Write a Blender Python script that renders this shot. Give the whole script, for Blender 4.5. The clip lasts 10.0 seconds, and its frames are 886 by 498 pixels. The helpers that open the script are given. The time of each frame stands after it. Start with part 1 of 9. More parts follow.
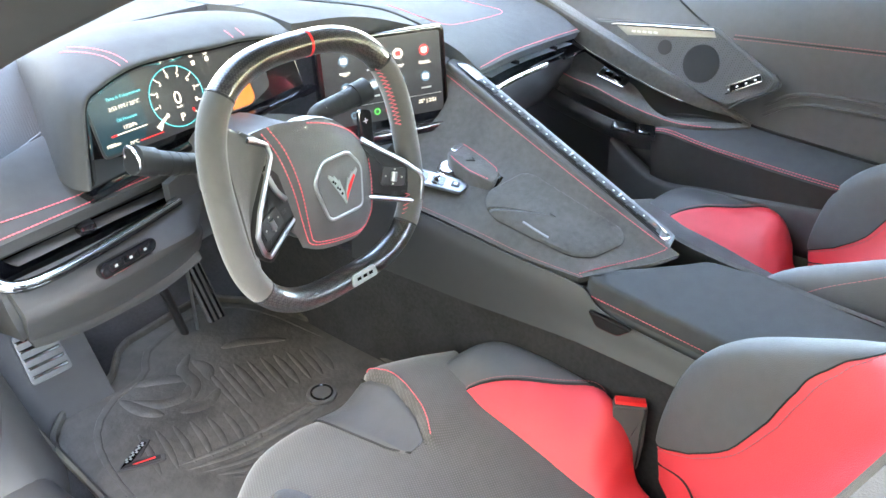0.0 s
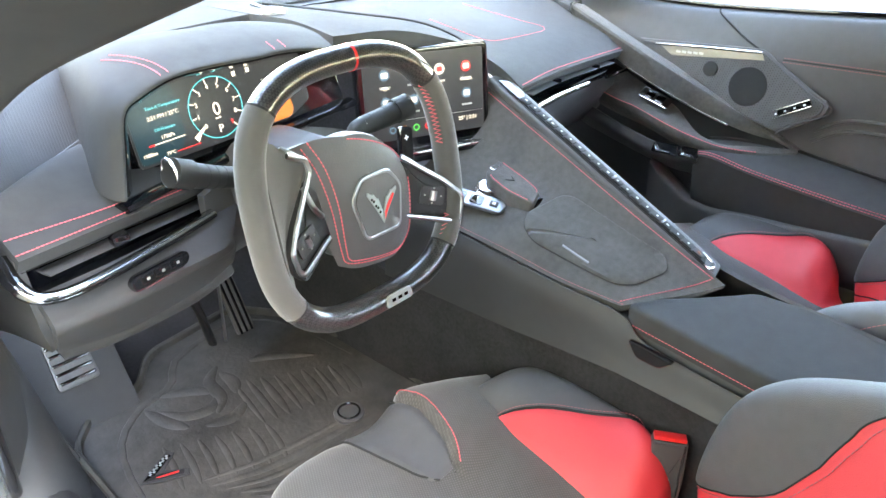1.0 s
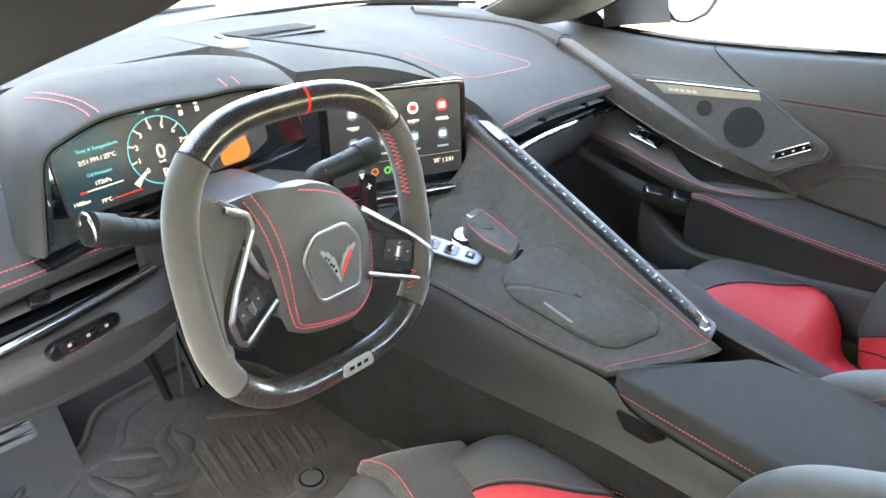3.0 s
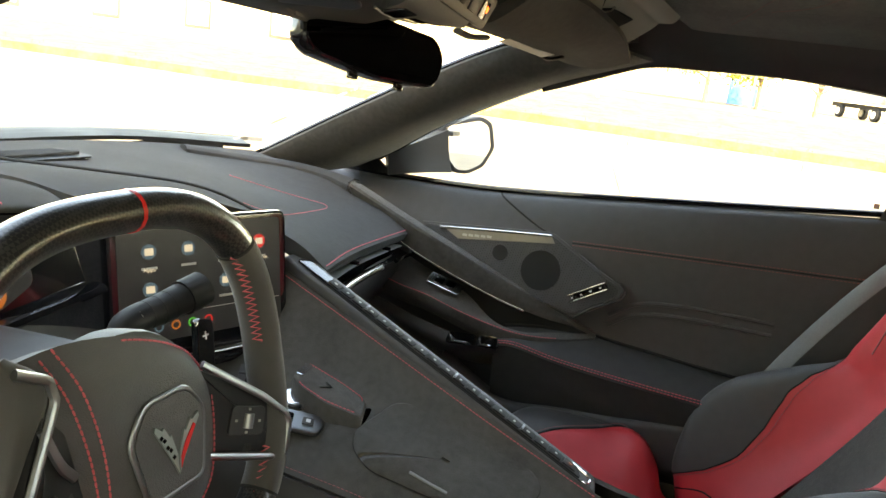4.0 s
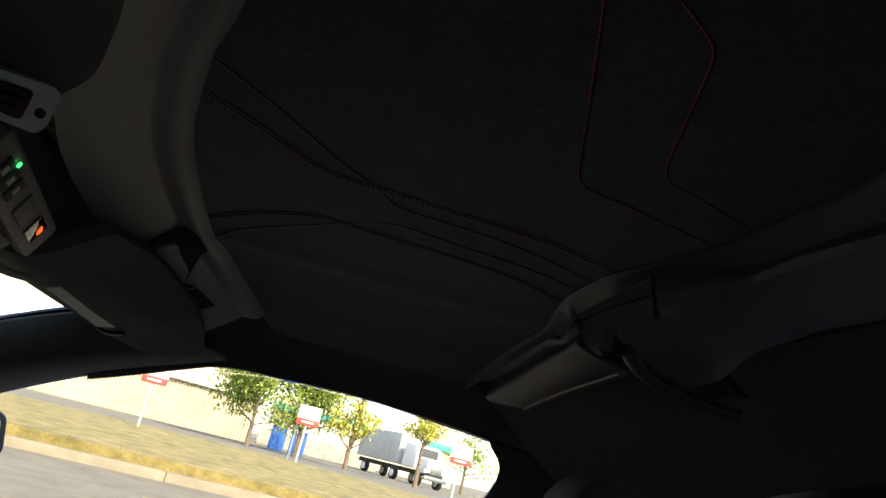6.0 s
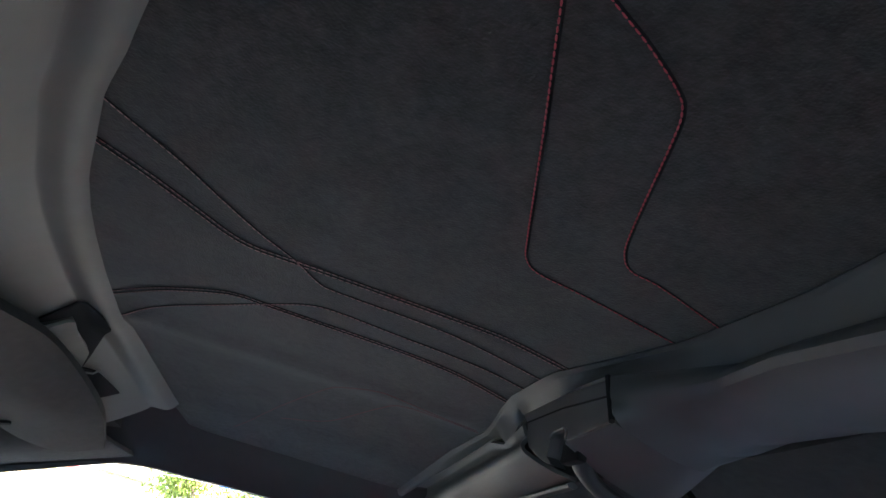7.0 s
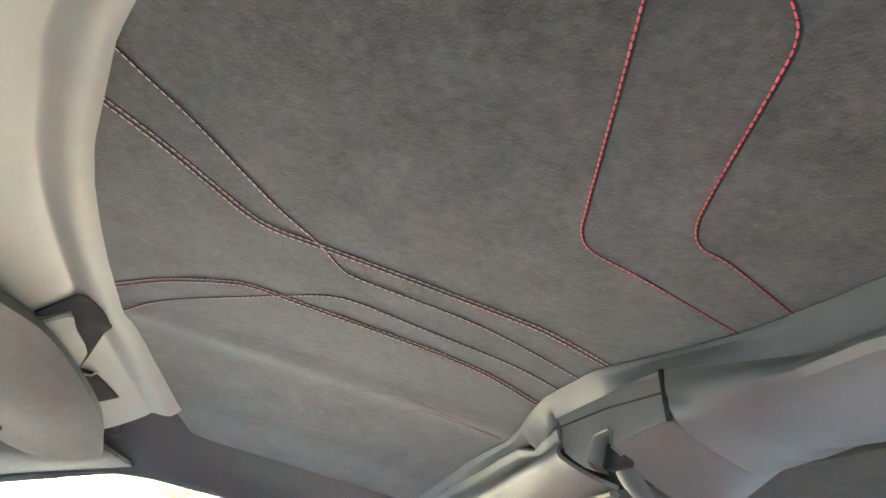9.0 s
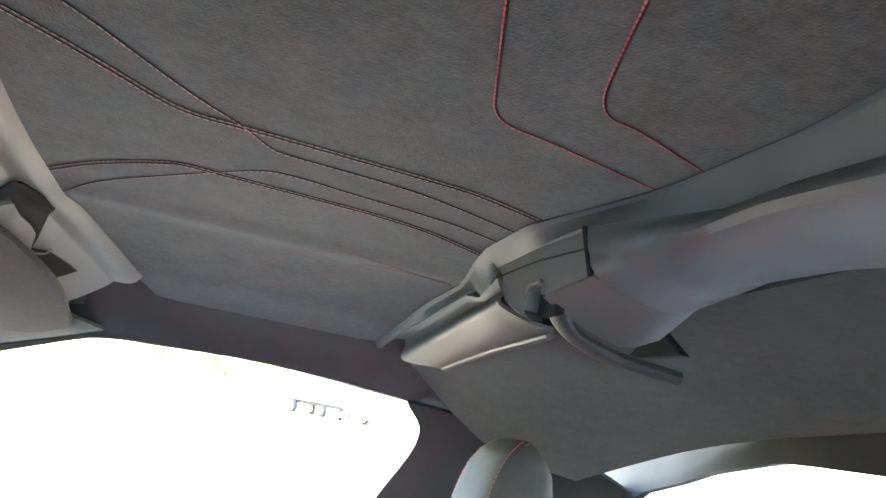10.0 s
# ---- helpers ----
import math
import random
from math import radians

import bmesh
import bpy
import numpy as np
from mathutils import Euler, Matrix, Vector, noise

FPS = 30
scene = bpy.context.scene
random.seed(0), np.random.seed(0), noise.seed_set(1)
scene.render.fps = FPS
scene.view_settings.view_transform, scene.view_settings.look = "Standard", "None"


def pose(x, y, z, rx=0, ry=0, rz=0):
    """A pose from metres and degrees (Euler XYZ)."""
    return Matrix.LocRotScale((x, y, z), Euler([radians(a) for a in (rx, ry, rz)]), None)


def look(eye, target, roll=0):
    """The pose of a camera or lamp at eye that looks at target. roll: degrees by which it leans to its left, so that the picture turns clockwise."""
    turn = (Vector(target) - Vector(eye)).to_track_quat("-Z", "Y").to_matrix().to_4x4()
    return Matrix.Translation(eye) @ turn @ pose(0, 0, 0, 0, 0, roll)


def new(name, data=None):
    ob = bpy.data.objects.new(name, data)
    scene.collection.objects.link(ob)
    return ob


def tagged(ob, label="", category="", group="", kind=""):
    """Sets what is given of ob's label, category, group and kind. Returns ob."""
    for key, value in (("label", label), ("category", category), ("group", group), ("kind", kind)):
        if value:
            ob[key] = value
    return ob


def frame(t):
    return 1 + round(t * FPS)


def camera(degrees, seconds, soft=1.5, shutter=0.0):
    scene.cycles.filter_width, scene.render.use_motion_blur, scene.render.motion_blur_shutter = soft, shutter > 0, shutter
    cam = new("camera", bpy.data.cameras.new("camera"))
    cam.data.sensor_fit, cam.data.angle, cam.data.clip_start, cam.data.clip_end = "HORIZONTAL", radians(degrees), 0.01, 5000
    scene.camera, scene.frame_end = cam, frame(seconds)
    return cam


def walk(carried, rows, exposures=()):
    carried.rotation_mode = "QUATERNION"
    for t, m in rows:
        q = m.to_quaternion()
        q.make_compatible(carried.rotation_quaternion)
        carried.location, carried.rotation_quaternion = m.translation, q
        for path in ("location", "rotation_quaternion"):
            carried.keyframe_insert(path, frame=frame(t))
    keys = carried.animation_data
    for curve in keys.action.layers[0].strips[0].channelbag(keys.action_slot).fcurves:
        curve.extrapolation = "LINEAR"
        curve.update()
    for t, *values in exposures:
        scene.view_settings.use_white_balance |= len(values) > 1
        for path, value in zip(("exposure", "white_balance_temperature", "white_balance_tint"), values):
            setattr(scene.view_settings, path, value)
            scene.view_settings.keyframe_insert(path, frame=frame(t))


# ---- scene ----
cam = camera(61.0, 10.0)
PATH = [
    (0, (-0.901, -0.617, 1.093), (0.397, 0.484, 0.043), 0.4),
    (0.5, (-0.896, -0.612, 1.092), (0.373, 0.534, 0.056), 0.9),
    (1, (-0.888, -0.585, 1.089), (0.376, 0.578, 0.065), 1.2),
    (1.5, (-0.914, -0.571, 1.105), (0.356, 0.599, 0.096), 1.5),
    (2, (-0.92, -0.584, 1.119), (0.342, 0.605, 0.122), 1.6),
    (2.2, (-0.91, -0.577, 1.115), (0.344, 0.624, 0.122), 1.6),
    (3.3, (-0.757, -0.49, 1.047), (0.616, 0.641, 0.134), 2.7),
    (3.5, (-0.748, -0.441, 1.025), (0.766, 0.588, 0.219), 4.1),
    (4, (-0.755, -0.337, 0.977), (1.056, 0.347, 0.478), 7.3),
    (4.5, (-0.722, -0.295, 0.938), (1.246, 0.022, 0.773), 9.7),
    (5, (-0.659, -0.288, 0.91), (1.334, -0.252, 1.063), 11.8),
    (5.5, (-0.617, -0.292, 0.915), (1.34, -0.416, 1.309), 13.6),
    (5.7, (-0.605, -0.293, 0.917), (1.331, -0.472, 1.388), 13.9),
    (6.8, (-0.529, -0.315, 0.905), (1.295, -0.585, 1.68), 15.6),
    (7, (-0.515, -0.322, 0.937), (1.286, -0.593, 1.762), 15.8),
    (7.5, (-0.493, -0.322, 0.954), (1.268, -0.573, 1.869), 16.4),
    (8, (-0.476, -0.307, 0.947), (1.27, -0.543, 1.895), 16.6),
    (8.5, (-0.46, -0.308, 0.941), (1.29, -0.554, 1.876), 16.5),
    (9, (-0.452, -0.309, 0.927), (1.327, -0.577, 1.8), 16.0),
    (9.5, (-0.453, -0.312, 0.919), (1.387, -0.651, 1.627), 13.8),
    (10, (-0.481, -0.327, 0.963), (1.409, -0.796, 1.418), 10.4),
]
EXPOSURES = [(0, 6.15, 8200, 11.0), (1.0, 5.98, 8500, 11.0), (2.2, 6.15, 8500, 12), (3.3, 5.65, 9000, 11), (3.6, 5.5, 8600, 10), (4.0, 4.15, 11200, 10), (4.5, 2.6, 9900, 10), (5.0, 2.2, 8000, 9.5), (5.7, 2.0, 7200, 9.5), (6.8, 3.35, 6400, 10), (7.0, 4.4, 6100, 10), (7.2, 5.6, 6300, 11.5), (7.5, 6.7, 6500, 13), (7.8, 7.15, 7600, 8), (8.6, 7.17, 7700, 3.5), (9.3, 7.15, 7600, 5.5), (10, 6.38, 6950, 8.5)]
walk(cam, [(t, look(eye, target, roll)) for t, eye, target, roll in PATH], EXPOSURES)

# ---- daylight ----
SUN_DIR = Vector((-0.68, -0.42, 0.60)).normalized()
world = bpy.data.worlds.new("sky")
scene.world = world
world.use_nodes = True
_wn = world.node_tree.nodes
_sky = _wn.new("ShaderNodeTexSky")
_sky.sky_type = "NISHITA"
_sky.sun_disc = False
_sky.sun_elevation = math.asin(SUN_DIR.z)
_sky.sun_rotation = math.atan2(SUN_DIR.x, SUN_DIR.y)
_bg = _wn["Background"]
_bg.inputs["Strength"].default_value = 0.15
world.node_tree.links.new(_sky.outputs[0], _bg.inputs["Color"])
_sun = bpy.data.lights.new("sun", "SUN")
_sun.energy, _sun.angle, _sun.color = 2.5, radians(0.55), (1.0, 0.87, 0.66)
sun = new("sun", _sun)
sun.matrix_world = look(SUN_DIR * 60, (0, 0, 0))

# ---- helpers for shapes ----
def arr(pts):
    return np.array(pts, dtype=float)


def spline(pts, n, closed=False):
    """n points on a smooth curve through pts."""
    p = arr(pts)
    m = len(p)
    if closed:
        q = np.concatenate([p[-1:], p, p[:2]])
        u = np.linspace(0, m, n, endpoint=False)
    else:
        q = np.concatenate([[2 * p[0] - p[1]], p, [2 * p[-1] - p[-2]]])
        u = np.linspace(0, m - 1, n)
    i = np.minimum(u.astype(int), (m if closed else m - 1) - 1)
    f = (u - i)[:, None]
    a, b, c, d = q[i], q[i + 1], q[i + 2], q[i + 3]
    return 0.5 * (2 * b + (c - a) * f + (2 * a - 5 * b + 4 * c - d) * f**2 + (3 * b - a - 3 * c + d) * f**3)


def resample(pts, step):
    """Points at an even step along a polyline."""
    p = arr(pts)
    s = np.r_[0, np.cumsum(np.linalg.norm(np.diff(p, axis=0), axis=1))]
    n = max(2, int(round(s[-1] / step)) + 1)
    u = np.linspace(0, s[-1], n)
    return np.stack([np.interp(u, s, p[:, k]) for k in range(3)], 1)


def patch(ctrl, nu=24, nv=24):
    """A smooth surface through a grid of points: array of nv x nu x 3."""
    rows = arr([spline(r, nu) for r in ctrl])
    return np.stack([spline(rows[:, k], nv) for k in range(nu)], 1)


def normals(g):
    du, dv = np.gradient(g, axis=1), np.gradient(g, axis=0)
    n = np.cross(du, dv)
    return n / np.maximum(np.linalg.norm(n, axis=2, keepdims=True), 1e-9)


def skin(g, thick=0.0, closed_u=False):
    """Faces for a grid; with a thickness it becomes a slab."""
    nv, nu = g.shape[:2]
    wrap = nu if closed_u else nu - 1
    quad = lambda o: [(o + j * nu + i, o + j * nu + (i + 1) % nu, o + (j + 1) * nu + (i + 1) % nu, o + (j + 1) * nu + i) for j in range(nv - 1) for i in range(wrap)]
    if not thick:
        return g.reshape(-1, 3).tolist(), quad(0)
    back = g - normals(g) * thick
    n = nu * nv
    faces = quad(0) + [tuple(reversed(f)) for f in quad(n)]
    edge = [j * nu for j in range(nv)][::-1] + list(range(nu)) + [j * nu + nu - 1 for j in range(nv)] + [(nv - 1) * nu + i for i in range(nu)][::-1]
    for a, b in zip(edge, edge[1:]):
        if a != b:
            faces.append((a, a + n, b + n, b))
    return np.concatenate([g.reshape(-1, 3), back.reshape(-1, 3)]).tolist(), faces


def tube(path, rx, ry=None, seg=10, closed=False, up=(0, 0, 1), cap=True, power=2.0):
    """A bar of oval section along a path; rx and ry may vary along it."""
    p = arr(path)
    n = len(p)
    rx = np.broadcast_to(np.array(rx, float), n)
    ry = rx if ry is None else np.broadcast_to(np.array(ry, float), n)
    t = np.roll(p, -1, 0) - np.roll(p, 1, 0) if closed else np.gradient(p, axis=0)
    t /= np.linalg.norm(t, axis=1, keepdims=True)
    a = np.linspace(0, 2 * math.pi, seg, endpoint=False)
    ca, sa = np.cos(a), np.sin(a)
    ca, sa = np.sign(ca) * abs(ca) ** (2 / power), np.sign(sa) * abs(sa) ** (2 / power)
    side = np.cross(t, arr(up))
    side /= np.maximum(np.linalg.norm(side, axis=1, keepdims=True), 1e-9)
    top = np.cross(side, t)
    ring = p[:, None] + side[:, None] * (ca[None, :, None] * rx[:, None, None]) + top[:, None] * (sa[None, :, None] * ry[:, None, None])
    v = ring.reshape(-1, 3).tolist()
    f = [(j * seg + i, j * seg + (i + 1) % seg, ((j + 1) % n) * seg + (i + 1) % seg, ((j + 1) % n) * seg + i) for j in range(n if closed else n - 1) for i in range(seg)]
    if cap and not closed:
        f += [tuple(range(seg))[::-1], tuple((n - 1) * seg + i for i in range(seg))]
    return v, f


def join(*geos):
    v, f = [], []
    for gv, gf in geos:
        o = len(v)
        v += [tuple(q) for q in gv]
        f += [tuple(i + o for i in q) for q in gf]
    return v, f


def moved(geo, m):
    return [tuple(m @ Vector(q)) for q in geo[0]], geo[1]


def box(sx, sy, sz, bevel=0.0, m=None, seg=2):
    bm = bmesh.new()
    bmesh.ops.create_cube(bm, size=1.0)
    bmesh.ops.scale(bm, vec=(sx, sy, sz), verts=bm.verts)
    if bevel:
        bmesh.ops.bevel(bm, geom=bm.edges[:], offset=bevel, segments=seg, profile=0.6, affect="EDGES")
    return taken(bm, m)


def taken(bm, m=None):
    if m is not None:
        bmesh.ops.transform(bm, matrix=m, verts=bm.verts)
    bm.verts.index_update()
    geo = [tuple(v.co) for v in bm.verts], [tuple(v.index for v in f.verts) for f in bm.faces]
    bm.free()
    return geo


def prism(poly, depth, bevel=0.0, m=None, seg=2):
    """A polygon in the xy plane, raised along z, with rounded edges."""
    bm = bmesh.new()
    face = bm.faces.new([bm.verts.new((*q[:2], 0)) for q in poly])
    ext = bmesh.ops.extrude_face_region(bm, geom=[face])
    bmesh.ops.translate(bm, vec=(0, 0, depth), verts=[e for e in ext["geom"] if isinstance(e, bmesh.types.BMVert)])
    bmesh.ops.recalc_face_normals(bm, faces=bm.faces[:])
    if bevel:
        bmesh.ops.bevel(bm, geom=[e for e in bm.edges if abs(e.verts[0].co.z - e.verts[1].co.z) < 1e-6], offset=bevel, segments=seg, profile=0.6, affect="EDGES")
        bm.normal_update()
        bmesh.ops.inset_individual(bm, faces=[f for f in bm.faces if len(f.verts) >= len(poly) and abs(f.normal.z) > 0.99], thickness=bevel * 0.4)
    return taken(bm, m)


def rounded(poly, r, n=5):
    """A polygon with its corners rounded."""
    out, m = [], len(poly)
    for i in range(m):
        a, b, c = (Vector(poly[(i + k) % m][:2]) for k in (-1, 0, 1))
        d1, d2 = (a - b), (c - b)
        k = min(r, d1.length * 0.45, d2.length * 0.45)
        p, q = b + d1.normalized() * k, b + d2.normalized() * k
        for s in range(n + 1):
            u = s / n
            out.append(tuple((1 - u) ** 2 * p + 2 * u * (1 - u) * b + u * u * q))
    return out


def disc(r, depth, bevel=0.0, m=None, seg=28):
    return prism([(r * math.cos(2 * math.pi * i / seg), r * math.sin(2 * math.pi * i / seg)) for i in range(seg)], depth, bevel, m)


def ring(r, w, m=None, seg=40, h=None):
    path = [(r * math.cos(2 * math.pi * i / seg), r * math.sin(2 * math.pi * i / seg), 0) for i in range(seg)]
    g = tube(path, w, h or w, 8, closed=True)
    return moved(g, m) if m is not None else g


def stitches(path, pitch=0.0052, length=0.0038, r=0.0007, lift=None, seg=5):
    """A seam of separate stitches along a path."""
    p = resample(path, pitch)
    geos = []
    for a, b in zip(p[:-1], p[1:]):
        d = b - a
        k = length / max(np.linalg.norm(d), 1e-9)
        q0, q1 = a + d * (0.5 - k / 2), a + d * (0.5 + k / 2)
        mid = (q0 + q1) / 2 + (arr(lift) * r if lift is not None else 0)
        geos.append(tube([q0, mid, q1], [r * 0.7, r, r * 0.7], seg=seg, up=(0.3, 0.2, 1)))
    return join(*geos)


def basis(origin, x, y):
    """A pose whose x and y axes run along the given ways."""
    x = Vector(x).normalized()
    z = x.cross(Vector(y)).normalized()
    y = z.cross(x)
    return Matrix(((x.x, y.x, z.x, origin[0]), (x.y, y.y, z.y, origin[1]), (x.z, y.z, z.z, origin[2]), (0, 0, 0, 1)))


def mesh_of(name, geo, material, angle=38, smooth=True):
    me = bpy.data.meshes.new(name)
    me.from_pydata([tuple(q) for q in geo[0]], [], geo[1])
    me.validate()
    bm = bmesh.new()
    bm.from_mesh(me)
    bmesh.ops.recalc_face_normals(bm, faces=bm.faces[:])
    bm.to_mesh(me)
    bm.free()
    if smooth:
        me.shade_smooth()
        me.set_sharp_from_angle(angle=radians(angle))
    me.materials.append(material)
    return me


def part(name, geo, material, parent, label="", angle=38, smooth=True):
    ob = new(name, mesh_of(name, geo, material, angle, smooth))
    if parent is not None:
        ob.parent = parent
        ob.matrix_parent_inverse = parent.matrix_basis.inverted()
    return tagged(ob, label)


def thing(name, at, label, category, group="", kind=""):
    ob = new(name)
    ob.empty_display_size = 0.05
    ob.matrix_basis = at if isinstance(at, Matrix) else Matrix.Translation(at)
    return tagged(ob, label, category, group, kind)


def single(name, geo, material, label, category="", group="", kind="", angle=38):
    return tagged(new(name, mesh_of(name, geo, material, angle)), label, category, group, kind)


def lettering(text, size, m, material, parent, name="lettering", depth=0.0003, align="LEFT"):
    cu = bpy.data.curves.new(name, "FONT")
    cu.body, cu.size, cu.extrude, cu.resolution_u, cu.align_x = text, size, depth, 3, align
    tmp = new("tmp", cu)
    me = bpy.data.meshes.new_from_object(tmp.evaluated_get(bpy.context.evaluated_depsgraph_get()))
    bpy.data.objects.remove(tmp)
    bpy.data.curves.remove(cu)
    me.materials.clear()
    me.materials.append(material)
    me.transform(m)
    ob = new(name, me)
    ob.parent = parent
    ob.matrix_parent_inverse = parent.matrix_basis.inverted()
    return ob

# ---- materials ----
def material(name, color, rough=0.5, metal=0.0, var=0.12, scale=30.0, bump=0.0, bump_scale=300.0, sheen=0.0, coat=0.0, spec=0.5, kind="noise", large=None, emit=0.0, rvar=0.1):
    m = bpy.data.materials.new(name)
    m.use_nodes = True
    nt = m.node_tree
    b = nt.nodes["Principled BSDF"]
    geo = nt.nodes.new("ShaderNodeTexCoord")
    n1 = nt.nodes.new("ShaderNodeTexNoise")
    n1.inputs["Scale"].default_value, n1.inputs["Detail"].default_value = scale, 5
    n2 = nt.nodes.new("ShaderNodeTexNoise")
    n2.inputs["Scale"].default_value, n2.inputs["Detail"].default_value = (large or scale / 9), 3
    nt.links.new(geo.outputs["Object"], n1.inputs["Vector"])
    nt.links.new(geo.outputs["Object"], n2.inputs["Vector"])
    add = nt.nodes.new("ShaderNodeMath")
    add.operation = "ADD"
    nt.links.new(n1.outputs["Fac"], add.inputs[0])
    nt.links.new(n2.outputs["Fac"], add.inputs[1])
    ramp = nt.nodes.new("ShaderNodeMapRange")
    ramp.inputs["From Min"].default_value, ramp.inputs["From Max"].default_value = 0.6, 1.4
    ramp.inputs["To Min"].default_value, ramp.inputs["To Max"].default_value = 1 - var, 1 + var
    nt.links.new(add.outputs[0], ramp.inputs["Value"])
    mul = nt.nodes.new("ShaderNodeVectorMath")
    mul.operation = "SCALE"
    mul.inputs[0].default_value = color
    nt.links.new(ramp.outputs[0], mul.inputs["Scale"])
    nt.links.new(mul.outputs[0], b.inputs["Base Color"])
    rr = nt.nodes.new("ShaderNodeMapRange")
    rr.inputs["From Min"].default_value, rr.inputs["From Max"].default_value = 0.3, 0.7
    rr.inputs["To Min"].default_value, rr.inputs["To Max"].default_value = max(0.02, rough - rvar * rough), min(1, rough + rvar * rough)
    nt.links.new(n2.outputs["Fac"], rr.inputs["Value"])
    nt.links.new(rr.outputs[0], b.inputs["Roughness"])
    b.inputs["Metallic"].default_value = metal
    b.inputs["Sheen Weight"].default_value = sheen
    b.inputs["Coat Weight"].default_value = coat
    b.inputs["Specular IOR Level"].default_value = spec
    if emit:
        b.inputs["Emission Color"].default_value = (*color, 1)
        b.inputs["Emission Strength"].default_value = emit
    if bump:
        if kind == "leather":
            tex = nt.nodes.new("ShaderNodeTexVoronoi")
            tex.inputs["Scale"].default_value = bump_scale
            out = tex.outputs["Distance"]
        elif kind == "weave":
            tex = nt.nodes.new("ShaderNodeTexChecker")
            tex.inputs["Scale"].default_value = bump_scale
            out = tex.outputs["Fac"]
        else:
            tex = nt.nodes.new("ShaderNodeTexNoise")
            tex.inputs["Scale"].default_value, tex.inputs["Detail"].default_value = bump_scale, 4
            out = tex.outputs["Fac"]
        nt.links.new(geo.outputs["Object"], tex.inputs["Vector"])
        bp = nt.nodes.new("ShaderNodeBump")
        bp.inputs["Strength"].default_value, bp.inputs["Distance"].default_value = bump, 0.002
        nt.links.new(out, bp.inputs["Height"])
        nt.links.new(bp.outputs[0], b.inputs["Normal"])
    return m


def patterned(m, kind, scale, dark, depth=0.6, flat=(1, 1, 1)):
    """Carbon weave, perforation or mesh worked into a material's colour and relief."""
    nt = m.node_tree
    b = nt.nodes["Principled BSDF"]
    co = nt.nodes.new("ShaderNodeTexCoord")
    if kind == "holes":
        tex = nt.nodes.new("ShaderNodeTexVoronoi")
        tex.inputs["Randomness"].default_value = 0.0
        tex.inputs["Scale"].default_value = scale
        lt = nt.nodes.new("ShaderNodeMath")
        lt.operation = "LESS_THAN"
        lt.inputs[1].default_value = 0.3
        nt.links.new(tex.outputs["Distance"], lt.inputs[0])
        fac = lt.outputs[0]
    else:
        tex = nt.nodes.new("ShaderNodeTexChecker")
        tex.inputs["Scale"].default_value = scale
        fac = tex.outputs["Fac"]
    rot = nt.nodes.new("ShaderNodeMapping")
    rot.inputs["Rotation"].default_value = (0.4, 0.3, 0.78) if flat[2] == 1 else (0, 0, 0.5)
    rot.inputs["Scale"].default_value = flat
    nt.links.new(co.outputs["Object"], rot.inputs["Vector"])
    nt.links.new(rot.outputs[0], tex.inputs["Vector"])
    mix = nt.nodes.new("ShaderNodeMix")
    mix.data_type = "RGBA"
    old = b.inputs["Base Color"].links[0].from_socket
    nt.links.new(fac, mix.inputs["Factor"])
    nt.links.new(old, mix.inputs[6])
    mix.inputs[7].default_value = (*dark, 1)
    nt.links.new(mix.outputs[2], b.inputs["Base Color"])
    bp = nt.nodes.new("ShaderNodeBump")
    bp.inputs["Strength"].default_value, bp.inputs["Distance"].default_value = depth, 0.0008
    bp.invert = kind == "holes"
    nt.links.new(fac, bp.inputs["Height"])
    nt.links.new(bp.outputs[0], b.inputs["Normal"])
    return m


LEATHER = material("black_leather", (0.060, 0.060, 0.062), 0.55, var=0.12, scale=60, bump=0.25, bump_scale=900, kind="leather", sheen=0.05)
LEATHER_TOP = material("dash_leather", (0.050, 0.051, 0.052), 0.85, var=0.12, scale=50, bump=0.25, bump_scale=1100, kind="leather", spec=0.07)
SUEDE = material("black_microsuede", (0.064, 0.062, 0.058), 0.95, var=0.3, scale=110, large=20, bump=0.5, bump_scale=900, sheen=0.15, spec=0.2)
SUEDE_GREY = material("grip_microsuede", (0.063, 0.061, 0.058), 0.9, var=0.1, scale=80, bump=0.25, bump_scale=1800, sheen=0.3, spec=0.2)
LINER = material("headliner_suede", (0.058, 0.056, 0.050), 0.97, var=0.5, scale=150, large=26, bump=0.35, bump_scale=520, sheen=0.3, spec=0.15)
PLASTIC = material("soft_black_plastic", (0.050, 0.050, 0.051), 0.55, var=0.1, scale=70, bump=0.12, bump_scale=1500)
PLASTIC_LOW = material("grained_grey_plastic", (0.029, 0.029, 0.030), 0.65, var=0.12, scale=70, bump=0.2, bump_scale=1200)
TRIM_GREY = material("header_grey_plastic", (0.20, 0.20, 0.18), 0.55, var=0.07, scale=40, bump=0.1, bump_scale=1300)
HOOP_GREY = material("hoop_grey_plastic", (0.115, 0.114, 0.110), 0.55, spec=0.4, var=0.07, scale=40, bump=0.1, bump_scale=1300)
PIANO = material("gloss_black", (0.006, 0.006, 0.007), 0.08, var=0.05, coat=0.6)
VISOR = material("visor_cloth", (0.075, 0.072, 0.066), 0.9, var=0.2, scale=90, bump=0.3, bump_scale=900)
MATTE = material("matte_black", (0.014, 0.014, 0.015), 0.6, var=0.1, scale=80, spec=0.25)
LAMPGREY = material("lamp_grey", (0.42, 0.42, 0.40), 0.5, var=0.05)
CHROME = material("satin_chrome", (0.75, 0.75, 0.76), 0.16, metal=1.0, var=0.03)
SATIN = material("satin_silver", (0.27, 0.28, 0.29), 0.34, metal=1.0, var=0.04)
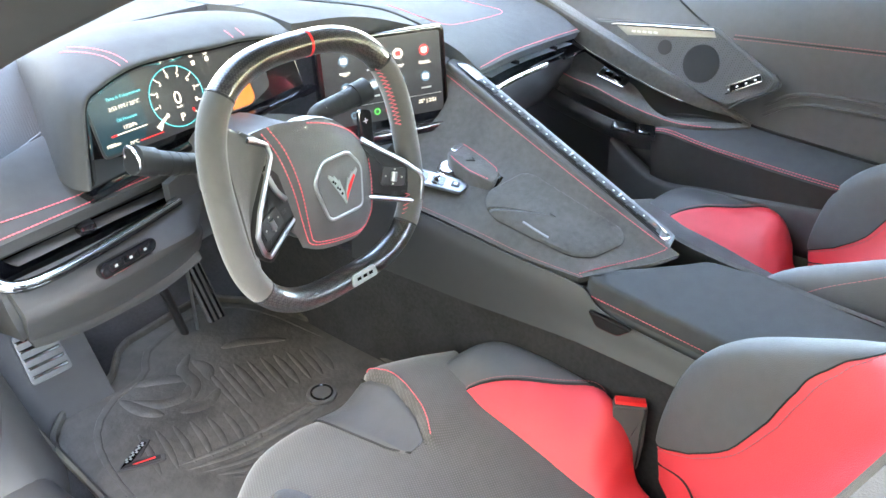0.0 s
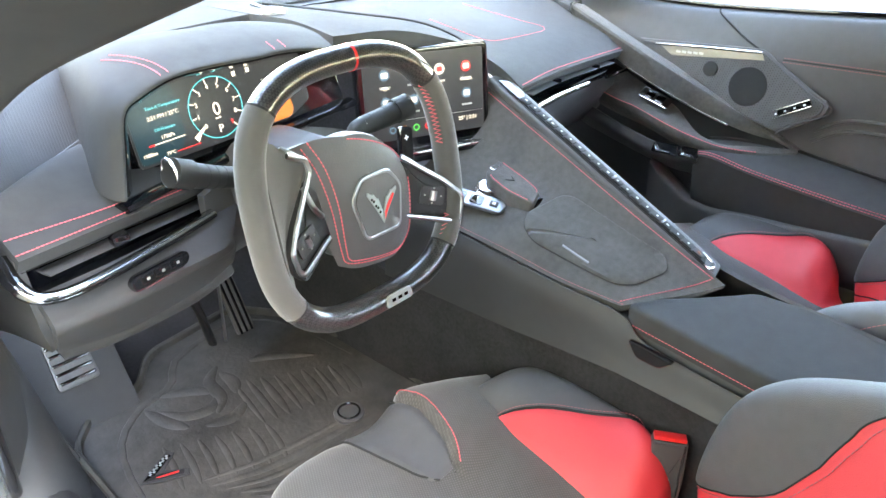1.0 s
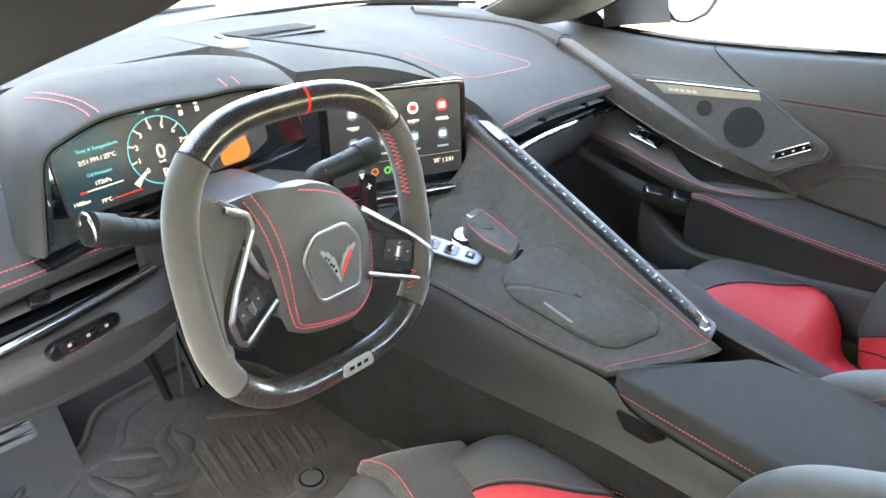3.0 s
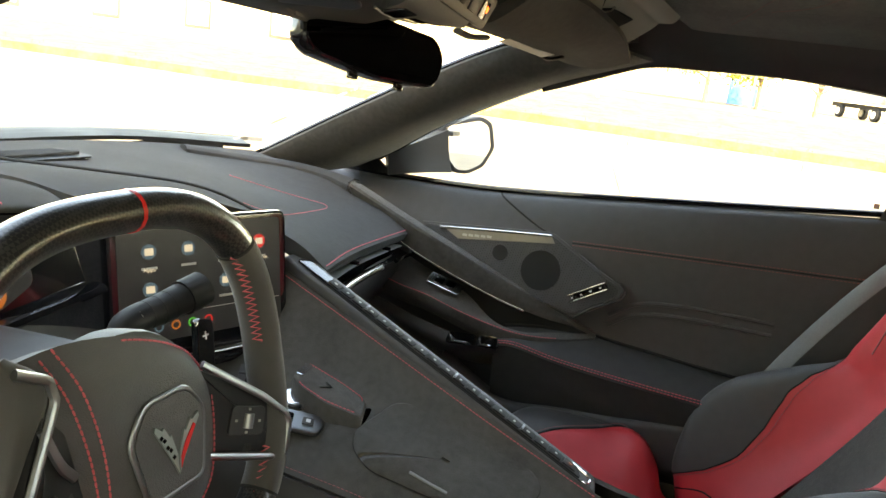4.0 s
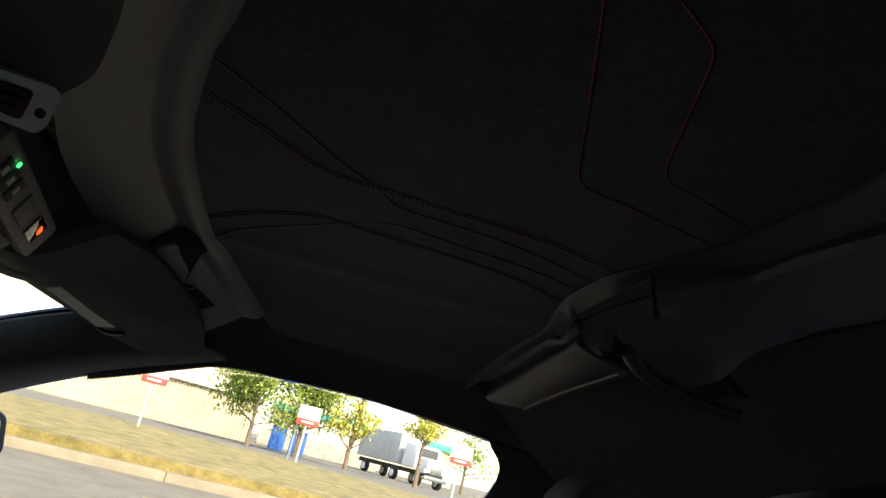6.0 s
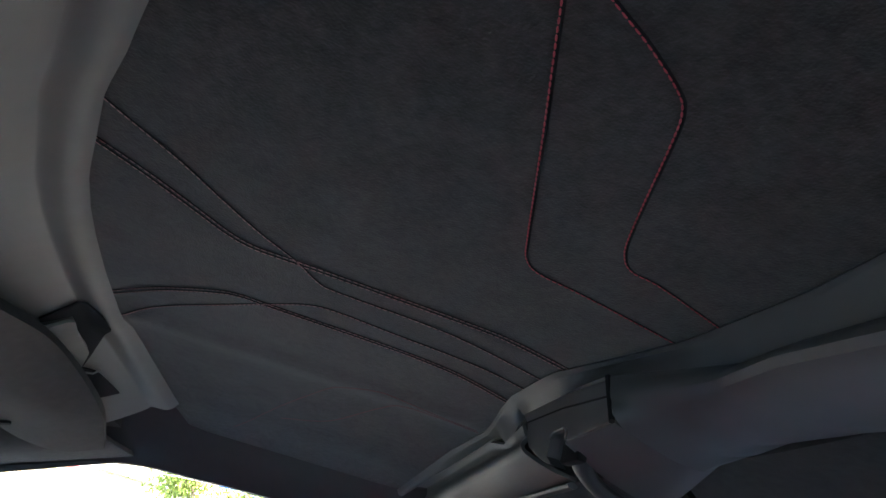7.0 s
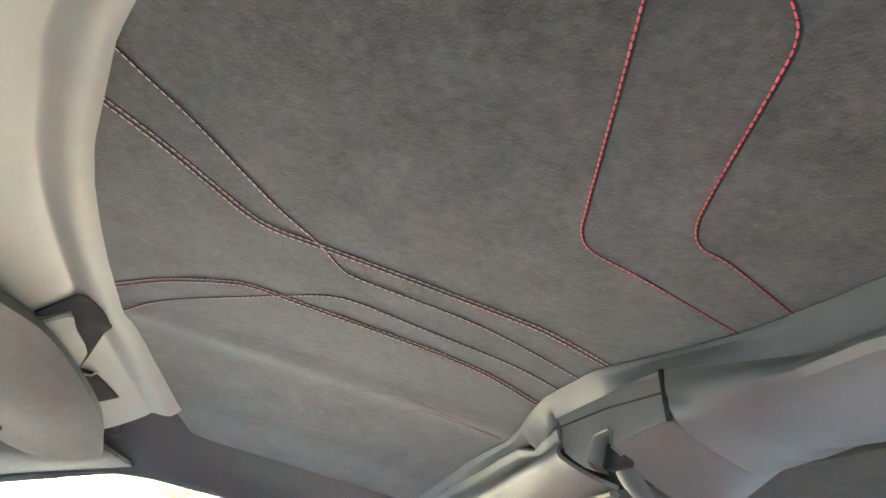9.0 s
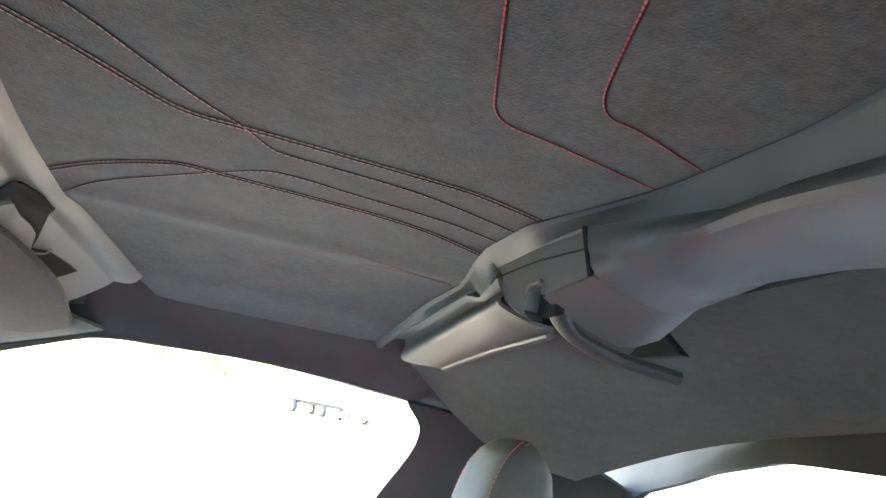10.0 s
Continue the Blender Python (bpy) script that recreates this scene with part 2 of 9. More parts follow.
ALU = material("brushed_aluminium", (0.22, 0.20, 0.17), 0.5, metal=1.0, var=0.08, scale=120)
RED = material("red_leather", (0.58, 0.034, 0.045), 0.48, var=0.08, scale=40, bump=0.22, bump_scale=900, kind="leather")
THREAD = material("red_thread", (0.62, 0.10, 0.12), 0.75, var=0.15, scale=400)
THREAD_DIM = material("dark_red_thread", (0.32, 0.10, 0.11), 0.8, var=0.15, scale=400)
THREAD_PALE = material("pale_red_thread", (0.55, 0.33, 0.31), 0.8, var=0.15, scale=400)
# for seams and joints, and as painted shade in pockets and slots
SEAM_SHADE = material("seam_groove", (0.012, 0.012, 0.012), 0.9, var=0.1)
RUBBER = material("rubber_mat", (0.045, 0.042, 0.038), 0.58, var=0.6, scale=34, large=8, bump=0.5, bump_scale=120)
CARPET = material("dark_carpet", (0.026, 0.025, 0.027), 1.0, var=0.4, scale=160, bump=0.9, bump_scale=700, spec=0.1, sheen=0.02)
CARBON = patterned(material("carbon_fibre", (0.040, 0.039, 0.038), 0.30, var=0.06, coat=0.5), "weave", 390, (0.008, 0.008, 0.009), 0.2)
PERF = patterned(material("perforated_suede", (0.052, 0.051, 0.050), 0.9, var=0.18, scale=60, sheen=0.35, spec=0.2), "holes", 290, (0.082, 0.081, 0.079), 0.3, (1, 1, 0.01))
MESH = patterned(material("speaker_mesh", (0.045, 0.045, 0.047), 0.6, var=0.08), "holes", 260, (0.006, 0.006, 0.006), 0.9)
BADGE = material("pale_badge_plate", (0.24, 0.27, 0.265), 0.45, metal=0.2, var=0.04)
BAND = material("console_band", (0.025, 0.025, 0.027), 0.5, var=0.1, scale=60, spec=0.35)
REDMARK = material("red_marker", (0.7, 0.02, 0.02), 0.35, var=0.05)
CARPAINT = material("silver_paint", (0.19, 0.205, 0.215), 0.25, metal=0.35, var=0.03, coat=1.0)
BELT = material("belt_webbing", (0.19, 0.20, 0.21), 0.7, var=0.1, scale=300, bump=0.4, bump_scale=900)
PEDALM = material("worn_pedal_metal", (0.10, 0.10, 0.10), 0.5, metal=0.3, var=0.15, scale=120)
WHITEMARK = material("white_print", (0.7, 0.7, 0.7), 0.5, var=0.02)
GREYMARK = material("grey_print", (0.35, 0.34, 0.3), 0.5, var=0.05)


def glow(name, color, strength):
    m = bpy.data.materials.new(name)
    m.use_nodes = True
    b = m.node_tree.nodes["Principled BSDF"]
    b.inputs["Base Color"].default_value = (0.01, 0.01, 0.01, 1)
    b.inputs["Roughness"].default_value = 0.3
    b.inputs["Specular IOR Level"].default_value = 0.15
    b.inputs["Emission Color"].default_value = (*color, 1)
    b.inputs["Emission Strength"].default_value = strength
    return m


def glass(name, tint=(0.96, 0.98, 0.97)):
    m = bpy.data.materials.new(name)
    m.use_nodes = True
    b = m.node_tree.nodes["Principled BSDF"]
    b.inputs["Base Color"].default_value = (*tint, 1)
    b.inputs["Roughness"].default_value = 0.0
    b.inputs["Transmission Weight"].default_value = 1.0
    b.inputs["IOR"].default_value = 1.02
    b.inputs["Specular IOR Level"].default_value = 0.3
    return m


SCREEN = glow("screen_dark", (0.012, 0.014, 0.018), 0.06)
SCREEN_TEAL = glow("screen_teal", (0.006, 0.024, 0.036), 0.05)
S_WHITE = glow("screen_white", (0.9, 0.9, 0.85), 0.042)
S_CYAN = glow("screen_cyan", (0.05, 0.62, 0.75), 0.040)
S_RED = glow("screen_red", (0.9, 0.04, 0.05), 0.038)
S_ORANGE = glow("screen_orange", (0.85, 0.27, 0.06), 0.026)
S_BLUE = glow("screen_blue", (0.12, 0.26, 0.42), 0.026)
S_GREEN = glow("screen_green", (0.05, 0.6, 0.1), 0.042)
LED_GREEN = glow("led_green", (0.02, 0.9, 0.15), 0.8)
LED_ORANGE = glow("led_orange", (0.95, 0.10, 0.02), 0.45)
GLASS = glass("clear_glass")
MIRROR = material("mirror_silver", (0.85, 0.86, 0.87), 0.02, metal=1.0, var=0.0, rvar=0.0)
DARKMIRROR = material("dimmed_mirror", (0.05, 0.05, 0.055), 0.04, metal=1.0, var=0.0, rvar=0.0)

# ---- car shell ----
def mirrored(p):
    return (-p[0], p[1], p[2])


def liner_z(x, y):
    z = 1.148 - 0.055 * x - 0.06 * x * x
    if x < -0.3:
        z -= 1.2 * (-0.3 - x) ** 2
    ridge = 0.004 * math.exp(-(((x - 0.312) / 0.02) ** 2)) if x > 0 else 0.0
    if x > 0.312:
        z -= 0.03 * min(1.0, (x - 0.312) / 0.2) * (x - 0.312) / 0.3
    return z - ridge


def shaped(x0, x1, nx, y_front, y_back, ny, height):
    g = np.zeros((ny, nx, 3))
    for i in range(nx):
        x = x0 + (x1 - x0) * i / (nx - 1)
        a, b = y_front(x), y_back(x)
        for j in range(ny):
            y = a + (b - a) * j / (ny - 1)
            g[j, i] = (x, y, height(x, y))
    return g


def header_y(x):
    if x < -0.15:
        return -0.131 - 0.22 * (0.02 - x) ** 1.3 - 0.18 * (0.12 - x) ** 1.5
    return float(np.interp(x, [-0.15, -0.108, 0.011, 0.07, 0.127, 0.20, 0.267, 0.300, 0.325, 0.36, 0.414, 0.46, 0.499, 0.53, 0.6], [-0.178, -0.162, -0.135, -0.128, -0.125, -0.124, -0.126, -0.129, -0.136, -0.143, -0.157, -0.172, -0.187, -0.200, -0.229]))


def hoop_y(x):
    return float(np.interp(x, [-0.6, -0.14, -0.03, 0.06, 0.10, 0.15, 0.22, 0.29, 0.34, 0.57, 0.62], [-0.58, -0.602, -0.588, -0.560, -0.546, -0.538, -0.543, -0.555, -0.557, -0.530, -0.525]))


ceiling = single("ceiling", skin(shaped(-0.54, 0.60, 74, lambda x: header_y(x) + 0.012, lambda x: hoop_y(x) - 0.012, 40, liner_z), 0.012), LINER, "dark suede roof lining with red seams", "ceiling", kind="structure")

SEAMS = {
    "A": [(-0.125, -0.14), (-0.092, -0.163), (-0.047, -0.207), (-0.011, -0.237), (0.022, -0.266), (0.051, -0.298), (0.076, -0.318), (0.084, -0.335), (0.089, -0.411), (0.099, -0.463), (0.131, -0.55)],
    "B": [(-0.045, -0.138), (-0.012, -0.182), (0.017, -0.215), (0.042, -0.243), (0.052, -0.265), (0.053, -0.298), (0.055, -0.355), (0.060, -0.448), (0.066, -0.49), (0.090, -0.56)],
    "C": [(0.275, -0.118), (0.215, -0.176), (0.174, -0.231), (0.164, -0.255), (0.165, -0.285), (0.169, -0.383), (0.174, -0.437), (0.185, -0.482), (0.213, -0.54)],
    "D": [(0.325, -0.124), (0.258, -0.180), (0.208, -0.232), (0.159, -0.285), (0.132, -0.318), (0.127, -0.345), (0.134, -0.40), (0.140, -0.453), (0.148, -0.495), (0.165, -0.54)],
}
WIDE_SEAMS = {
    "K": [(-0.40, -0.345), (-0.31, -0.370), (-0.212, -0.401), (-0.154, -0.419), (-0.103, -0.435), (-0.078, -0.444), (-0.064, -0.458), (-0.057, -0.488), (-0.047, -0.526), (-0.026, -0.60)],
    "L": [(-0.36, -0.33), (-0.314, -0.378), (-0.289, -0.416), (-0.271, -0.440), (-0.260, -0.449), (-0.238, -0.457), (-0.151, -0.482), (-0.122, -0.493), (-0.108, -0.506), (-0.102, -0.53), (-0.072, -0.60)],
}
SIDE_SEAMS = {"E": [(0.55, -0.275), (0.403, -0.345), (0.325, -0.382), (0.302, -0.415), (0.305, -0.455), (0.33, -0.545)], "F": [(0.48, -0.33), (0.445, -0.388), (0.366, -0.431), (0.326, -0.452), (0.322, -0.485), (0.34, -0.55)]}


def on_liner(xy, n=70, off=0.0):
    p = spline([(*q, 0) for q in xy], n)
    t = np.gradient(p, axis=0)
    t /= np.linalg.norm(t, axis=1, keepdims=True)
    p[:, 0] += -t[:, 1] * off
    p[:, 1] += t[:, 0] * off
    p[:, 2] = [liner_z(a, b) - 0.0008 for a, b in p[:, :2]]
    return p


for key, xy in SEAMS.items():
    for off in (-0.0028, 0.0028) if key in "BC" else (0.0,):
        part("seam_groove", tube(on_liner(xy, 70, off), 0.0011, 0.0004, 6), SEAM_SHADE, ceiling)
        part("red_stitching", stitches(on_liner(xy, 70, off + 0.0009), 0.0058, 0.0042, 0.0008), THREAD_PALE, ceiling)
for key, xy in WIDE_SEAMS.items():
    part("seam_groove", tube(on_liner(xy), 0.0009, 0.0003, 6), SEAM_SHADE, ceiling)
    part("red_stitching", stitches(on_liner(xy, 90, 0.001), 0.0050, 0.0034, 0.0007), THREAD, ceiling)
for key, xy in SIDE_SEAMS.items():
    part("red_stitching", stitches(on_liner(xy, 60), 0.004, 0.0028, 0.0004), THREAD_DIM, ceiling)

# front header: a rolled grey trim between lining and windscreen
def header_section(x):
    y, z = header_y(x), liner_z(x, -0.13)
    return [(x, y - 0.002, z - 0.002), (x, y + 0.006, z - 0.011), (x, y + 0.026, z - 0.013), (x, y + 0.036, z - 0.022), (x, y + 0.062, z - 0.042), (x, y + 0.085, z - 0.056)]


hx = np.linspace(-0.50, 0.518, 60)
hg = np.stack([spline(header_section(x), 26) for x in hx], 1)
header = single("header_trim", skin(hg, 0.006), TRIM_GREY, "pale grey moulded windscreen header trim", "trim", kind="structure")
def on_header(pts, lift):
    """Points just proud of the header trim, given by x and y."""
    out = []
    for x, y in pts:
        k = min(58, max(0, int((x - hx[0]) / (hx[1] - hx[0]))))
        f = (x - hx[k]) / (hx[1] - hx[0])
        z = [float(np.interp(y, hg[:, q, 1], hg[:, q, 2])) for q in (k, k + 1)]
        out.append((x, y - 0.5 * lift, z[0] * (1 - f) + z[1] * f - 0.86 * lift))
    return out


def header_plate(low, high, lift, thick, n=36, m=9):
    """A plate that follows the header trim between two edges y(x)."""
    xs = np.linspace(low[0][0], low[-1][0], n)
    lo, hi = (np.interp(xs, [q[0] for q in e], [q[1] for q in e]) for e in (low, high))
    g = arr([[on_header([(x, a * (1 - f) + b * f)], lift)[0] for x, a, b in zip(xs, lo, hi)] for f in np.linspace(0, 1, m)])
    return skin(g, thick)


POCKET = [(0.264, -0.108), (0.287, -0.120), (0.318, -0.127), (0.357, -0.111), (0.380, -0.103), (0.396, -0.096)]
POCKET_TOP = [(0.264, -0.098), (0.270, -0.070), (0.281, -0.070), (0.286, -0.093), (0.362, -0.102), (0.380, -0.097), (0.396, -0.093)]
# near-black plates proud of the trim stand in for the pocket's shade
part("latch_pocket_shade", header_plate(POCKET, POCKET_TOP, 0.0078, 0.002), SEAM_SHADE, header, "near-black plate for the shade of the roof latch pocket")
part("latch_pocket_shade", header_plate([(0.396, -0.097), (0.412, -0.109), (0.466, -0.132)], [(0.396, -0.092), (0.440, -0.096), (0.462, -0.112), (0.466, -0.131)], 0.0078, 0.002), SEAM_SHADE, header, "near-black plate for the shade of the roof latch pocket")
part("latch_plate", header_plate([(0.284, -0.088), (0.288, -0.094), (0.362, -0.102), (0.380, -0.097), (0.392, -0.094)], [(0.284, -0.066), (0.362, -0.066), (0.380, -0.074), (0.392, -0.090)], 0.0115, 0.004), TRIM_GREY, header, "raised grey latch plate")
part("latch_lip", tube(on_header([(0.392, -0.094), (0.404, -0.098), (0.412, -0.106), (0.410, -0.112)], 0.010), 0.0016, seg=6), TRIM_GREY, header)

# windscreen header cross-member, in front of the header trim
cross = patch([[(-0.58, header_y(-0.58) + 0.083, 1.03), (-0.2, -0.06, 1.092), (0.2, -0.043, 1.082), (0.575, header_y(0.575) + 0.083, 1.035)],
               [(-0.56, -0.06, 1.02), (-0.2, 0.03, 1.078), (0.2, 0.04, 1.07), (0.56, -0.06, 1.02)],
               [(-0.545, 0.02, 1.025), (-0.2, 0.115, 1.066), (0.2, 0.115, 1.06), (0.545, 0.02, 1.02)]], 30, 12)
single("header_lining", skin(cross, -0.012), PLASTIC, "dark cloth windscreen header lining", "trim", kind="structure")
roof = patch([[(-0.66, 0.06, 1.060), (-0.3, 0.16, 1.095), (0.3, 0.16, 1.09), (0.66, 0.06, 1.060)],
              [(-0.69, -0.3, 1.145), (-0.3, -0.28, 1.20), (0.3, -0.28, 1.19), (0.69, -0.3, 1.125)],
              [(-0.69, -0.65, 1.150), (-0.3, -0.66, 1.195), (0.3, -0.66, 1.18), (0.69, -0.65, 1.125)],
              [(-0.66, -1.0, 1.06), (-0.3, -1.05, 1.09), (0.3, -1.05, 1.09), (0.66, -1.0, 1.04)]], 24, 24)
single("roof_panel", skin(roof, -0.01), CARPAINT, "silver painted outer roof panel", "roof", kind="structure")

# side rails and pillars: inner face follows the window opening
WINDOW_TOP = [(0.739, 0.375, 0.755), (0.706, 0.245, 0.837), (0.666, 0.041, 0.938), (0.643, -0.130, 0.994), (0.638, -0.250, 1.004), (0.640, -0.400, 1.006), (0.645, -0.598, 0.992), (0.66, -0.70, 0.965)]


def rail(side, name):
    low = spline(WINDOW_TOP[2:], 24)
    top = spline([(0.535, -0.03, 1.045), (0.575, -0.190, 1.088), (0.60, -0.300, 1.091), (0.60, -0.42, 1.09), (0.585, -0.545, 1.085), (0.575, -0.70, 1.06)], 24)
    mid = (low + top) / 2 + arr((-0.006, 0, -0.010))
    out = low + arr((0.028, 0, 0.006))
    out2 = low + arr((0.045, 0, 0.055))
    g = np.stack([top, mid, low + arr((-0.003, 0, 0.004)), low, out, out2])
    g = np.stack([spline(g[:, k], 18) for k in range(24)], 1)
    if side < 0:
        g = g[:, ::-1] * arr((-1, 1, 1))
    return single(name, skin(g, -0.008), PLASTIC, "dark grey padded roof side rail", "trim", kind="structure")


rail(1, "roof_rail_1")


def pillar(side, name):
    back = spline([(0.755, 0.46, 0.71), (0.739, 0.375, 0.755), (0.706, 0.245, 0.837), (0.666, 0.041, 0.938), (0.64, -0.16, 1.01)], 26)
    front = spline([(0.62, 0.70, 0.705), (0.608, 0.647, 0.726), (0.57, 0.364, 0.880), (0.54, 0.123, 1.001), (0.53, -0.04, 1.055)], 26)
    front = front + arr((0.012, -0.012, -0.012))
    mid = (back + front) / 2 + arr((-0.032, -0.022, -0.012))
    outb, outf = back + arr((0.035, 0.02, 0.02)), front + arr((0.05, 0.015, 0.006))
    g = np.stack([outf, front, mid, back, outb])
    g = np.stack([spline(g[:, k], 18) for k in range(26)], 1)
    if side < 0:
        g = g[:, ::-1] * arr((-1, 1, 1))
    ob = single(name, skin(g, -0.006), SUEDE, "dark suede-covered windscreen pillar", "pillar", kind="structure")
    seal = spline([(0.765, 0.44, 0.72), (0.752, 0.375, 0.76), (0.719, 0.245, 0.842), (0.679, 0.041, 0.943), (0.656, -0.130, 0.999), (0.651, -0.25, 1.009), (0.653, -0.4, 1.011), (0.658, -0.598, 0.997)], 60) * arr((side, 1, 1))
    part("rubber_seal", tube(seal, 0.006, seg=8), PIANO, ob, "black rubber window seal")
    edge = (spline([(0.632, 0.70, 0.713), (0.618, 0.647, 0.736), (0.58, 0.364, 0.890), (0.55, 0.123, 1.010), (0.54, -0.02, 1.06)], 30) + arr((0.014, -0.010, -0.012))) * arr((side, 1, 1))
    part("windscreen_seal", tube(edge, 0.006, seg=8), PIANO, ob, "black windscreen edge seal")
    return ob


pillar(1, "pillar_1")
# driver's side: pillar and rail over the open door, in one sweep
inner_l = spline([(-0.765, 0.33, 0.700), (-0.708, 0.236, 0.783), (-0.657, 0.143, 0.860), (-0.61, 0.017, 0.923), (-0.558, -0.105, 0.982), (-0.545, -0.20, 1.040), (-0.575, -0.30, 1.088), (-0.60, -0.50, 1.095), (-0.60, -0.66, 1.08)], 50)
outer_l = spline([(-0.83, 0.42, 0.80), (-0.80, 0.25, 0.875), (-0.772, 0.10, 0.930), (-0.752, -0.03, 0.980), (-0.748, -0.15, 1.022), (-0.742, -0.25, 1.060), (-0.735, -0.36, 1.085), (-0.73, -0.52, 1.090), (-0.72, -0.68, 1.075)], 50)
mid_l = (inner_l + outer_l) / 2 + arr((0.012, 0.02, -0.016))
ins_l = inner_l + arr((0.06, 0.03, 0.03))
lg = np.stack([ins_l, inner_l, mid_l, outer_l, outer_l + arr((0.01, 0.03, 0.05))])
lg = np.stack([spline(lg[:, k], 22) for k in range(50)], 1)
pillar_driver = single("pillar_2", skin(lg, 0.006), PLASTIC_LOW, "grey padded driver side pillar and roof rail", "pillar", kind="structure")
part("rubber_seal", tube(outer_l + arr((-0.004, 0.0, 0.004)), 0.007, seg=8), PIANO, pillar_driver, "black door seal")
part("outer_flange", tube(outer_l + arr((-0.012, 0.02, 0.026)), 0.012, seg=8), CARPAINT, pillar_driver, "painted roof flange")

part("crease", tube(on_header([(-0.30, -0.150), (-0.20, -0.136), (-0.062, -0.121), (0.039, -0.110), (0.118, -0.107), (0.184, -0.107), (0.255, -0.105)], 0.0), 0.0032, seg=8), TRIM_GREY, header)
# rear hoop trim: a lip along the lining, a front panel with a slot, and the cover behind it
def ruled(rows, n=60, m=8, smooth=True):
    """A surface between polylines whose points answer one another."""
    k = len(rows[0])
    u = np.linspace(0, k - 1, n)
    dense = arr([[np.interp(u, range(k), arr(r)[:, c]) for c in range(3)] for r in rows]).transpose(0, 2, 1)
    if not smooth:
        return dense
    return np.stack([spline(dense[:, q], m * (len(rows) - 1) + 1) for q in range(n)], 1)


lip_x = [0.60, 0.42, 0.315, 0.285, 0.262, 0.235, 0.19, 0.10, 0.016, -0.04, -0.085, -0.16, -0.28, -0.40, -0.56]
lip_top = [(x, hoop_y(x) + 0.004, liner_z(x, -0.55) + 0.001) for x in lip_x]
lip_face = [(x, hoop_y(x) - 0.002, liner_z(x, -0.55) - 0.004) for x in lip_x]
lip_low = [(0.60, -0.536, 1.076), (0.420, -0.553, 1.093), (0.290, -0.557, 1.107), (0.262, -0.558, 1.108), (0.235, -0.558, 1.098), (0.217, -0.558, 1.106), (0.208, -0.556, 1.126), (0.10, -0.556, 1.125), (0.016, -0.558, 1.122), (-0.04, -0.590, 1.128), (-0.077, -0.612, 1.131), (-0.133, -0.614, 1.133), (-0.25, -0.617, 1.13), (-0.38, -0.605, 1.11), (-0.56, -0.58, 1.06)]
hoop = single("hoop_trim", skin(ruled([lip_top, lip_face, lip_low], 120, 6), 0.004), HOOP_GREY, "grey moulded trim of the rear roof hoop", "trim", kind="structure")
left_rows = [[(0.585, -0.537, 1.077), (0.42, -0.551, 1.093), (0.29, -0.555, 1.107), (0.24, -0.556, 1.099), (0.19, -0.555, 1.110)],
             [(0.565, -0.556, 1.076), (0.41, -0.558, 1.087), (0.29, -0.561, 1.099), (0.23, -0.560, 1.094), (0.185, -0.558, 1.100)],
             [(0.545, -0.557, 1.062), (0.40, -0.558, 1.077), (0.28, -0.560, 1.088), (0.215, -0.559, 1.089), (0.178, -0.557, 1.094)],
             [(0.525, -0.549, 1.048), (0.38, -0.550, 1.062), (0.27, -0.551, 1.075), (0.21, -0.551, 1.080), (0.172, -0.552, 1.086)],
             [(0.515, -0.553, 1.043), (0.38, -0.555, 1.057), (0.27, -0.556, 1.069), (0.20, -0.557, 1.074), (0.165, -0.557, 1.080)],
             [(0.490, -0.570, 1.041), (0.37, -0.572, 1.051), (0.26, -0.574, 1.061), (0.19, -0.575, 1.067), (0.150, -0.575, 1.071)],
             [(0.468, -0.590, 1.040), (0.36, -0.592, 1.049), (0.25, -0.594, 1.058), (0.18, -0.596, 1.062), (0.140, -0.596, 1.066)]]
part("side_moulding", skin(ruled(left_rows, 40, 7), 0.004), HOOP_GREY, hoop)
part("lower_rim", tube(arr([(0.462, -0.592, 1.036), (0.40, -0.590, 1.041), (0.28, -0.592, 1.051), (0.138, -0.592, 1.058)]), 0.005, 0.003, 8), HOOP_GREY, hoop)
FACE = basis((0, -0.555, 0), (1, 0, 0), (0, 0, 1))
part("front_panel", prism([(0.208, 1.127), (0.10, 1.126), (0.016, 1.122), (-0.003, 1.086), (0.078, 1.080), (0.080, 1.088), (0.084, 1.091), (0.110, 1.090), (0.114, 1.087), (0.118, 1.072), (0.100, 1.062), (0.125, 1.068), (0.150, 1.077), (0.170, 1.086), (0.180, 1.096), (0.188, 1.112), (0.200, 1.120)], 0.014, 0.002, FACE), HOOP_GREY, hoop, "grey panel with a latch slot")
part("split_line", tube([(0.190, -0.5545, 1.112), (0.10, -0.5545, 1.112), (0.003, -0.5545, 1.106)], 0.0009, seg=5), SEAM_SHADE, hoop)
part("panel_groove", tube([(0.016, -0.5545, 1.124), (0.006, -0.5545, 1.104), (-0.003, -0.555, 1.085)], 0.0026, seg=6), SEAM_SHADE, hoop)
part("slot_rim", tube([(0.079, -0.5545, 1.081), (0.081, -0.5545, 1.090), (0.086, -0.5545, 1.093), (0.109, -0.5545, 1.092), (0.116, -0.5545, 1.087)], 0.0016, seg=6), HOOP_GREY, hoop)
# solid near-black block in place of the slot's shaded depth
part("slot_shade", box(0.036, 0.010, 0.026, 0.003, Matrix.Translation((0.098, -0.572, 1.081))), SEAM_SHADE, hoop, "near-black block for the shade in the latch slot")
# hidden block added to stop bright light leaking through the slot
part("slot_light_stop", box(0.11, 0.006, 0.050, 0.001, Matrix.Translation((0.150, -0.592, 1.092))), SEAM_SHADE, hoop)
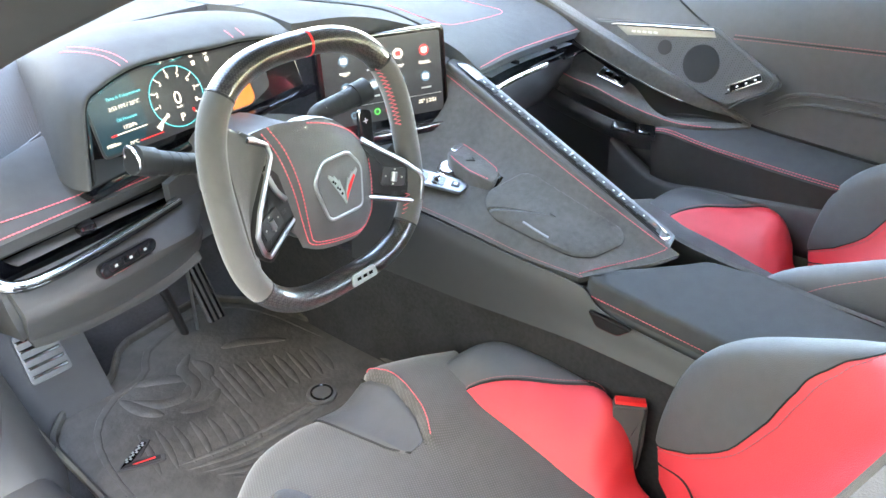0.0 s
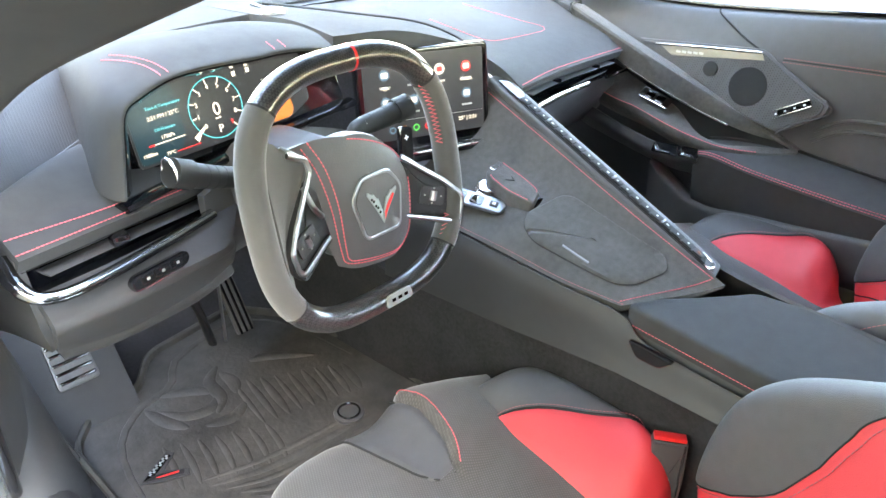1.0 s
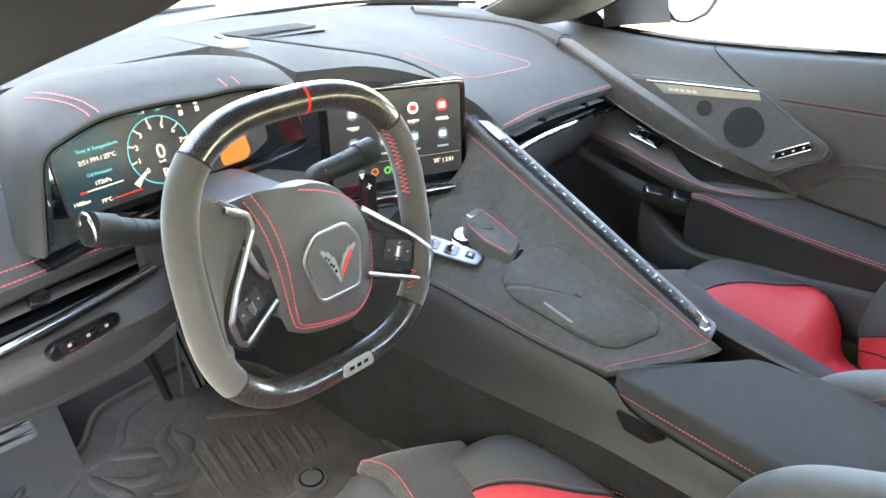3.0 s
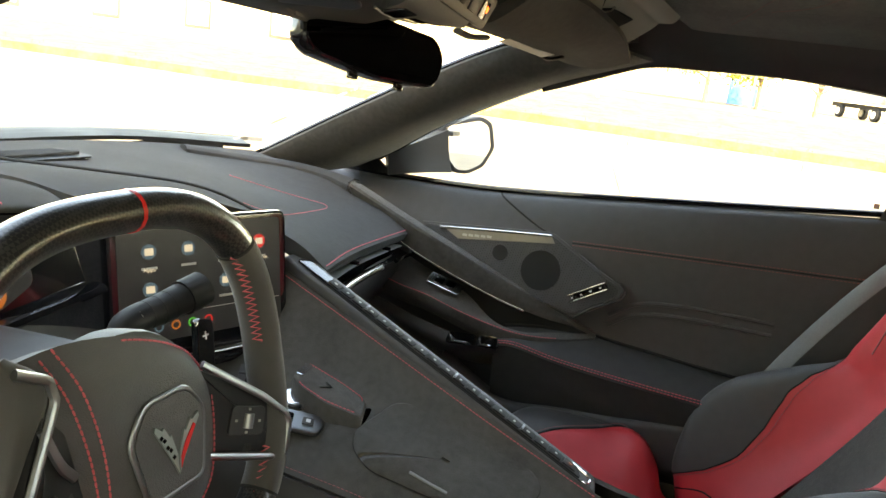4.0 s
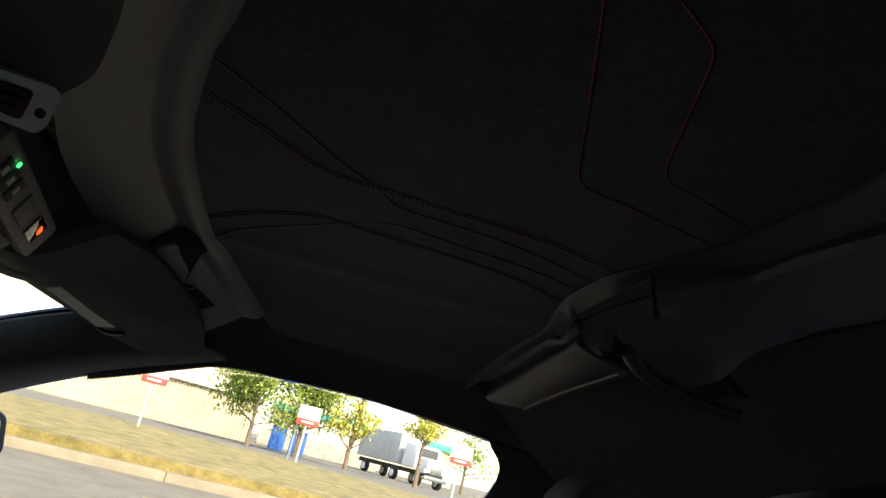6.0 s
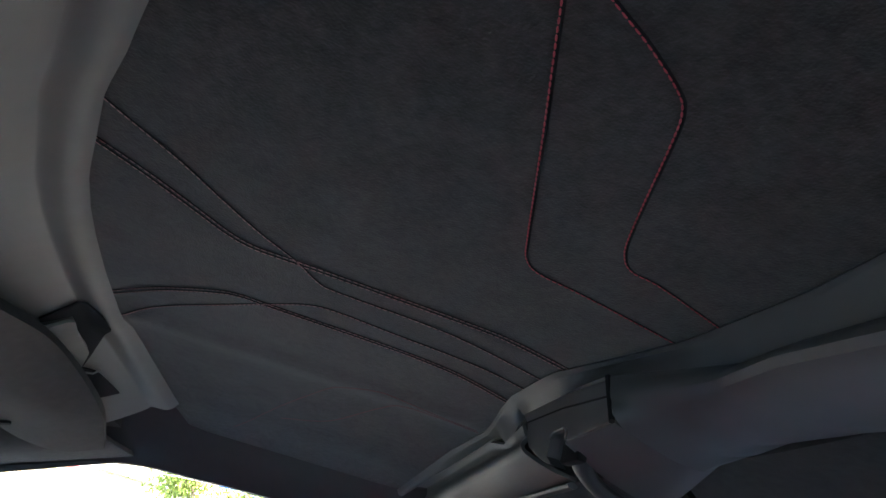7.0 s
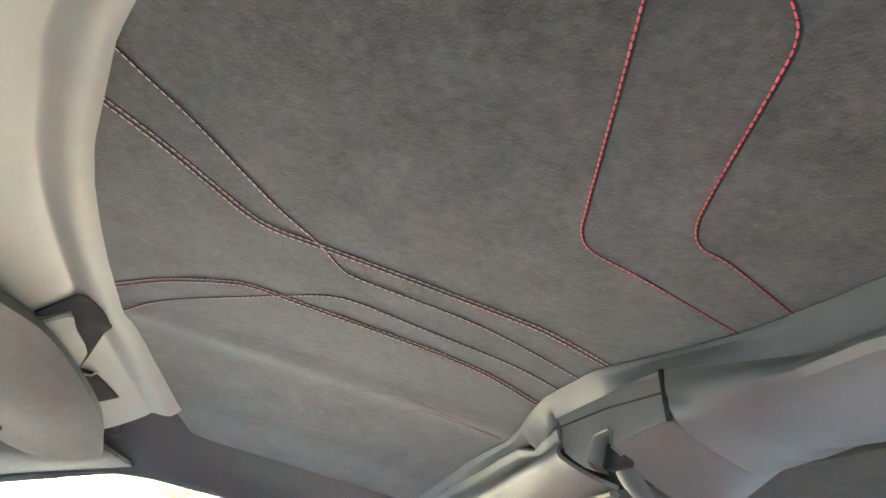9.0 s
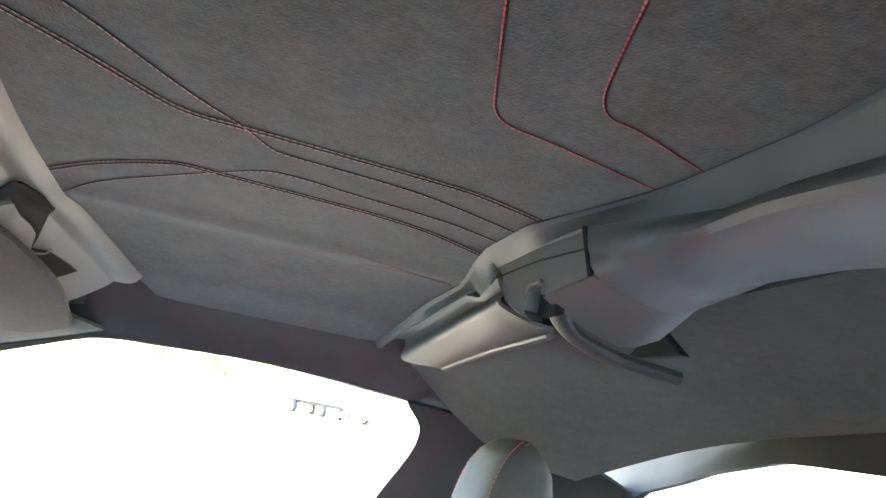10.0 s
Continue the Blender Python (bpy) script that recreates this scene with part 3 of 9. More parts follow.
body_rows = [[(0.014, -0.558, 1.122), (-0.04, -0.590, 1.127), (-0.077, -0.612, 1.130), (-0.133, -0.614, 1.132), (-0.25, -0.617, 1.128), (-0.40, -0.605, 1.10), (-0.56, -0.58, 1.058)],
             [(0.004, -0.557, 1.102), (-0.036, -0.580, 1.108), (-0.078, -0.594, 1.111), (-0.140, -0.592, 1.112), (-0.26, -0.595, 1.104), (-0.42, -0.60, 1.080), (-0.57, -0.58, 1.035)],
             [(-0.002, -0.562, 1.086), (-0.015, -0.620, 1.098), (-0.050, -0.650, 1.108), (-0.120, -0.660, 1.110), (-0.25, -0.665, 1.10), (-0.42, -0.65, 1.07), (-0.57, -0.63, 1.02)],
             [(0.029, -0.640, 1.080), (0.020, -0.660, 1.096), (0.0, -0.675, 1.108), (-0.070, -0.685, 1.112), (-0.20, -0.690, 1.10), (-0.40, -0.68, 1.06), (-0.57, -0.66, 1.01)],
             [(0.030, -0.662, 1.090), (0.022, -0.690, 1.106), (0.0, -0.705, 1.118), (-0.070, -0.715, 1.12), (-0.20, -0.72, 1.11), (-0.40, -0.71, 1.07), (-0.57, -0.69, 1.02)]]
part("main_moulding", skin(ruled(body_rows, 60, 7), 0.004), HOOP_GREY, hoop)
part("rear_rim", tube(spline([(0.11, -0.735, 1.122), (0.03, -0.742, 1.130), (-0.073, -0.745, 1.136), (-0.25, -0.745, 1.13)], 24), 0.006, 0.003, 8), TRIM_GREY, hoop, "pale rim behind the hoop")

hoop_back = np.zeros((3, 60, 3))
for i, x in enumerate(np.linspace(-0.60, 0.60, 60)):
    yb = float(np.interp(x, [-0.62, -0.3, 0.05, 0.35, 0.60], [-0.62, -0.73, -0.735, -0.625, -0.59]))
    hoop_back[:, i] = [(x, hoop_y(x) - 0.006, liner_z(x, -0.55) + 0.006), (x, (hoop_y(x) + yb) / 2, liner_z(x, -0.55) + 0.012), (x, yb, liner_z(x, -0.55) - 0.010)]
part("backing", skin(hoop_back, -0.004), MATTE, hoop, "dark backing inside the hoop")

# lining behind the hoop, back wall with the rear window
back_top = patch([[(-0.62, -0.60, 1.03), (-0.3, -0.71, 1.118), (0.05, -0.715, 1.112), (0.35, -0.605, 1.070), (0.60, -0.57, 1.05)],
                  [(-0.64, -0.78, 0.99), (-0.3, -0.84, 1.085), (0.05, -0.84, 1.085), (0.35, -0.80, 1.03), (0.63, -0.72, 0.95)],
                  [(-0.66, -0.92, 0.95), (-0.3, -0.94, 1.035), (0.05, -0.94, 1.035), (0.35, -0.92, 1.0), (0.64, -0.86, 0.91)]], 30, 16)
# duller suede than the ceiling's, to imitate the shade back here
single("rear_lining", skin(back_top, 0.008), SUEDE, "suede lining behind the roof hoop, material swapped for shade", "lining", kind="structure")


def quarter(side, name):
    ctrl = [[(0.645, -0.595, 0.995), (0.62, -0.70, 0.985), (0.60, -0.86, 0.955), (0.58, -0.95, 0.92)],
            [(0.665, -0.625, 0.94), (0.655, -0.72, 0.92), (0.63, -0.86, 0.90), (0.60, -0.96, 0.88)],
            [(0.725, -0.575, 0.80), (0.70, -0.68, 0.79), (0.66, -0.84, 0.78), (0.61, -0.97, 0.77)],
            [(0.735, -0.55, 0.60), (0.71, -0.66, 0.58), (0.67, -0.84, 0.57), (0.62, -0.98, 0.57)],
            [(0.73, -0.53, 0.25), (0.71, -0.66, 0.25), (0.67, -0.84, 0.25), (0.62, -0.98, 0.25)]]
    g = patch(ctrl, 18, 24)
    if side < 0:
        g = g[:, ::-1] * arr((-1, 1, 1))
    return single(name, skin(g, 0.01), PLASTIC_LOW, "dark padded quarter panel behind the door opening", "trim", kind="structure")


quarter(1, "quarter_panel_1")
quarter(-1, "quarter_panel_2")

# bulkhead with an opening for the rear window
WIN = rounded([(-0.52, 0.775), (0.52, 0.775), (0.59, 0.80), (0.61, 0.845), (0.592, 0.89), (0.555, 0.918), (0.47, 0.938), (0.38, 0.966), (0.25, 0.992), (-0.25, 0.992), (-0.47, 0.938), (-0.555, 0.918), (-0.592, 0.89), (-0.61, 0.845), (-0.59, 0.80)], 0.012, 3)
def win_at(a):
    """Where a ray from the window's middle leaves its outline."""
    best = 0.3
    for p, q in zip(WIN, WIN[1:] + WIN[:1]):
        dx, dz, ex, ez = math.cos(a), math.sin(a), q[0] - p[0], q[1] - p[1]
        det = dx * ez - dz * ex
        if abs(det) > 1e-9:
            t = (p[0] * ez - (p[1] - 0.89) * ex) / det
            u = (p[0] * dz - (p[1] - 0.89) * dx) / det
            if t > 0 and -1e-6 <= u <= 1 + 1e-6:
                best = t
    return best * math.cos(a), 0.89 + best * math.sin(a)


turns = np.linspace(0, 2 * math.pi, 96, endpoint=False)
outer = [(0.74 * math.cos(a), 0.89 + (0.22 if math.sin(a) > 0 else 0.30) * math.sin(a)) for a in turns]
ringg = np.array([[(x, -0.935, z) for x, z in outer], [(*win_at(a), 0) for a in turns], [(*win_at(a), 0) for a in turns]], dtype=float)
for k, y in ((1, -0.935), (2, -0.948)):
    ringg[k] = [(x, y, z) for x, z, _ in ringg[k]]
single("bulkhead", skin(ringg, 0.0, closed_u=True), MATTE, "dark bulkhead wall round the rear window", "wall", kind="structure")
lower = [[(-0.74, -0.94, 0.80), (0, -0.955, 0.80), (0.74, -0.94, 0.80)], [(-0.74, -0.93, 0.5), (0, -0.945, 0.5), (0.74, -0.93, 0.5)], [(-0.74, -0.9, 0.18), (0, -0.92, 0.18), (0.74, -0.9, 0.18)]]
single("bulkhead_lower", skin(patch(lower, 12, 12), 0.02), CARPET, "carpeted lower bulkhead behind the seats", "wall", kind="structure")
rear_window = tagged(new("window_3", mesh_of("window_3", prism([(x, z) for x, z in WIN], 0.004, 0, basis((0, -0.955, 0), (1, 0, 0), (0, 0, 1))), GLASS)), "clear rear window of the cabin", "window", kind="structure")
rear_window.visible_shadow = False

# windscreen and passenger side glass
ws = patch([[(-0.60, 0.70, 0.735), (-0.3, 0.83, 0.745), (0.3, 0.83, 0.745), (0.60, 0.70, 0.735)], [(-0.57, 0.36, 0.90), (-0.28, 0.47, 0.915), (0.28, 0.47, 0.915), (0.57, 0.36, 0.90)], [(-0.545, 0.02, 1.04), (-0.25, 0.11, 1.075), (0.25, 0.11, 1.07), (0.545, 0.02, 1.035)]], 24, 16)
windscreen = single("window_1", skin(ws, 0.004), GLASS, "clear curved windscreen", "window", kind="structure")
windscreen.visible_shadow = False
sg = np.stack([spline([(0.757, 0.37, 0.70), (0.757, 0.118, 0.713), (0.742, -0.25, 0.757), (0.722, -0.59, 0.80)], 20), spline([(0.742, 0.37, 0.757), (0.69, 0.11, 0.90), (0.655, -0.2, 0.999), (0.652, -0.61, 0.99)], 20)])
side_glass = single("window_2", skin(sg + arr((0.01, 0, 0)), 0.004), GLASS, "clear passenger door glass", "window", kind="structure")
side_glass.visible_shadow = False

# cabin floor, firewall, tunnel sides
floor_ctrl = [[(-0.76, -0.95, 0.19), (0, -0.95, 0.19), (0.76, -0.95, 0.19)], [(-0.76, 0.0, 0.19), (0, 0.0, 0.19), (0.76, 0.0, 0.19)], [(-0.76, 0.52, 0.19), (0, 0.52, 0.19), (0.76, 0.52, 0.19)], [(-0.76, 0.72, 0.30), (0, 0.72, 0.30), (0.76, 0.72, 0.30)], [(-0.76, 0.85, 0.72), (0, 0.85, 0.72), (0.76, 0.85, 0.72)]]
single("floor", skin(patch(floor_ctrl, 16, 40), 0.02), CARPET, "dark carpeted cabin floor and footwells", "floor", kind="structure")


def jamb(side, name):
    """Hinge pillar, sill and body side at the door opening."""
    ctrl = [[(0.77, 0.62, 0.73), (0.775, 0.62, 0.45), (0.77, 0.58, 0.19)],
            [(0.75, 0.42, 0.715), (0.700, 0.39, 0.45), (0.672, 0.35, 0.24)],
            [(0.80, 0.34, 0.72), (0.750, 0.29, 0.45), (0.72, 0.20, 0.26)],
            [(0.87, 0.37, 0.72), (0.86, 0.32, 0.45), (0.83, 0.22, 0.27)]]
    g = patch(ctrl, 20, 20)
    if side < 0:
        g = g[:, ::-1] * arr((-1, 1, 1))
    ob = single(name, skin(g, 0.01), PLASTIC_LOW, "dark hinge pillar of the door opening", "trim", kind="structure")
    return ob


jamb(-1, "jamb_driver")
sill = patch([[(-0.66, -1.0, 0.20), (-0.665, -0.4, 0.20), (-0.67, 0.1, 0.20), (-0.70, 0.36, 0.22)], [(-0.70, -1.0, 0.30), (-0.705, -0.4, 0.30), (-0.71, 0.1, 0.30), (-0.725, 0.34, 0.31)], [(-0.76, -1.0, 0.315), (-0.765, -0.4, 0.315), (-0.77, 0.1, 0.315), (-0.775, 0.28, 0.32)], [(-0.80, -1.0, 0.29), (-0.805, -0.4, 0.29), (-0.81, 0.1, 0.29), (-0.82, 0.24, 0.30)]], 30, 16)
single("door_sill", skin(sill, 0.01), PLASTIC_LOW, "dark plastic door sill with rounded edge", "sill", kind="structure")
outer_sill = patch([[(-0.80, -1.2, 0.288), (-0.807, -0.3, 0.288), (-0.82, 0.24, 0.30), (-0.87, 0.36, 0.72)], [(-0.88, -1.2, 0.27), (-0.885, -0.3, 0.27), (-0.89, 0.2, 0.29), (-0.90, 0.34, 0.72)], [(-0.93, -1.2, 0.15), (-0.93, -0.3, 0.15), (-0.935, 0.25, 0.2), (-0.935, 0.42, 0.72)]], 30, 12)
single("body_side", skin(outer_sill, 0.01), CARPAINT, "silver painted body side below the door opening", "car body", kind="structure")
side_r = patch([[(0.775, 0.6, 0.70), (0.775, -0.1, 0.72), (0.74, -0.7, 0.80), (0.72, -1.3, 0.82)], [(0.90, 0.6, 0.62), (0.91, -0.1, 0.62), (0.86, -0.7, 0.68), (0.86, -1.3, 0.74)], [(0.92, 0.6, 0.2), (0.92, -0.1, 0.2), (0.93, -0.7, 0.2), (0.96, -1.3, 0.2)]], 20, 14)
single("body_side_far", skin(side_r, 0.01), CARPAINT, "silver painted passenger side body", "car body", kind="structure")
bonnet = patch([[(-0.86, 0.80, 0.715), (-0.4, 0.90, 0.745), (0.4, 0.90, 0.745), (0.86, 0.80, 0.715)], [(-0.88, 1.25, 0.700), (-0.4, 1.3, 0.685), (0.4, 1.3, 0.685), (0.88, 1.25, 0.700)], [(-0.8, 1.9, 0.55), (-0.4, 2.0, 0.55), (0.4, 2.0, 0.55), (0.8, 1.9, 0.55)]], 26, 20)
single("bonnet", skin(bonnet, 0.01), CARPAINT, "silver bonnet beyond the windscreen", "car body", kind="structure")
cowl = patch([[(-0.62, 0.66, 0.742), (-0.3, 0.775, 0.752), (0.3, 0.775, 0.752), (0.62, 0.66, 0.735)], [(-0.66, 0.72, 0.742), (-0.3, 0.86, 0.757), (0.3, 0.86, 0.757), (0.66, 0.72, 0.738)], [(-0.80, 0.80, 0.72), (-0.35, 0.93, 0.742), (0.35, 0.93, 0.742), (0.80, 0.80, 0.72)]], 24, 10)
single("cowl", skin(cowl, 0.008), MATTE, "black cowl panel at the windscreen's foot", "trim", kind="structure")
wiper = thing("wiper", (-0.1, 0.88, 0.76), "black windscreen wiper parked at the glass's foot", "wiper")
part("blade", tube(spline([(-0.52, 0.80, 0.752), (-0.25, 0.865, 0.764), (0.05, 0.875, 0.758)], 20), 0.007, 0.006, 8), MATTE, wiper)
part("arm", tube(spline([(-0.42, 0.87, 0.748), (-0.30, 0.875, 0.765), (-0.18, 0.875, 0.768)], 14), 0.008, 0.005, 8), MATTE, wiper)
rear_deck = patch([[(-0.9, -1.0, 0.74), (0, -1.0, 0.74), (0.9, -1.0, 0.74)], [(-0.95, -1.6, 0.72), (0, -1.6, 0.72), (0.95, -1.6, 0.72)], [(-0.9, -2.4, 0.70), (0, -2.4, 0.70), (0.9, -2.4, 0.70)]], 16, 16)
# matte black replaces the shade of a hatch that isn't modelled
single("rear_deck", skin(rear_deck, 0.02), MATTE, "rear deck behind the cabin, blackened for the missing hatch's shade", "car body", kind="structure")
strut = thing("deck_strut", (0.45, -1.0, 0.76), "black hinge strut seen through the rear window", "strut")
part("link", tube([(0.44, -0.99, 0.77), (0.47, -0.995, 0.85), (0.475, -1.0, 0.88)], 0.010, seg=8), PIANO, strut)
part("link", tube([(0.52, -0.99, 0.77), (0.485, -0.995, 0.85), (0.475, -1.0, 0.88)], 0.010, seg=8), PIANO, strut)
part("pivot", disc(0.016, 0.02, 0.003, basis((0.475, -0.99, 0.885), (1, 0, 0), (0, 0, 1)), 16), PIANO, strut)
part("gas_strut", tube([(0.475, -1.0, 0.885), (0.36, -1.02, 0.905), (0.20, -1.05, 0.95)], 0.011, seg=8), PIANO, strut)

# door opening at the driver's side: seal, jamb and painted flange
seal_line = spline([(-0.790, 0.046, 0.805), (-0.782, 0.118, 0.697), (-0.775, 0.172, 0.546), (-0.765, 0.248, 0.334), (-0.750, 0.349, 0.093)], 30)
jamb_in = spline([(-0.722, 0.20, 0.735), (-0.728, 0.26, 0.66), (-0.722, 0.31, 0.55), (-0.700, 0.33, 0.40), (-0.675, 0.30, 0.28)], 30)
jg = np.stack([seal_line, seal_line + arr((0.012, 0.012, -0.004)), seal_line * 0.5 + jamb_in * 0.5 + arr((0.006, -0.01, 0)), jamb_in])
jamb_near = single("jamb_near", skin(np.stack([spline(jg[:, k], 16) for k in range(30)], 1), 0.004), PLASTIC_LOW, "smooth black inner jamb beside the pedals", "trim", kind="structure")
part("door_seal", tube(seal_line + arr((-0.004, -0.006, 0)), 0.008, seg=10), PIANO, jamb_near, "black rubber door seal")
fl = np.stack([seal_line + arr((-0.006, 0.004, 0)), seal_line + arr((-0.030, -0.004, 0)), seal_line + arr((-0.075, 0.03, 0)), seal_line + arr((-0.10, 0.16, 0))])
part("painted_flange", skin(np.stack([spline(fl[:, k], 14) for k in range(30)], 1), 0.004), CARPAINT, jamb_near, "silver painted body flange")

# ---- dashboard ----
dash = thing("dashboard", (0, 0.4, 0.6), "black leather dashboard with red double stitching", "dashboard")
DASH_CTRL = [[(0.085, 0.140, 0.682), (0.25, 0.185, 0.664), (0.44, 0.222, 0.642), (0.642, 0.258, 0.617)],
             [(0.06, 0.185, 0.722), (0.22, 0.25, 0.700), (0.43, 0.29, 0.674), (0.625, 0.31, 0.655)],
             [(0.04, 0.31, 0.757), (0.2, 0.36, 0.735), (0.41, 0.385, 0.694), (0.59, 0.40, 0.692)],
             [(0.03, 0.48, 0.770), (0.2, 0.52, 0.756), (0.4, 0.53, 0.722), (0.58, 0.50, 0.712)],
             [(0.03, 0.72, 0.765), (0.2, 0.72, 0.758), (0.4, 0.70, 0.744), (0.60, 0.64, 0.726)]]
dash_g = patch(DASH_CTRL, 40, 40)
part("passenger_top", skin(dash_g, 0.02), LEATHER_TOP, dash, "smooth leather dash top")


def on_dash(uv, n=60, lift=0.0008):
    """A seam over the passenger dash, from shares of its width and depth."""
    nv, nu = dash_g.shape[:2]
    nn = normals(dash_g)
    out = []
    for u, v in spline([(*q, 0) for q in uv], n)[:, :2]:
        i, j = min(max(u, 0), 1) * (nu - 1), min(max(v, 0), 1) * (nv - 1)
        a, b = int(min(i, nu - 2)), int(min(j, nv - 2))
        fi, fj = i - a, j - b
        mix = lambda q: (q[b, a] * (1 - fi) + q[b, a + 1] * fi) * (1 - fj) + (q[b + 1, a] * (1 - fi) + q[b + 1, a + 1] * fi) * fj
        out.append(mix(dash_g) + lift * mix(nn))
    return arr(out)


lip = dash_g[0] + arr((0, -0.001, 0.001))
part("red_stitching", stitches(on_dash([(0.02, 0.02), (0.3, 0.025), (0.7, 0.025), (0.99, 0.03)]), 0.005, 0.004, 0.0008), THREAD, dash)
part("panel_stitching", stitches(on_dash([(0.10, 0.55), (0.14, 0.42), (0.22, 0.345), (0.40, 0.33), (0.60, 0.36), (0.66, 0.40), (0.66, 0.45), (0.60, 0.55), (0.50, 0.66)], 80), 0.006, 0.0045, 0.0006), THREAD, dash)
# vent face under the lip
vent_g = np.stack([lip + arr((0, 0.002, -0.006)), lip + arr((0, 0.035, -0.014)), lip + arr((0.0, 0.038, -0.042)), lip + arr((0.0, 0.006, -0.052))])
part("vent_recess", skin(vent_g), PIANO, dash, "gloss black vent slot")
slat = lip[4:34] + arr((0, 0.010, -0.024))
part("vent_slat", tube(slat, 0.010, 0.0012, 8), PLASTIC, dash)
part("vent_bar", tube(lip[1:24] + arr((0, -0.004, -0.046)), 0.007, 0.006, 10), CHROME, dash, "bright chrome vent bar")
for k in (14, 27):
    part("vent_tab", box(0.014, 0.012, 0.008, 0.002, Matrix.Translation(lip[k] + arr((0, 0.006, -0.022)))), PIANO, dash)
part("vent_end", box(0.035, 0.05, 0.05, 0.008, Matrix.Translation(lip[39] + arr((0.012, 0.030, -0.030)))), PLASTIC, dash)
part("vent_bezel", tube(np.concatenate([lip[30:39] + arr((0, -0.003, -0.048)), [lip[39] + arr((0.006, 0, -0.035)), lip[39] + arr((0.006, 0, -0.010))]]), 0.004, seg=8), PIANO, dash)
glove = patch([[(0.09, 0.15, 0.625), (0.25, 0.195, 0.612), (0.42, 0.235, 0.598), (0.61, 0.275, 0.575)], [(0.10, 0.22, 0.55), (0.25, 0.25, 0.54), (0.42, 0.28, 0.53), (0.62, 0.30, 0.51)], [(0.11, 0.33, 0.42), (0.25, 0.36, 0.42), (0.42, 0.38, 0.42), (0.64, 0.38, 0.42)], [(0.12, 0.55, 0.36), (0.25, 0.58, 0.36), (0.42, 0.6, 0.36), (0.66, 0.6, 0.36)]], 24, 20)
part("glovebox_face", skin(glove, 0.01), PLASTIC, dash, "plain black glovebox face")

# middle and driver's side of the top
mid = patch([[(-0.19, 0.285, 0.79), (-0.08, 0.25, 0.785), (0.05, 0.20, 0.745)], [(-0.19, 0.38, 0.795), (-0.08, 0.37, 0.785), (0.045, 0.32, 0.766)], [(-0.19, 0.50, 0.785), (-0.08, 0.50, 0.78), (0.035, 0.48, 0.776)], [(-0.19, 0.74, 0.765), (-0.08, 0.74, 0.765), (0.035, 0.72, 0.766)]], 16, 24)
part("middle_top", skin(mid, 0.02), LEATHER_TOP, dash)
far = patch([[(-0.62, 0.50, 0.765), (-0.4, 0.52, 0.775), (-0.18, 0.50, 0.784)], [(-0.62, 0.66, 0.75), (-0.4, 0.74, 0.76), (-0.18, 0.74, 0.766)]], 16, 10)
part("far_top", skin(far, 0.02), LEATHER_TOP, dash)
part("groove_strip", tube(spline([(-0.16, 0.50, 0.797), (-0.10, 0.36, 0.797), (-0.03, 0.26, 0.787), (0.03, 0.20, 0.752)], 30), 0.004, 0.002, 8), SEAM_SHADE, dash)
vent_top = thing("defroster_grille", (-0.05, 0.54, 0.78), "black slotted defroster grille on the dash top", "vent")
for i in range(7):
    part("slat", box(0.15, 0.0035, 0.004, 0.001, pose(-0.055, 0.515 + 0.008 * i, 0.784 - 0.0006 * i, 0, 0, -6)), LEATHER_TOP, vent_top)
part("surround", prism(rounded([(-0.145, 0.505), (0.03, 0.488), (0.035, 0.56), (-0.14, 0.578)], 0.012, 3), 0.003, 0.001, Matrix.Translation((0, 0, 0.7785))), MATTE, vent_top)
part("sensor_dome", moved(disc(0.02, 0.012, 0.006), Matrix.Translation((-0.17, 0.46, 0.785))), SATIN, vent_top, "small silver light sensor dome")

# driver's instrument hood
HOOD_RIM = [(-0.585, 0.172, 0.703), (-0.575, 0.176, 0.751), (-0.563, 0.182, 0.796), (-0.536, 0.19, 0.809), (-0.488, 0.203, 0.817), (-0.424, 0.218, 0.813), (-0.36, 0.23, 0.806), (-0.312, 0.238, 0.803), (-0.262, 0.250, 0.794), (-0.205, 0.268, 0.778)]


def hood_ring(dx, dy, dz):
    """The rim of the hood, moved outwards, back and up."""
    n = len(HOOD_RIM)
    return spline([(x + dx * (1.0 - 1.3 * i / (n - 1)), y + dy, z + dz * min(1.0, i / 3)) for i, (x, y, z) in enumerate(HOOD_RIM)], 44)


hood_g = np.stack([hood_ring(0.012, 0.030, -0.010), hood_ring(0.006, 0.006, -0.005), hood_ring(0.001, -0.001, -0.001), hood_ring(-0.003, 0.002, 0.003), hood_ring(-0.010, 0.018, 0.008), hood_ring(-0.009, 0.050, 0.016), hood_ring(0.006, 0.11, 0.016), hood_ring(0.032, 0.20, -0.006), hood_ring(0.060, 0.30, -0.040)])
hood_g = np.stack([spline(hood_g[:, k], 48) for k in range(44)], 1)
binnacle = thing("instrument_hood", (-0.4, 0.25, 0.70), "black leather instrument hood with a red double seam", "instrument panel")
part("hood_cover", skin(hood_g, 0.006), LEATHER_TOP, binnacle)
hn_ = normals(hood_g)
hn_ = hn_ * np.sign(hn_[24, 24, 2])
seam_y, seam_x = [0.19, 0.211, 0.227, 0.246, 0.276, 0.31, 0.36], [-0.492, -0.493, -0.497, -0.508, -0.521, -0.535, -0.55]
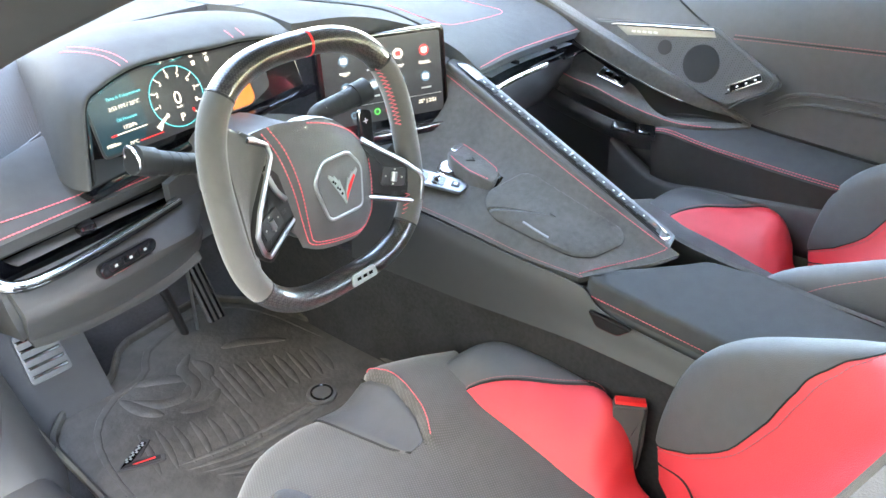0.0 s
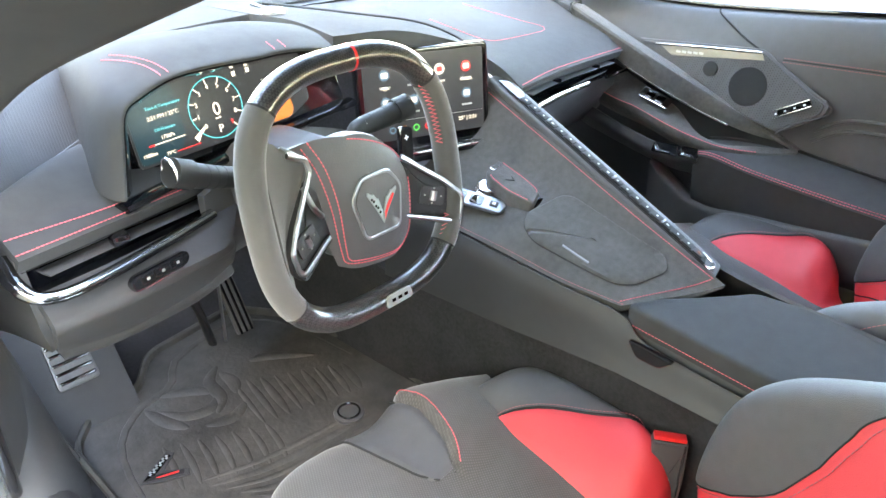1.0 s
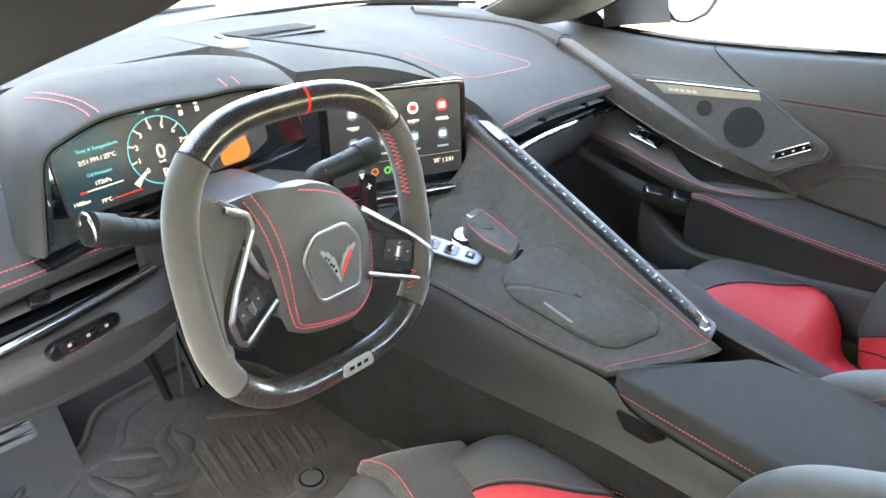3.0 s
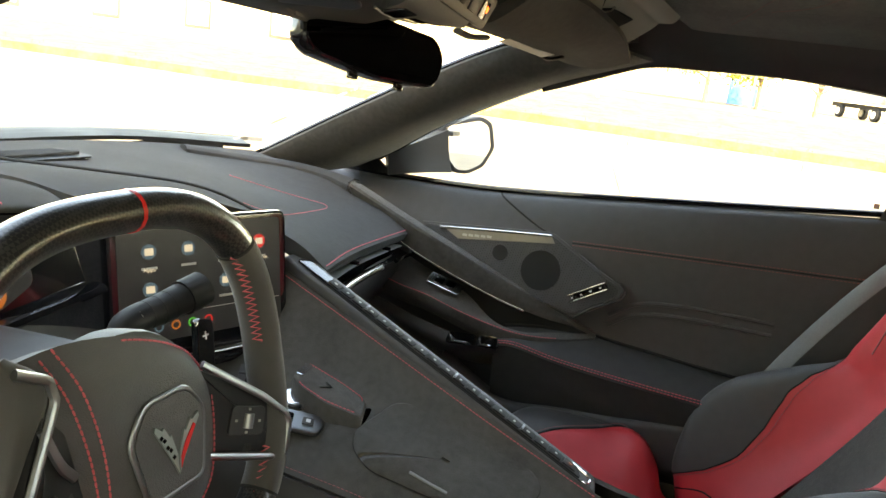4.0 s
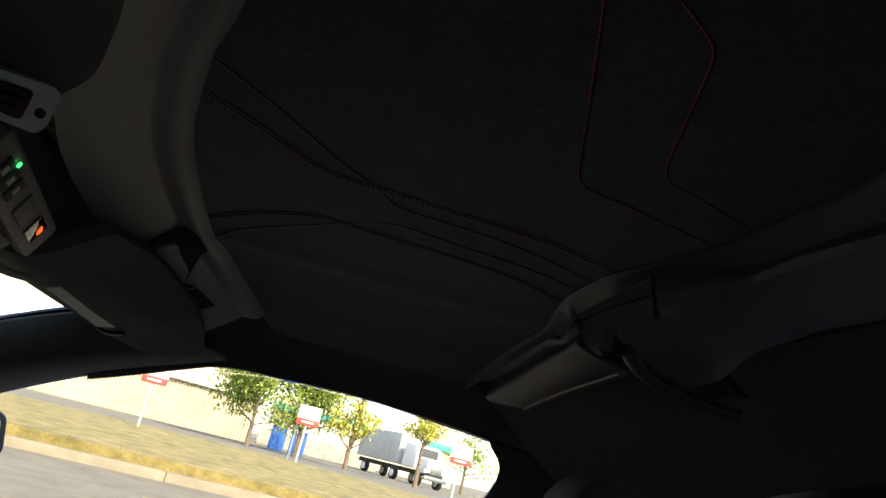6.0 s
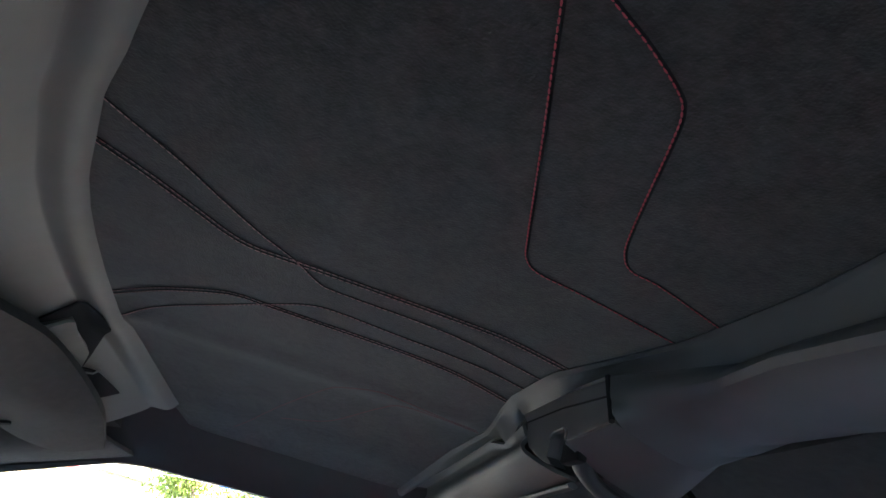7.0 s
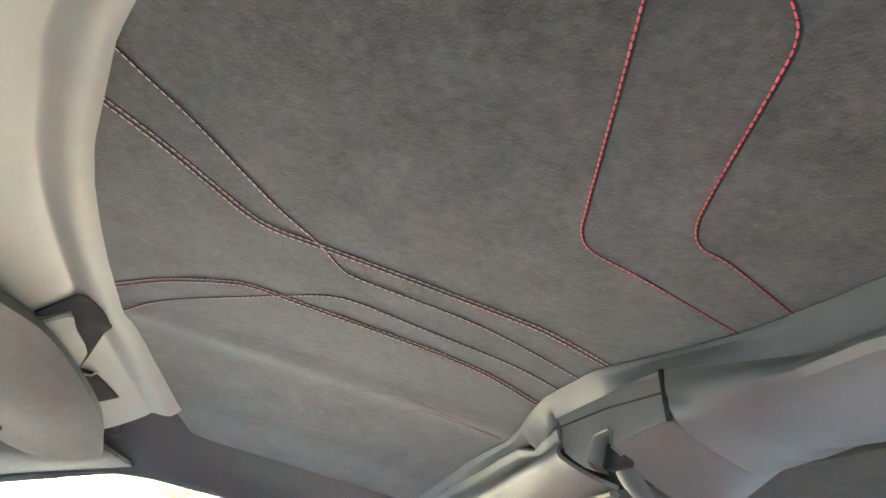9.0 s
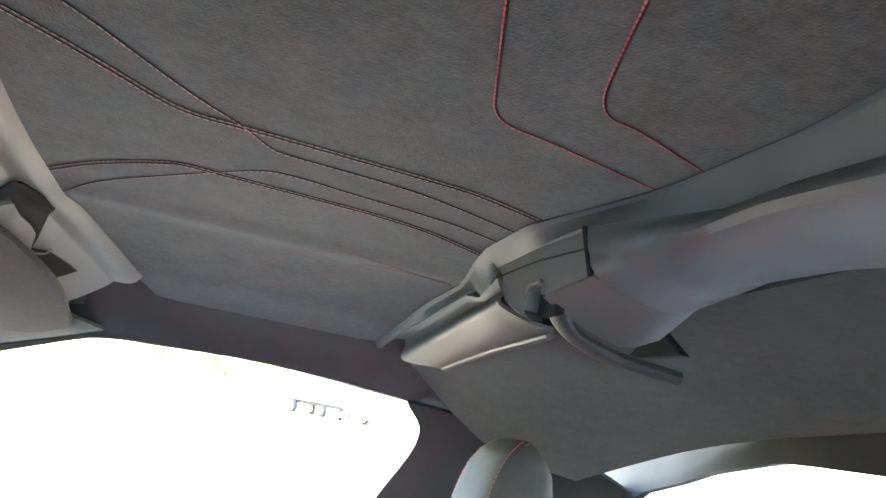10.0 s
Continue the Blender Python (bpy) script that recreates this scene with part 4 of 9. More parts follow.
for o in (0.0, -0.011):
    seam = []
    for r in range(18, 34):
        yr = float(np.interp(np.interp(seam_y[1], seam_y, seam_x), hood_g[r, :, 0], hood_g[r, :, 1]))
        xr = float(np.interp(yr, seam_y, seam_x)) + o
        seam.append([np.interp(xr, hood_g[r, :, 0], hood_g[r, :, c]) + np.interp(xr, hood_g[r, :, 0], hn_[r, :, c]) * 0.0012 for c in range(3)])
    part("red_stitching", stitches(spline(seam, 40), 0.0048, 0.0037, 0.0007), THREAD, binnacle)
for k in (32, 34):
    part("red_stitching", stitches(hood_g[17:25, k] + hn_[17:25, k] * 0.0012, 0.0048, 0.0037, 0.0007), THREAD, binnacle)
bez = np.stack([hood_ring(0.007, 0.008, -0.006), hood_ring(0.018, 0.022, -0.014), hood_ring(0.030, 0.055, -0.022)])
part("bezel", skin(bez, 0.002), PIANO, binnacle, "gloss black bezel")
back_poly = rounded([(-0.185, -0.068), (0.19, -0.056), (0.18, 0.025), (0.10, 0.045), (-0.04, 0.062), (-0.145, 0.045), (-0.185, 0.005)], 0.012, 3)
CM = basis((-0.385, 0.262, 0.745), (1, 0.05, 0.02), (0, 0.26, 1))
part("cluster_panel", prism(back_poly, 0.006, 0.001, CM @ Matrix.Translation((0, 0, -0.008))), PIANO, binnacle)
part("lower_lip", tube(spline([(-0.585, 0.185, 0.688), (-0.5, 0.215, 0.684), (-0.35, 0.24, 0.690), (-0.19, 0.25, 0.70)], 20), 0.012, 0.006, 8), PIANO, binnacle)
display = thing("instrument_display", CM, "lit digital instrument display with a round rev counter", "display")
dpoly = rounded([(-0.146, -0.046), (0.085, -0.046), (0.125, -0.03), (0.125, 0.055), (0.06, 0.068), (-0.05, 0.066), (-0.130, 0.034), (-0.146, 0.022)], 0.008, 3)
part("screen", prism(dpoly, 0.001, 0, CM), SCREEN, display)
part("side_panel", prism(rounded([(-0.143, -0.042), (-0.09, -0.042), (-0.075, -0.02), (-0.075, 0.042), (-0.085, 0.047), (-0.131, 0.030), (-0.143, 0.020)], 0.006, 3), 0.0006, 0, CM @ Matrix.Translation((0, 0, 0.0012))), SCREEN_TEAL, display)
part("side_panel", prism(rounded([(0.050, -0.003), (0.090, -0.003), (0.094, -0.036), (0.086, -0.044), (0.050, -0.044)], 0.006, 3), 0.0006, 0, CM @ Matrix.Translation((0, 0, 0.0012))), S_ORANGE, display)
up1 = CM @ Matrix.Translation((0, 0, 0.002))
GX, GY, GR = -0.024, -0.001, 0.039
part("dial_ring", ring(GR, 0.0006, up1 @ Matrix.Translation((GX, GY, 0))), S_CYAN, display)
for i in range(10):
    a = radians(221 - i * 30.4)
    part("dial_mark", box(0.007, 0.0012, 0.0006, 0, up1 @ Matrix.Translation((GX + math.cos(a) * (GR - 0.004), GY + math.sin(a) * (GR - 0.004), 0)) @ pose(0, 0, 0, 0, 0, math.degrees(a))), S_WHITE, display)
    lettering(str(i), 0.0088, up1 @ Matrix.Translation((GX + math.cos(a) * (GR - 0.0105), GY + math.sin(a) * (GR - 0.0105) - 0.0033, 0)), S_RED if i == 9 else S_WHITE, display, align="CENTER")
lettering("0", 0.0235, up1 @ Matrix.Translation((GX, GY - 0.0095, 0)), S_WHITE, display, align="CENTER")
lettering("km/h", 0.0042, up1 @ Matrix.Translation((GX - 0.001, GY - 0.0145, 0)), S_WHITE, display, align="CENTER")
lettering("P", 0.0145, up1 @ Matrix.Translation((GX - 0.001, GY - 0.032, 0)), S_WHITE, display, align="CENTER")
part("needle", prism([(0, -0.001), (0.02, -0.004), (0.02, 0.004)], 0.0005, 0, up1 @ Matrix.Translation((GX - 0.024, GY - 0.019, 0)) @ pose(0, 0, 0, 0, 0, 218)), S_WHITE, display)
lettering("Time & Temperature", 0.0056, up1 @ Matrix.Translation((-0.118, 0.020, 0)), S_CYAN, display)
lettering("2:51 PM / 25°C", 0.0070, up1 @ Matrix.Translation((-0.119, 0.0075, 0)), S_WHITE, display)
lettering("Oil Pressure", 0.0056, up1 @ Matrix.Translation((-0.114, -0.0070, 0)), S_CYAN, display)
lettering("172kPa", 0.0066, up1 @ Matrix.Translation((-0.109, -0.0175, 0)), S_WHITE, display)
part("gauge_bar", box(0.05, 0.0012, 0.0005, 0, up1 @ Matrix.Translation((-0.102, -0.0215, 0))), S_WHITE, display)
part("gauge_bar", box(0.008, 0.002, 0.0006, 0, up1 @ Matrix.Translation((-0.1235, -0.0215, 0.0004))), S_RED, display)
lettering("1988km", 0.006, up1 @ Matrix.Translation((-0.1385, -0.0335, 0)), S_WHITE, display)
lettering("79°C", 0.006, up1 @ Matrix.Translation((-0.108, -0.0385, 0)), S_WHITE, display)
part("gauge_bar", box(0.035, 0.001, 0.0005, 0, up1 @ Matrix.Translation((-0.076, -0.0375, 0))), S_RED, display)
for dx, mm in ((0.014, S_WHITE), (0.036, S_WHITE)):
    part("icon", prism(rounded([(-0.0026, -0.003), (0.0026, -0.003), (0.0026, 0.003), (-0.0026, 0.003)], 0.0008, 2), 0.0005, 0, up1 @ Matrix.Translation((dx, 0.033, 0))), mm, display)
lettering("Trip Computer", 0.0058, up1 @ Matrix.Translation((0.052, 0.012, 0.0006)), GREYMARK, display)

# touchscreen
TM = basis((-0.072, 0.205, 0.678), (1, -0.40, 0), (0, 0.17, 1))
touch = thing("touchscreen", TM, "lit black touchscreen angled at the driver", "screen")
part("housing", prism(rounded([(-0.115, -0.092), (0.108, -0.092), (0.108, 0.088), (-0.115, 0.088)], 0.012, 5), 0.018, 0.003, TM @ Matrix.Translation((0, 0, -0.018))), PIANO, touch)
part("screen", prism(rounded([(-0.105, -0.050), (0.098, -0.050), (0.098, 0.080), (-0.105, 0.080)], 0.006, 3), 0.0006, 0, TM @ Matrix.Translation((0, 0, 0.0005))), SCREEN, touch)
t1 = TM @ Matrix.Translation((0, 0, 0.0015))
for i in range(4):
    for j in range(2):
        mm = {(3, 0): S_RED, (0, 0): S_BLUE, (1, 0): S_BLUE, (2, 0): S_WHITE}.get((i, j), S_BLUE)
        c = t1 @ Matrix.Translation((-0.070 + 0.046 * i, 0.052 - 0.042 * j, 0))
        part("icon", disc(0.0085, 0.0004, 0, c), mm, touch)
        part("icon_mark", prism(rounded([(-0.005, -0.004), (0.005, -0.004), (0.005, 0.004), (-0.005, 0.004)], 0.001, 2), 0.0003, 0, c @ Matrix.Translation((0, 0, 0.0005))), S_WHITE if mm is not S_WHITE else S_RED, touch)
        part("icon_caption", box(0.018, 0.0028, 0.0003, 0, c @ Matrix.Translation((0, -0.0185, 0))), GREYMARK, touch)
lettering("Apps", 0.007, t1 @ Matrix.Translation((-0.070, 0.030, 0.0002)), S_WHITE, touch, align="CENTER")
lettering("PDR", 0.007, t1 @ Matrix.Translation((0.022, 0.030, 0.0002)), S_WHITE, touch, align="CENTER")
lettering("Climate", 0.007, t1 @ Matrix.Translation((0.068, 0.030, 0.0002)), S_WHITE, touch, align="CENTER")
part("rule", box(0.19, 0.0006, 0.0003, 0, t1 @ Matrix.Translation((0, -0.020, 0))), GREYMARK, touch)
lettering("25° | 2:51", 0.0085, t1 @ Matrix.Translation((0.052, -0.033, 0)), S_WHITE, touch)
for i, mm in enumerate((S_BLUE, S_ORANGE, S_GREEN, S_RED)):
    part("dock_icon", ring(0.0045, 0.0010, t1 @ Matrix.Translation((-0.062 + 0.02 * i, -0.034, 0)), seg=20), mm, touch)
part("shelf", box(0.20, 0.012, 0.012, 0.003, TM @ Matrix.Translation((0, -0.076, 0.006))), PIANO, touch)
part("shelf_edge", tube([tuple(TM @ Vector((x, -0.068, 0.012))) for x in (-0.10, 0, 0.10)], 0.0015, seg=6), CHROME, touch)

# driver's lower left: pad, vent, switch, knee panel
padg = patch([[(-0.712, 0.140, 0.694), (-0.60, 0.172, 0.684), (-0.47, 0.215, 0.668), (-0.38, 0.25, 0.66)], [(-0.715, 0.19, 0.715), (-0.60, 0.215, 0.700), (-0.47, 0.25, 0.69), (-0.38, 0.28, 0.68)], [(-0.715, 0.218, 0.722), (-0.60, 0.275, 0.730), (-0.47, 0.33, 0.72), (-0.38, 0.32, 0.70)], [(-0.713, 0.236, 0.712), (-0.60, 0.300, 0.720), (-0.47, 0.36, 0.71), (-0.38, 0.36, 0.69)]], 30, 24)
pad = thing("driver_dash_pad", (-0.6, 0.3, 0.68), "black leather dash end with red double stitching and a vent below", "dashboard")
part("pad", skin(padg, 0.02), LEATHER_TOP, pad)
for row in (1, 4):
    part("red_stitching", stitches(padg[row] + arr((0, -0.001, 0.001)), 0.0055, 0.0042, 0.0008), THREAD, pad)
edge = padg[0]
part("vent_recess", skin(np.stack([edge + arr((0, 0.004, -0.016)), edge + arr((0, 0.04, -0.02)), edge + arr((0, 0.04, -0.04)), edge + arr((0, 0.0, -0.046))])), PIANO, pad)
part("vent_slat", tube(edge[2:26] + arr((0, 0.012, -0.030)), 0.012, 0.0014, 8), PLASTIC, pad)
part("vent_tab", box(0.02, 0.016, 0.012, 0.003, Matrix.Translation((-0.60, 0.172, 0.662))), PIANO, pad)
bar_path = spline([(-0.722, 0.165, 0.69), (-0.722, 0.135, 0.672), (-0.705, 0.118, 0.658), (-0.66, 0.125, 0.650), (-0.56, 0.162, 0.641), (-0.47, 0.20, 0.634)], 40)
part("vent_bar", tube(bar_path, 0.009, 0.006, 12), PIANO, pad, "gloss black vent bar")
# chrome tube added as the reflection on the gloss bar's top face
part("vent_bar_reflection", tube(bar_path[8:] + arr((0, -0.004, 0.004)), 0.0055, 0.0035, 10), CHROME, pad, "bright strip standing in for the gloss bar's reflection")
knee = patch([[(-0.71, 0.145, 0.648), (-0.60, 0.168, 0.638), (-0.48, 0.208, 0.626), (-0.42, 0.225, 0.620)], [(-0.706, 0.128, 0.622), (-0.60, 0.140, 0.614), (-0.49, 0.167, 0.606), (-0.462, 0.182, 0.602)], [(-0.705, 0.128, 0.612), (-0.60, 0.139, 0.605), (-0.49, 0.166, 0.598), (-0.462, 0.180, 0.595)], [(-0.698, 0.160, 0.574), (-0.615, 0.162, 0.564), (-0.515, 0.178, 0.562), (-0.464, 0.190, 0.568)], [(-0.686, 0.202, 0.545), (-0.632, 0.202, 0.538), (-0.530, 0.204, 0.538), (-0.466, 0.206, 0.552)], [(-0.69, 0.42, 0.56), (-0.60, 0.42, 0.56), (-0.50, 0.42, 0.56), (-0.468, 0.42, 0.56)]], 30, 36)
part("knee_panel", skin(knee, 0.01), PLASTIC_LOW, pad, "grey plastic knee panel")
side_low = patch([[(-0.715, 0.15, 0.69), (-0.722, 0.3, 0.72), (-0.722, 0.5, 0.73)], [(-0.713, 0.136, 0.62), (-0.728, 0.3, 0.62), (-0.73, 0.5, 0.62)], [(-0.702, 0.160, 0.566), (-0.716, 0.28, 0.56), (-0.72, 0.5, 0.50)], [(-0.692, 0.225, 0.530), (-0.705, 0.34, 0.50), (-0.71, 0.5, 0.42)]], 16, 20)
part("panel_joint", tube(spline([(-0.664, 0.1285, 0.600), (-0.60, 0.136, 0.592), (-0.535, 0.152, 0.585), (-0.475, 0.174, 0.582)], 20), 0.0012, seg=6), SEAM_SHADE, pad)
part("end_cap", skin(side_low, 0.008), PLASTIC_LOW, pad)
sw = thing("headlamp_switch", (-0.57, 0.148, 0.615), "black headlamp switch pod with chrome edge", "switch")
SWM = basis((-0.577, 0.145, 0.621), (1, 0.28, -0.06), (0, 0.25, 1))
part("pod", prism(rounded([(-0.041, -0.0085), (0.034, -0.0085), (0.043, 0.0), (0.040, 0.009), (-0.034, 0.009), (-0.044, 0.002)], 0.005, 4), 0.012, 0.002, SWM @ Matrix.Translation((0, 0, -0.002))), PIANO, sw)
for i, w in ((-1, 0.018), (0, 0.022), (1, 0.018)):
    part("key", box(w, 0.0095, 0.003, 0.001, SWM @ Matrix.Translation((0.022 * i, 0.0015, 0.010))), PIANO, sw)
    part("key_mark", box(0.0040, 0.0030, 0.0004, 0, SWM @ Matrix.Translation((0.022 * i, 0.0015, 0.0117))), GREYMARK, sw)
part("chrome_edge", box(0.060, 0.0015, 0.002, 0.0005, SWM @ Matrix.Translation((0, -0.007, 0.011))), CHROME, sw)
# middle lower dash behind the wheel
low_mid = patch([[(-0.48, 0.21, 0.66), (-0.30, 0.27, 0.68), (-0.12, 0.27, 0.62)], [(-0.48, 0.22, 0.56), (-0.30, 0.26, 0.56), (-0.12, 0.24, 0.53)], [(-0.48, 0.38, 0.47), (-0.30, 0.40, 0.46), (-0.12, 0.38, 0.44)], [(-0.48, 0.56, 0.46), (-0.30, 0.56, 0.45), (-0.12, 0.56, 0.43)]], 16, 18)
part("lower_middle", skin(low_mid, 0.01), PLASTIC, dash)
grille_ribs = thing("dash_grille", (-0.66, 0.30, 0.76), "grey ribbed panel at the dash end", "grille")
rib_g = np.zeros((2, 161, 3))
for i in range(161):
    f = i / 160
    foot = arr((-0.712, 0.228, 0.714)) * (1 - f) + arr((-0.560, 0.318, 0.728)) * f
    head = arr((-0.715, 0.33, 0.800)) * (1 - f) + arr((-0.52, 0.47, 0.815)) * f
    proud = 0.0032 * (1 if i % 4 in (1, 2) else 0)
    rib_g[0, i], rib_g[1, i] = foot + arr((-proud, -proud, 0)), head + arr((-proud, -proud, 0))
part("ribbed_sheet", skin(rib_g), PLASTIC_LOW, grille_ribs, smooth=False)
part("lower_edge", tube(rib_g[0, ::10] + arr((-0.002, -0.003, 0.0)), 0.0022, seg=6), PLASTIC, grille_ribs)
sail = thing("demister_vent", (-0.70, 0.28, 0.77), "grey pillar foot trim with a side demister vent", "vent")
part("foot_trim", skin(patch([[(-0.745, 0.20, 0.74), (-0.735, 0.30, 0.74), (-0.70, 0.42, 0.75)], [(-0.74, 0.22, 0.80), (-0.715, 0.31, 0.79), (-0.69, 0.42, 0.79)], [(-0.725, 0.25, 0.84), (-0.70, 0.33, 0.85), (-0.66, 0.42, 0.85)]], 12, 12), 0.008), PLASTIC_LOW, sail)
DM = basis((-0.7015, 0.1895, 0.8375), (0.78, -0.59, -0.20), (0.28, 0.05, 0.95))
vent_ring = rounded([(-0.026, -0.017), (0.010, -0.021), (0.024, -0.006), (0.022, 0.010), (0.004, 0.019), (-0.020, 0.014)], 0.012, 5)
part("vent_bezel", tube([tuple(DM @ Vector((x, y, 0.0015))) for x, y in vent_ring], 0.003, 0.0022, 8, closed=True), PLASTIC_LOW, sail)
part("vent_well", prism([(x * 0.92, y * 0.92) for x, y in vent_ring], 0.003, 0.0, DM @ Matrix.Translation((0, 0, -0.001))), SEAM_SHADE, sail, "dark demister opening")
for i in range(4):
    part("vane", box(0.0022, 0.030 - 0.004 * abs(i - 1.5), 0.004, 0.0006, DM @ Matrix.Translation((-0.015 + 0.010 * i, -0.001, 0.0022)) @ pose(0, 0, 0, 0, 30, -24)), PLASTIC_LOW, sail)

part("side_trim", tube(spline([(0.40, 0.655, 0.737), (0.50, 0.590, 0.722), (0.570, 0.515, 0.712), (0.592, 0.44, 0.703), (0.584, 0.378, 0.694)], 30), 0.022, 0.012, 14, power=2.6), LEATHER_TOP, dash, "black leather trim along the dash end")
part("trim_joint", tube(arr([(0.560, 0.377, 0.706), (0.582, 0.378, 0.711), (0.606, 0.379, 0.705)]), 0.0018, seg=6), SEAM_SHADE, dash)

# ---- centre console ----
console = thing("centre_console", (0, -0.05, 0.2), "dark suede centre console with a spine of switches", "console")
LEFT = [(-0.100, -0.192, 0.500), (-0.118, -0.10, 0.507), (-0.128, -0.02, 0.518), (-0.140, 0.074, 0.530), (-0.15, 0.20, 0.54)]
MIDL = [(-0.065, -0.215, 0.502), (-0.075, -0.11, 0.525), (-0.082, -0.02, 0.548), (-0.09, 0.07, 0.552), (-0.095, 0.20, 0.57)]
MIDR = [(-0.005, -0.255, 0.506), (-0.008, -0.13, 0.540), (-0.010, -0.02, 0.572), (-0.008, 0.07, 0.585), (-0.005, 0.20, 0.62)]
RIGHT = [(0.032, -0.278, 0.512), (0.034, -0.14, 0.563), (0.038, -0.01, 0.613), (0.043, 0.08, 0.648), (0.048, 0.185, 0.688)]
deck_g = patch(list(zip(LEFT, MIDL, MIDR, RIGHT)), 30, 40)
part("deck", skin(deck_g, 0.01), SUEDE, console)
part("red_stitching", stitches(deck_g[:, 1] + arr((0, 0, 0.001)), 0.005, 0.0036, 0.0006), THREAD_DIM, console)
part("red_stitching", stitches(deck_g[1:39, 28] + arr((-0.002, 0, 0.001)), 0.0048, 0.0036, 0.0007), THREAD, console)
part("red_stitching", stitches(deck_g[1, 2:28] + arr((0, 0, 0.001)), 0.0048, 0.0036, 0.0007), THREAD, console)

# tunnel flank: plastic band above, carpet below
flank = patch([[(-0.108, -0.90, 0.430), (-0.107, -0.45, 0.452), (-0.106, -0.25, 0.464), (-0.1045, -0.198, 0.492), (-0.120, -0.10, 0.505), (-0.130, -0.02, 0.516), (-0.142, 0.074, 0.528), (-0.152, 0.21, 0.538)],
               [(-0.112, -0.90, 0.427), (-0.111, -0.45, 0.446), (-0.111, -0.25, 0.456), (-0.112, -0.198, 0.474), (-0.127, -0.10, 0.485), (-0.137, -0.02, 0.496), (-0.149, 0.074, 0.508), (-0.158, 0.21, 0.515)],
               [(-0.120, -0.90, 0.423), (-0.118, -0.45, 0.430), (-0.119, -0.25, 0.434), (-0.121, -0.198, 0.440), (-0.132, -0.10, 0.445), (-0.140, -0.02, 0.447), (-0.150, 0.074, 0.448), (-0.160, 0.21, 0.45)],
               [(-0.131, -0.90, 0.419), (-0.127, -0.45, 0.417), (-0.128, -0.25, 0.416), (-0.129, -0.198, 0.415), (-0.137, -0.10, 0.411), (-0.143, -0.02, 0.406), (-0.150, 0.074, 0.404), (-0.162, 0.21, 0.40)]], 60, 16)
part("flank_band", skin(flank, -0.006), BAND, console, "smooth dark console cheek")
carp = patch([[(-0.125, -0.90, 0.42), (-0.121, -0.45, 0.42), (-0.123, -0.2, 0.416), (-0.138, 0.0, 0.406), (-0.157, 0.25, 0.402), (-0.16, 0.6, 0.40)], [(-0.135, -0.90, 0.30), (-0.13, -0.45, 0.30), (-0.13, -0.2, 0.30), (-0.14, 0.0, 0.30), (-0.16, 0.25, 0.29), (-0.17, 0.6, 0.3)], [(-0.15, -0.90, 0.19), (-0.145, -0.45, 0.19), (-0.145, -0.2, 0.19), (-0.15, 0.0, 0.19), (-0.17, 0.25, 0.19), (-0.18, 0.6, 0.25)]], 40, 14)
part("carpet_side", skin(carp, -0.006), CARPET, console, "dark carpeted tunnel side")
far_side = patch([[(0.075, -0.60, 0.49), (0.07, -0.29, 0.505), (0.062, -0.14, 0.552), (0.066, 0.0, 0.604), (0.076, 0.19, 0.68)], [(0.11, -0.60, 0.42), (0.11, -0.29, 0.43), (0.10, -0.14, 0.46), (0.10, 0.0, 0.49), (0.105, 0.22, 0.56)], [(0.13, -0.60, 0.19), (0.13, -0.29, 0.19), (0.13, -0.14, 0.19), (0.13, 0.0, 0.19), (0.13, 0.25, 0.25)]], 24, 16)
part("far_flank", skin(far_side, 0.006), PLASTIC, console)

# spine with keys
sp0, sp1 = Vector((0.0455, -0.240, 0.515)), Vector((0.0545, 0.172, 0.690))
spine_dir = (sp1 - sp0).normalized()
across = Vector((1, 0, 0)) - spine_dir * spine_dir.x
SPM = basis(tuple(sp0), tuple(spine_dir), tuple(-across.normalized()))
spine_len = (sp1 - sp0).length
spine = thing("switch_spine", SPM, "long black ridge of climate switches on the console", "switch panel")
part("ridge", prism(rounded([(-0.02, 0.010), (-0.012, -0.026), (spine_len + 0.012, -0.026), (spine_len + 0.012, 0.012), (0.02, 0.012)], 0.008, 4), 0.016, 0.005, SPM @ Matrix.Translation((0, 0, -0.008)), 3), LEATHER, spine)
part("key_strip", prism(rounded([(0.004, 0.004), (0.012, -0.013), (spine_len - 0.05, -0.013), (spine_len - 0.05, 0.004)], 0.004, 3), 0.003, 0.001, SPM @ Matrix.Translation((0, 0, 0.0075))), MATTE, spine, "black key strip")
part("edge_trim", tube([tuple(SPM @ Vector((x, 0.0065, 0.0085))) for x in np.linspace(0.0, spine_len - 0.03, 12)], 0.0010, seg=6), MATTE, spine)
part("end_trim", tube([tuple(SPM @ Vector(q)) for q in spline([(0.002, 0.006, 0.0085), (-0.006, 0.0, 0.0085), (-0.004, -0.012, 0.0085), (0.02, -0.0155, 0.0085)], 14)], 0.0016, seg=6), CHROME, spine, "small chrome end trim")
part("top_plate", prism(rounded([(spine_len - 0.055, -0.014), (spine_len - 0.012, -0.014), (spine_len - 0.004, 0.004), (spine_len - 0.055, 0.005)], 0.004, 3), 0.003, 0.001, SPM @ Matrix.Translation((0, 0, 0.0085))), PIANO, spine, "gloss black end plate")
nk = 19
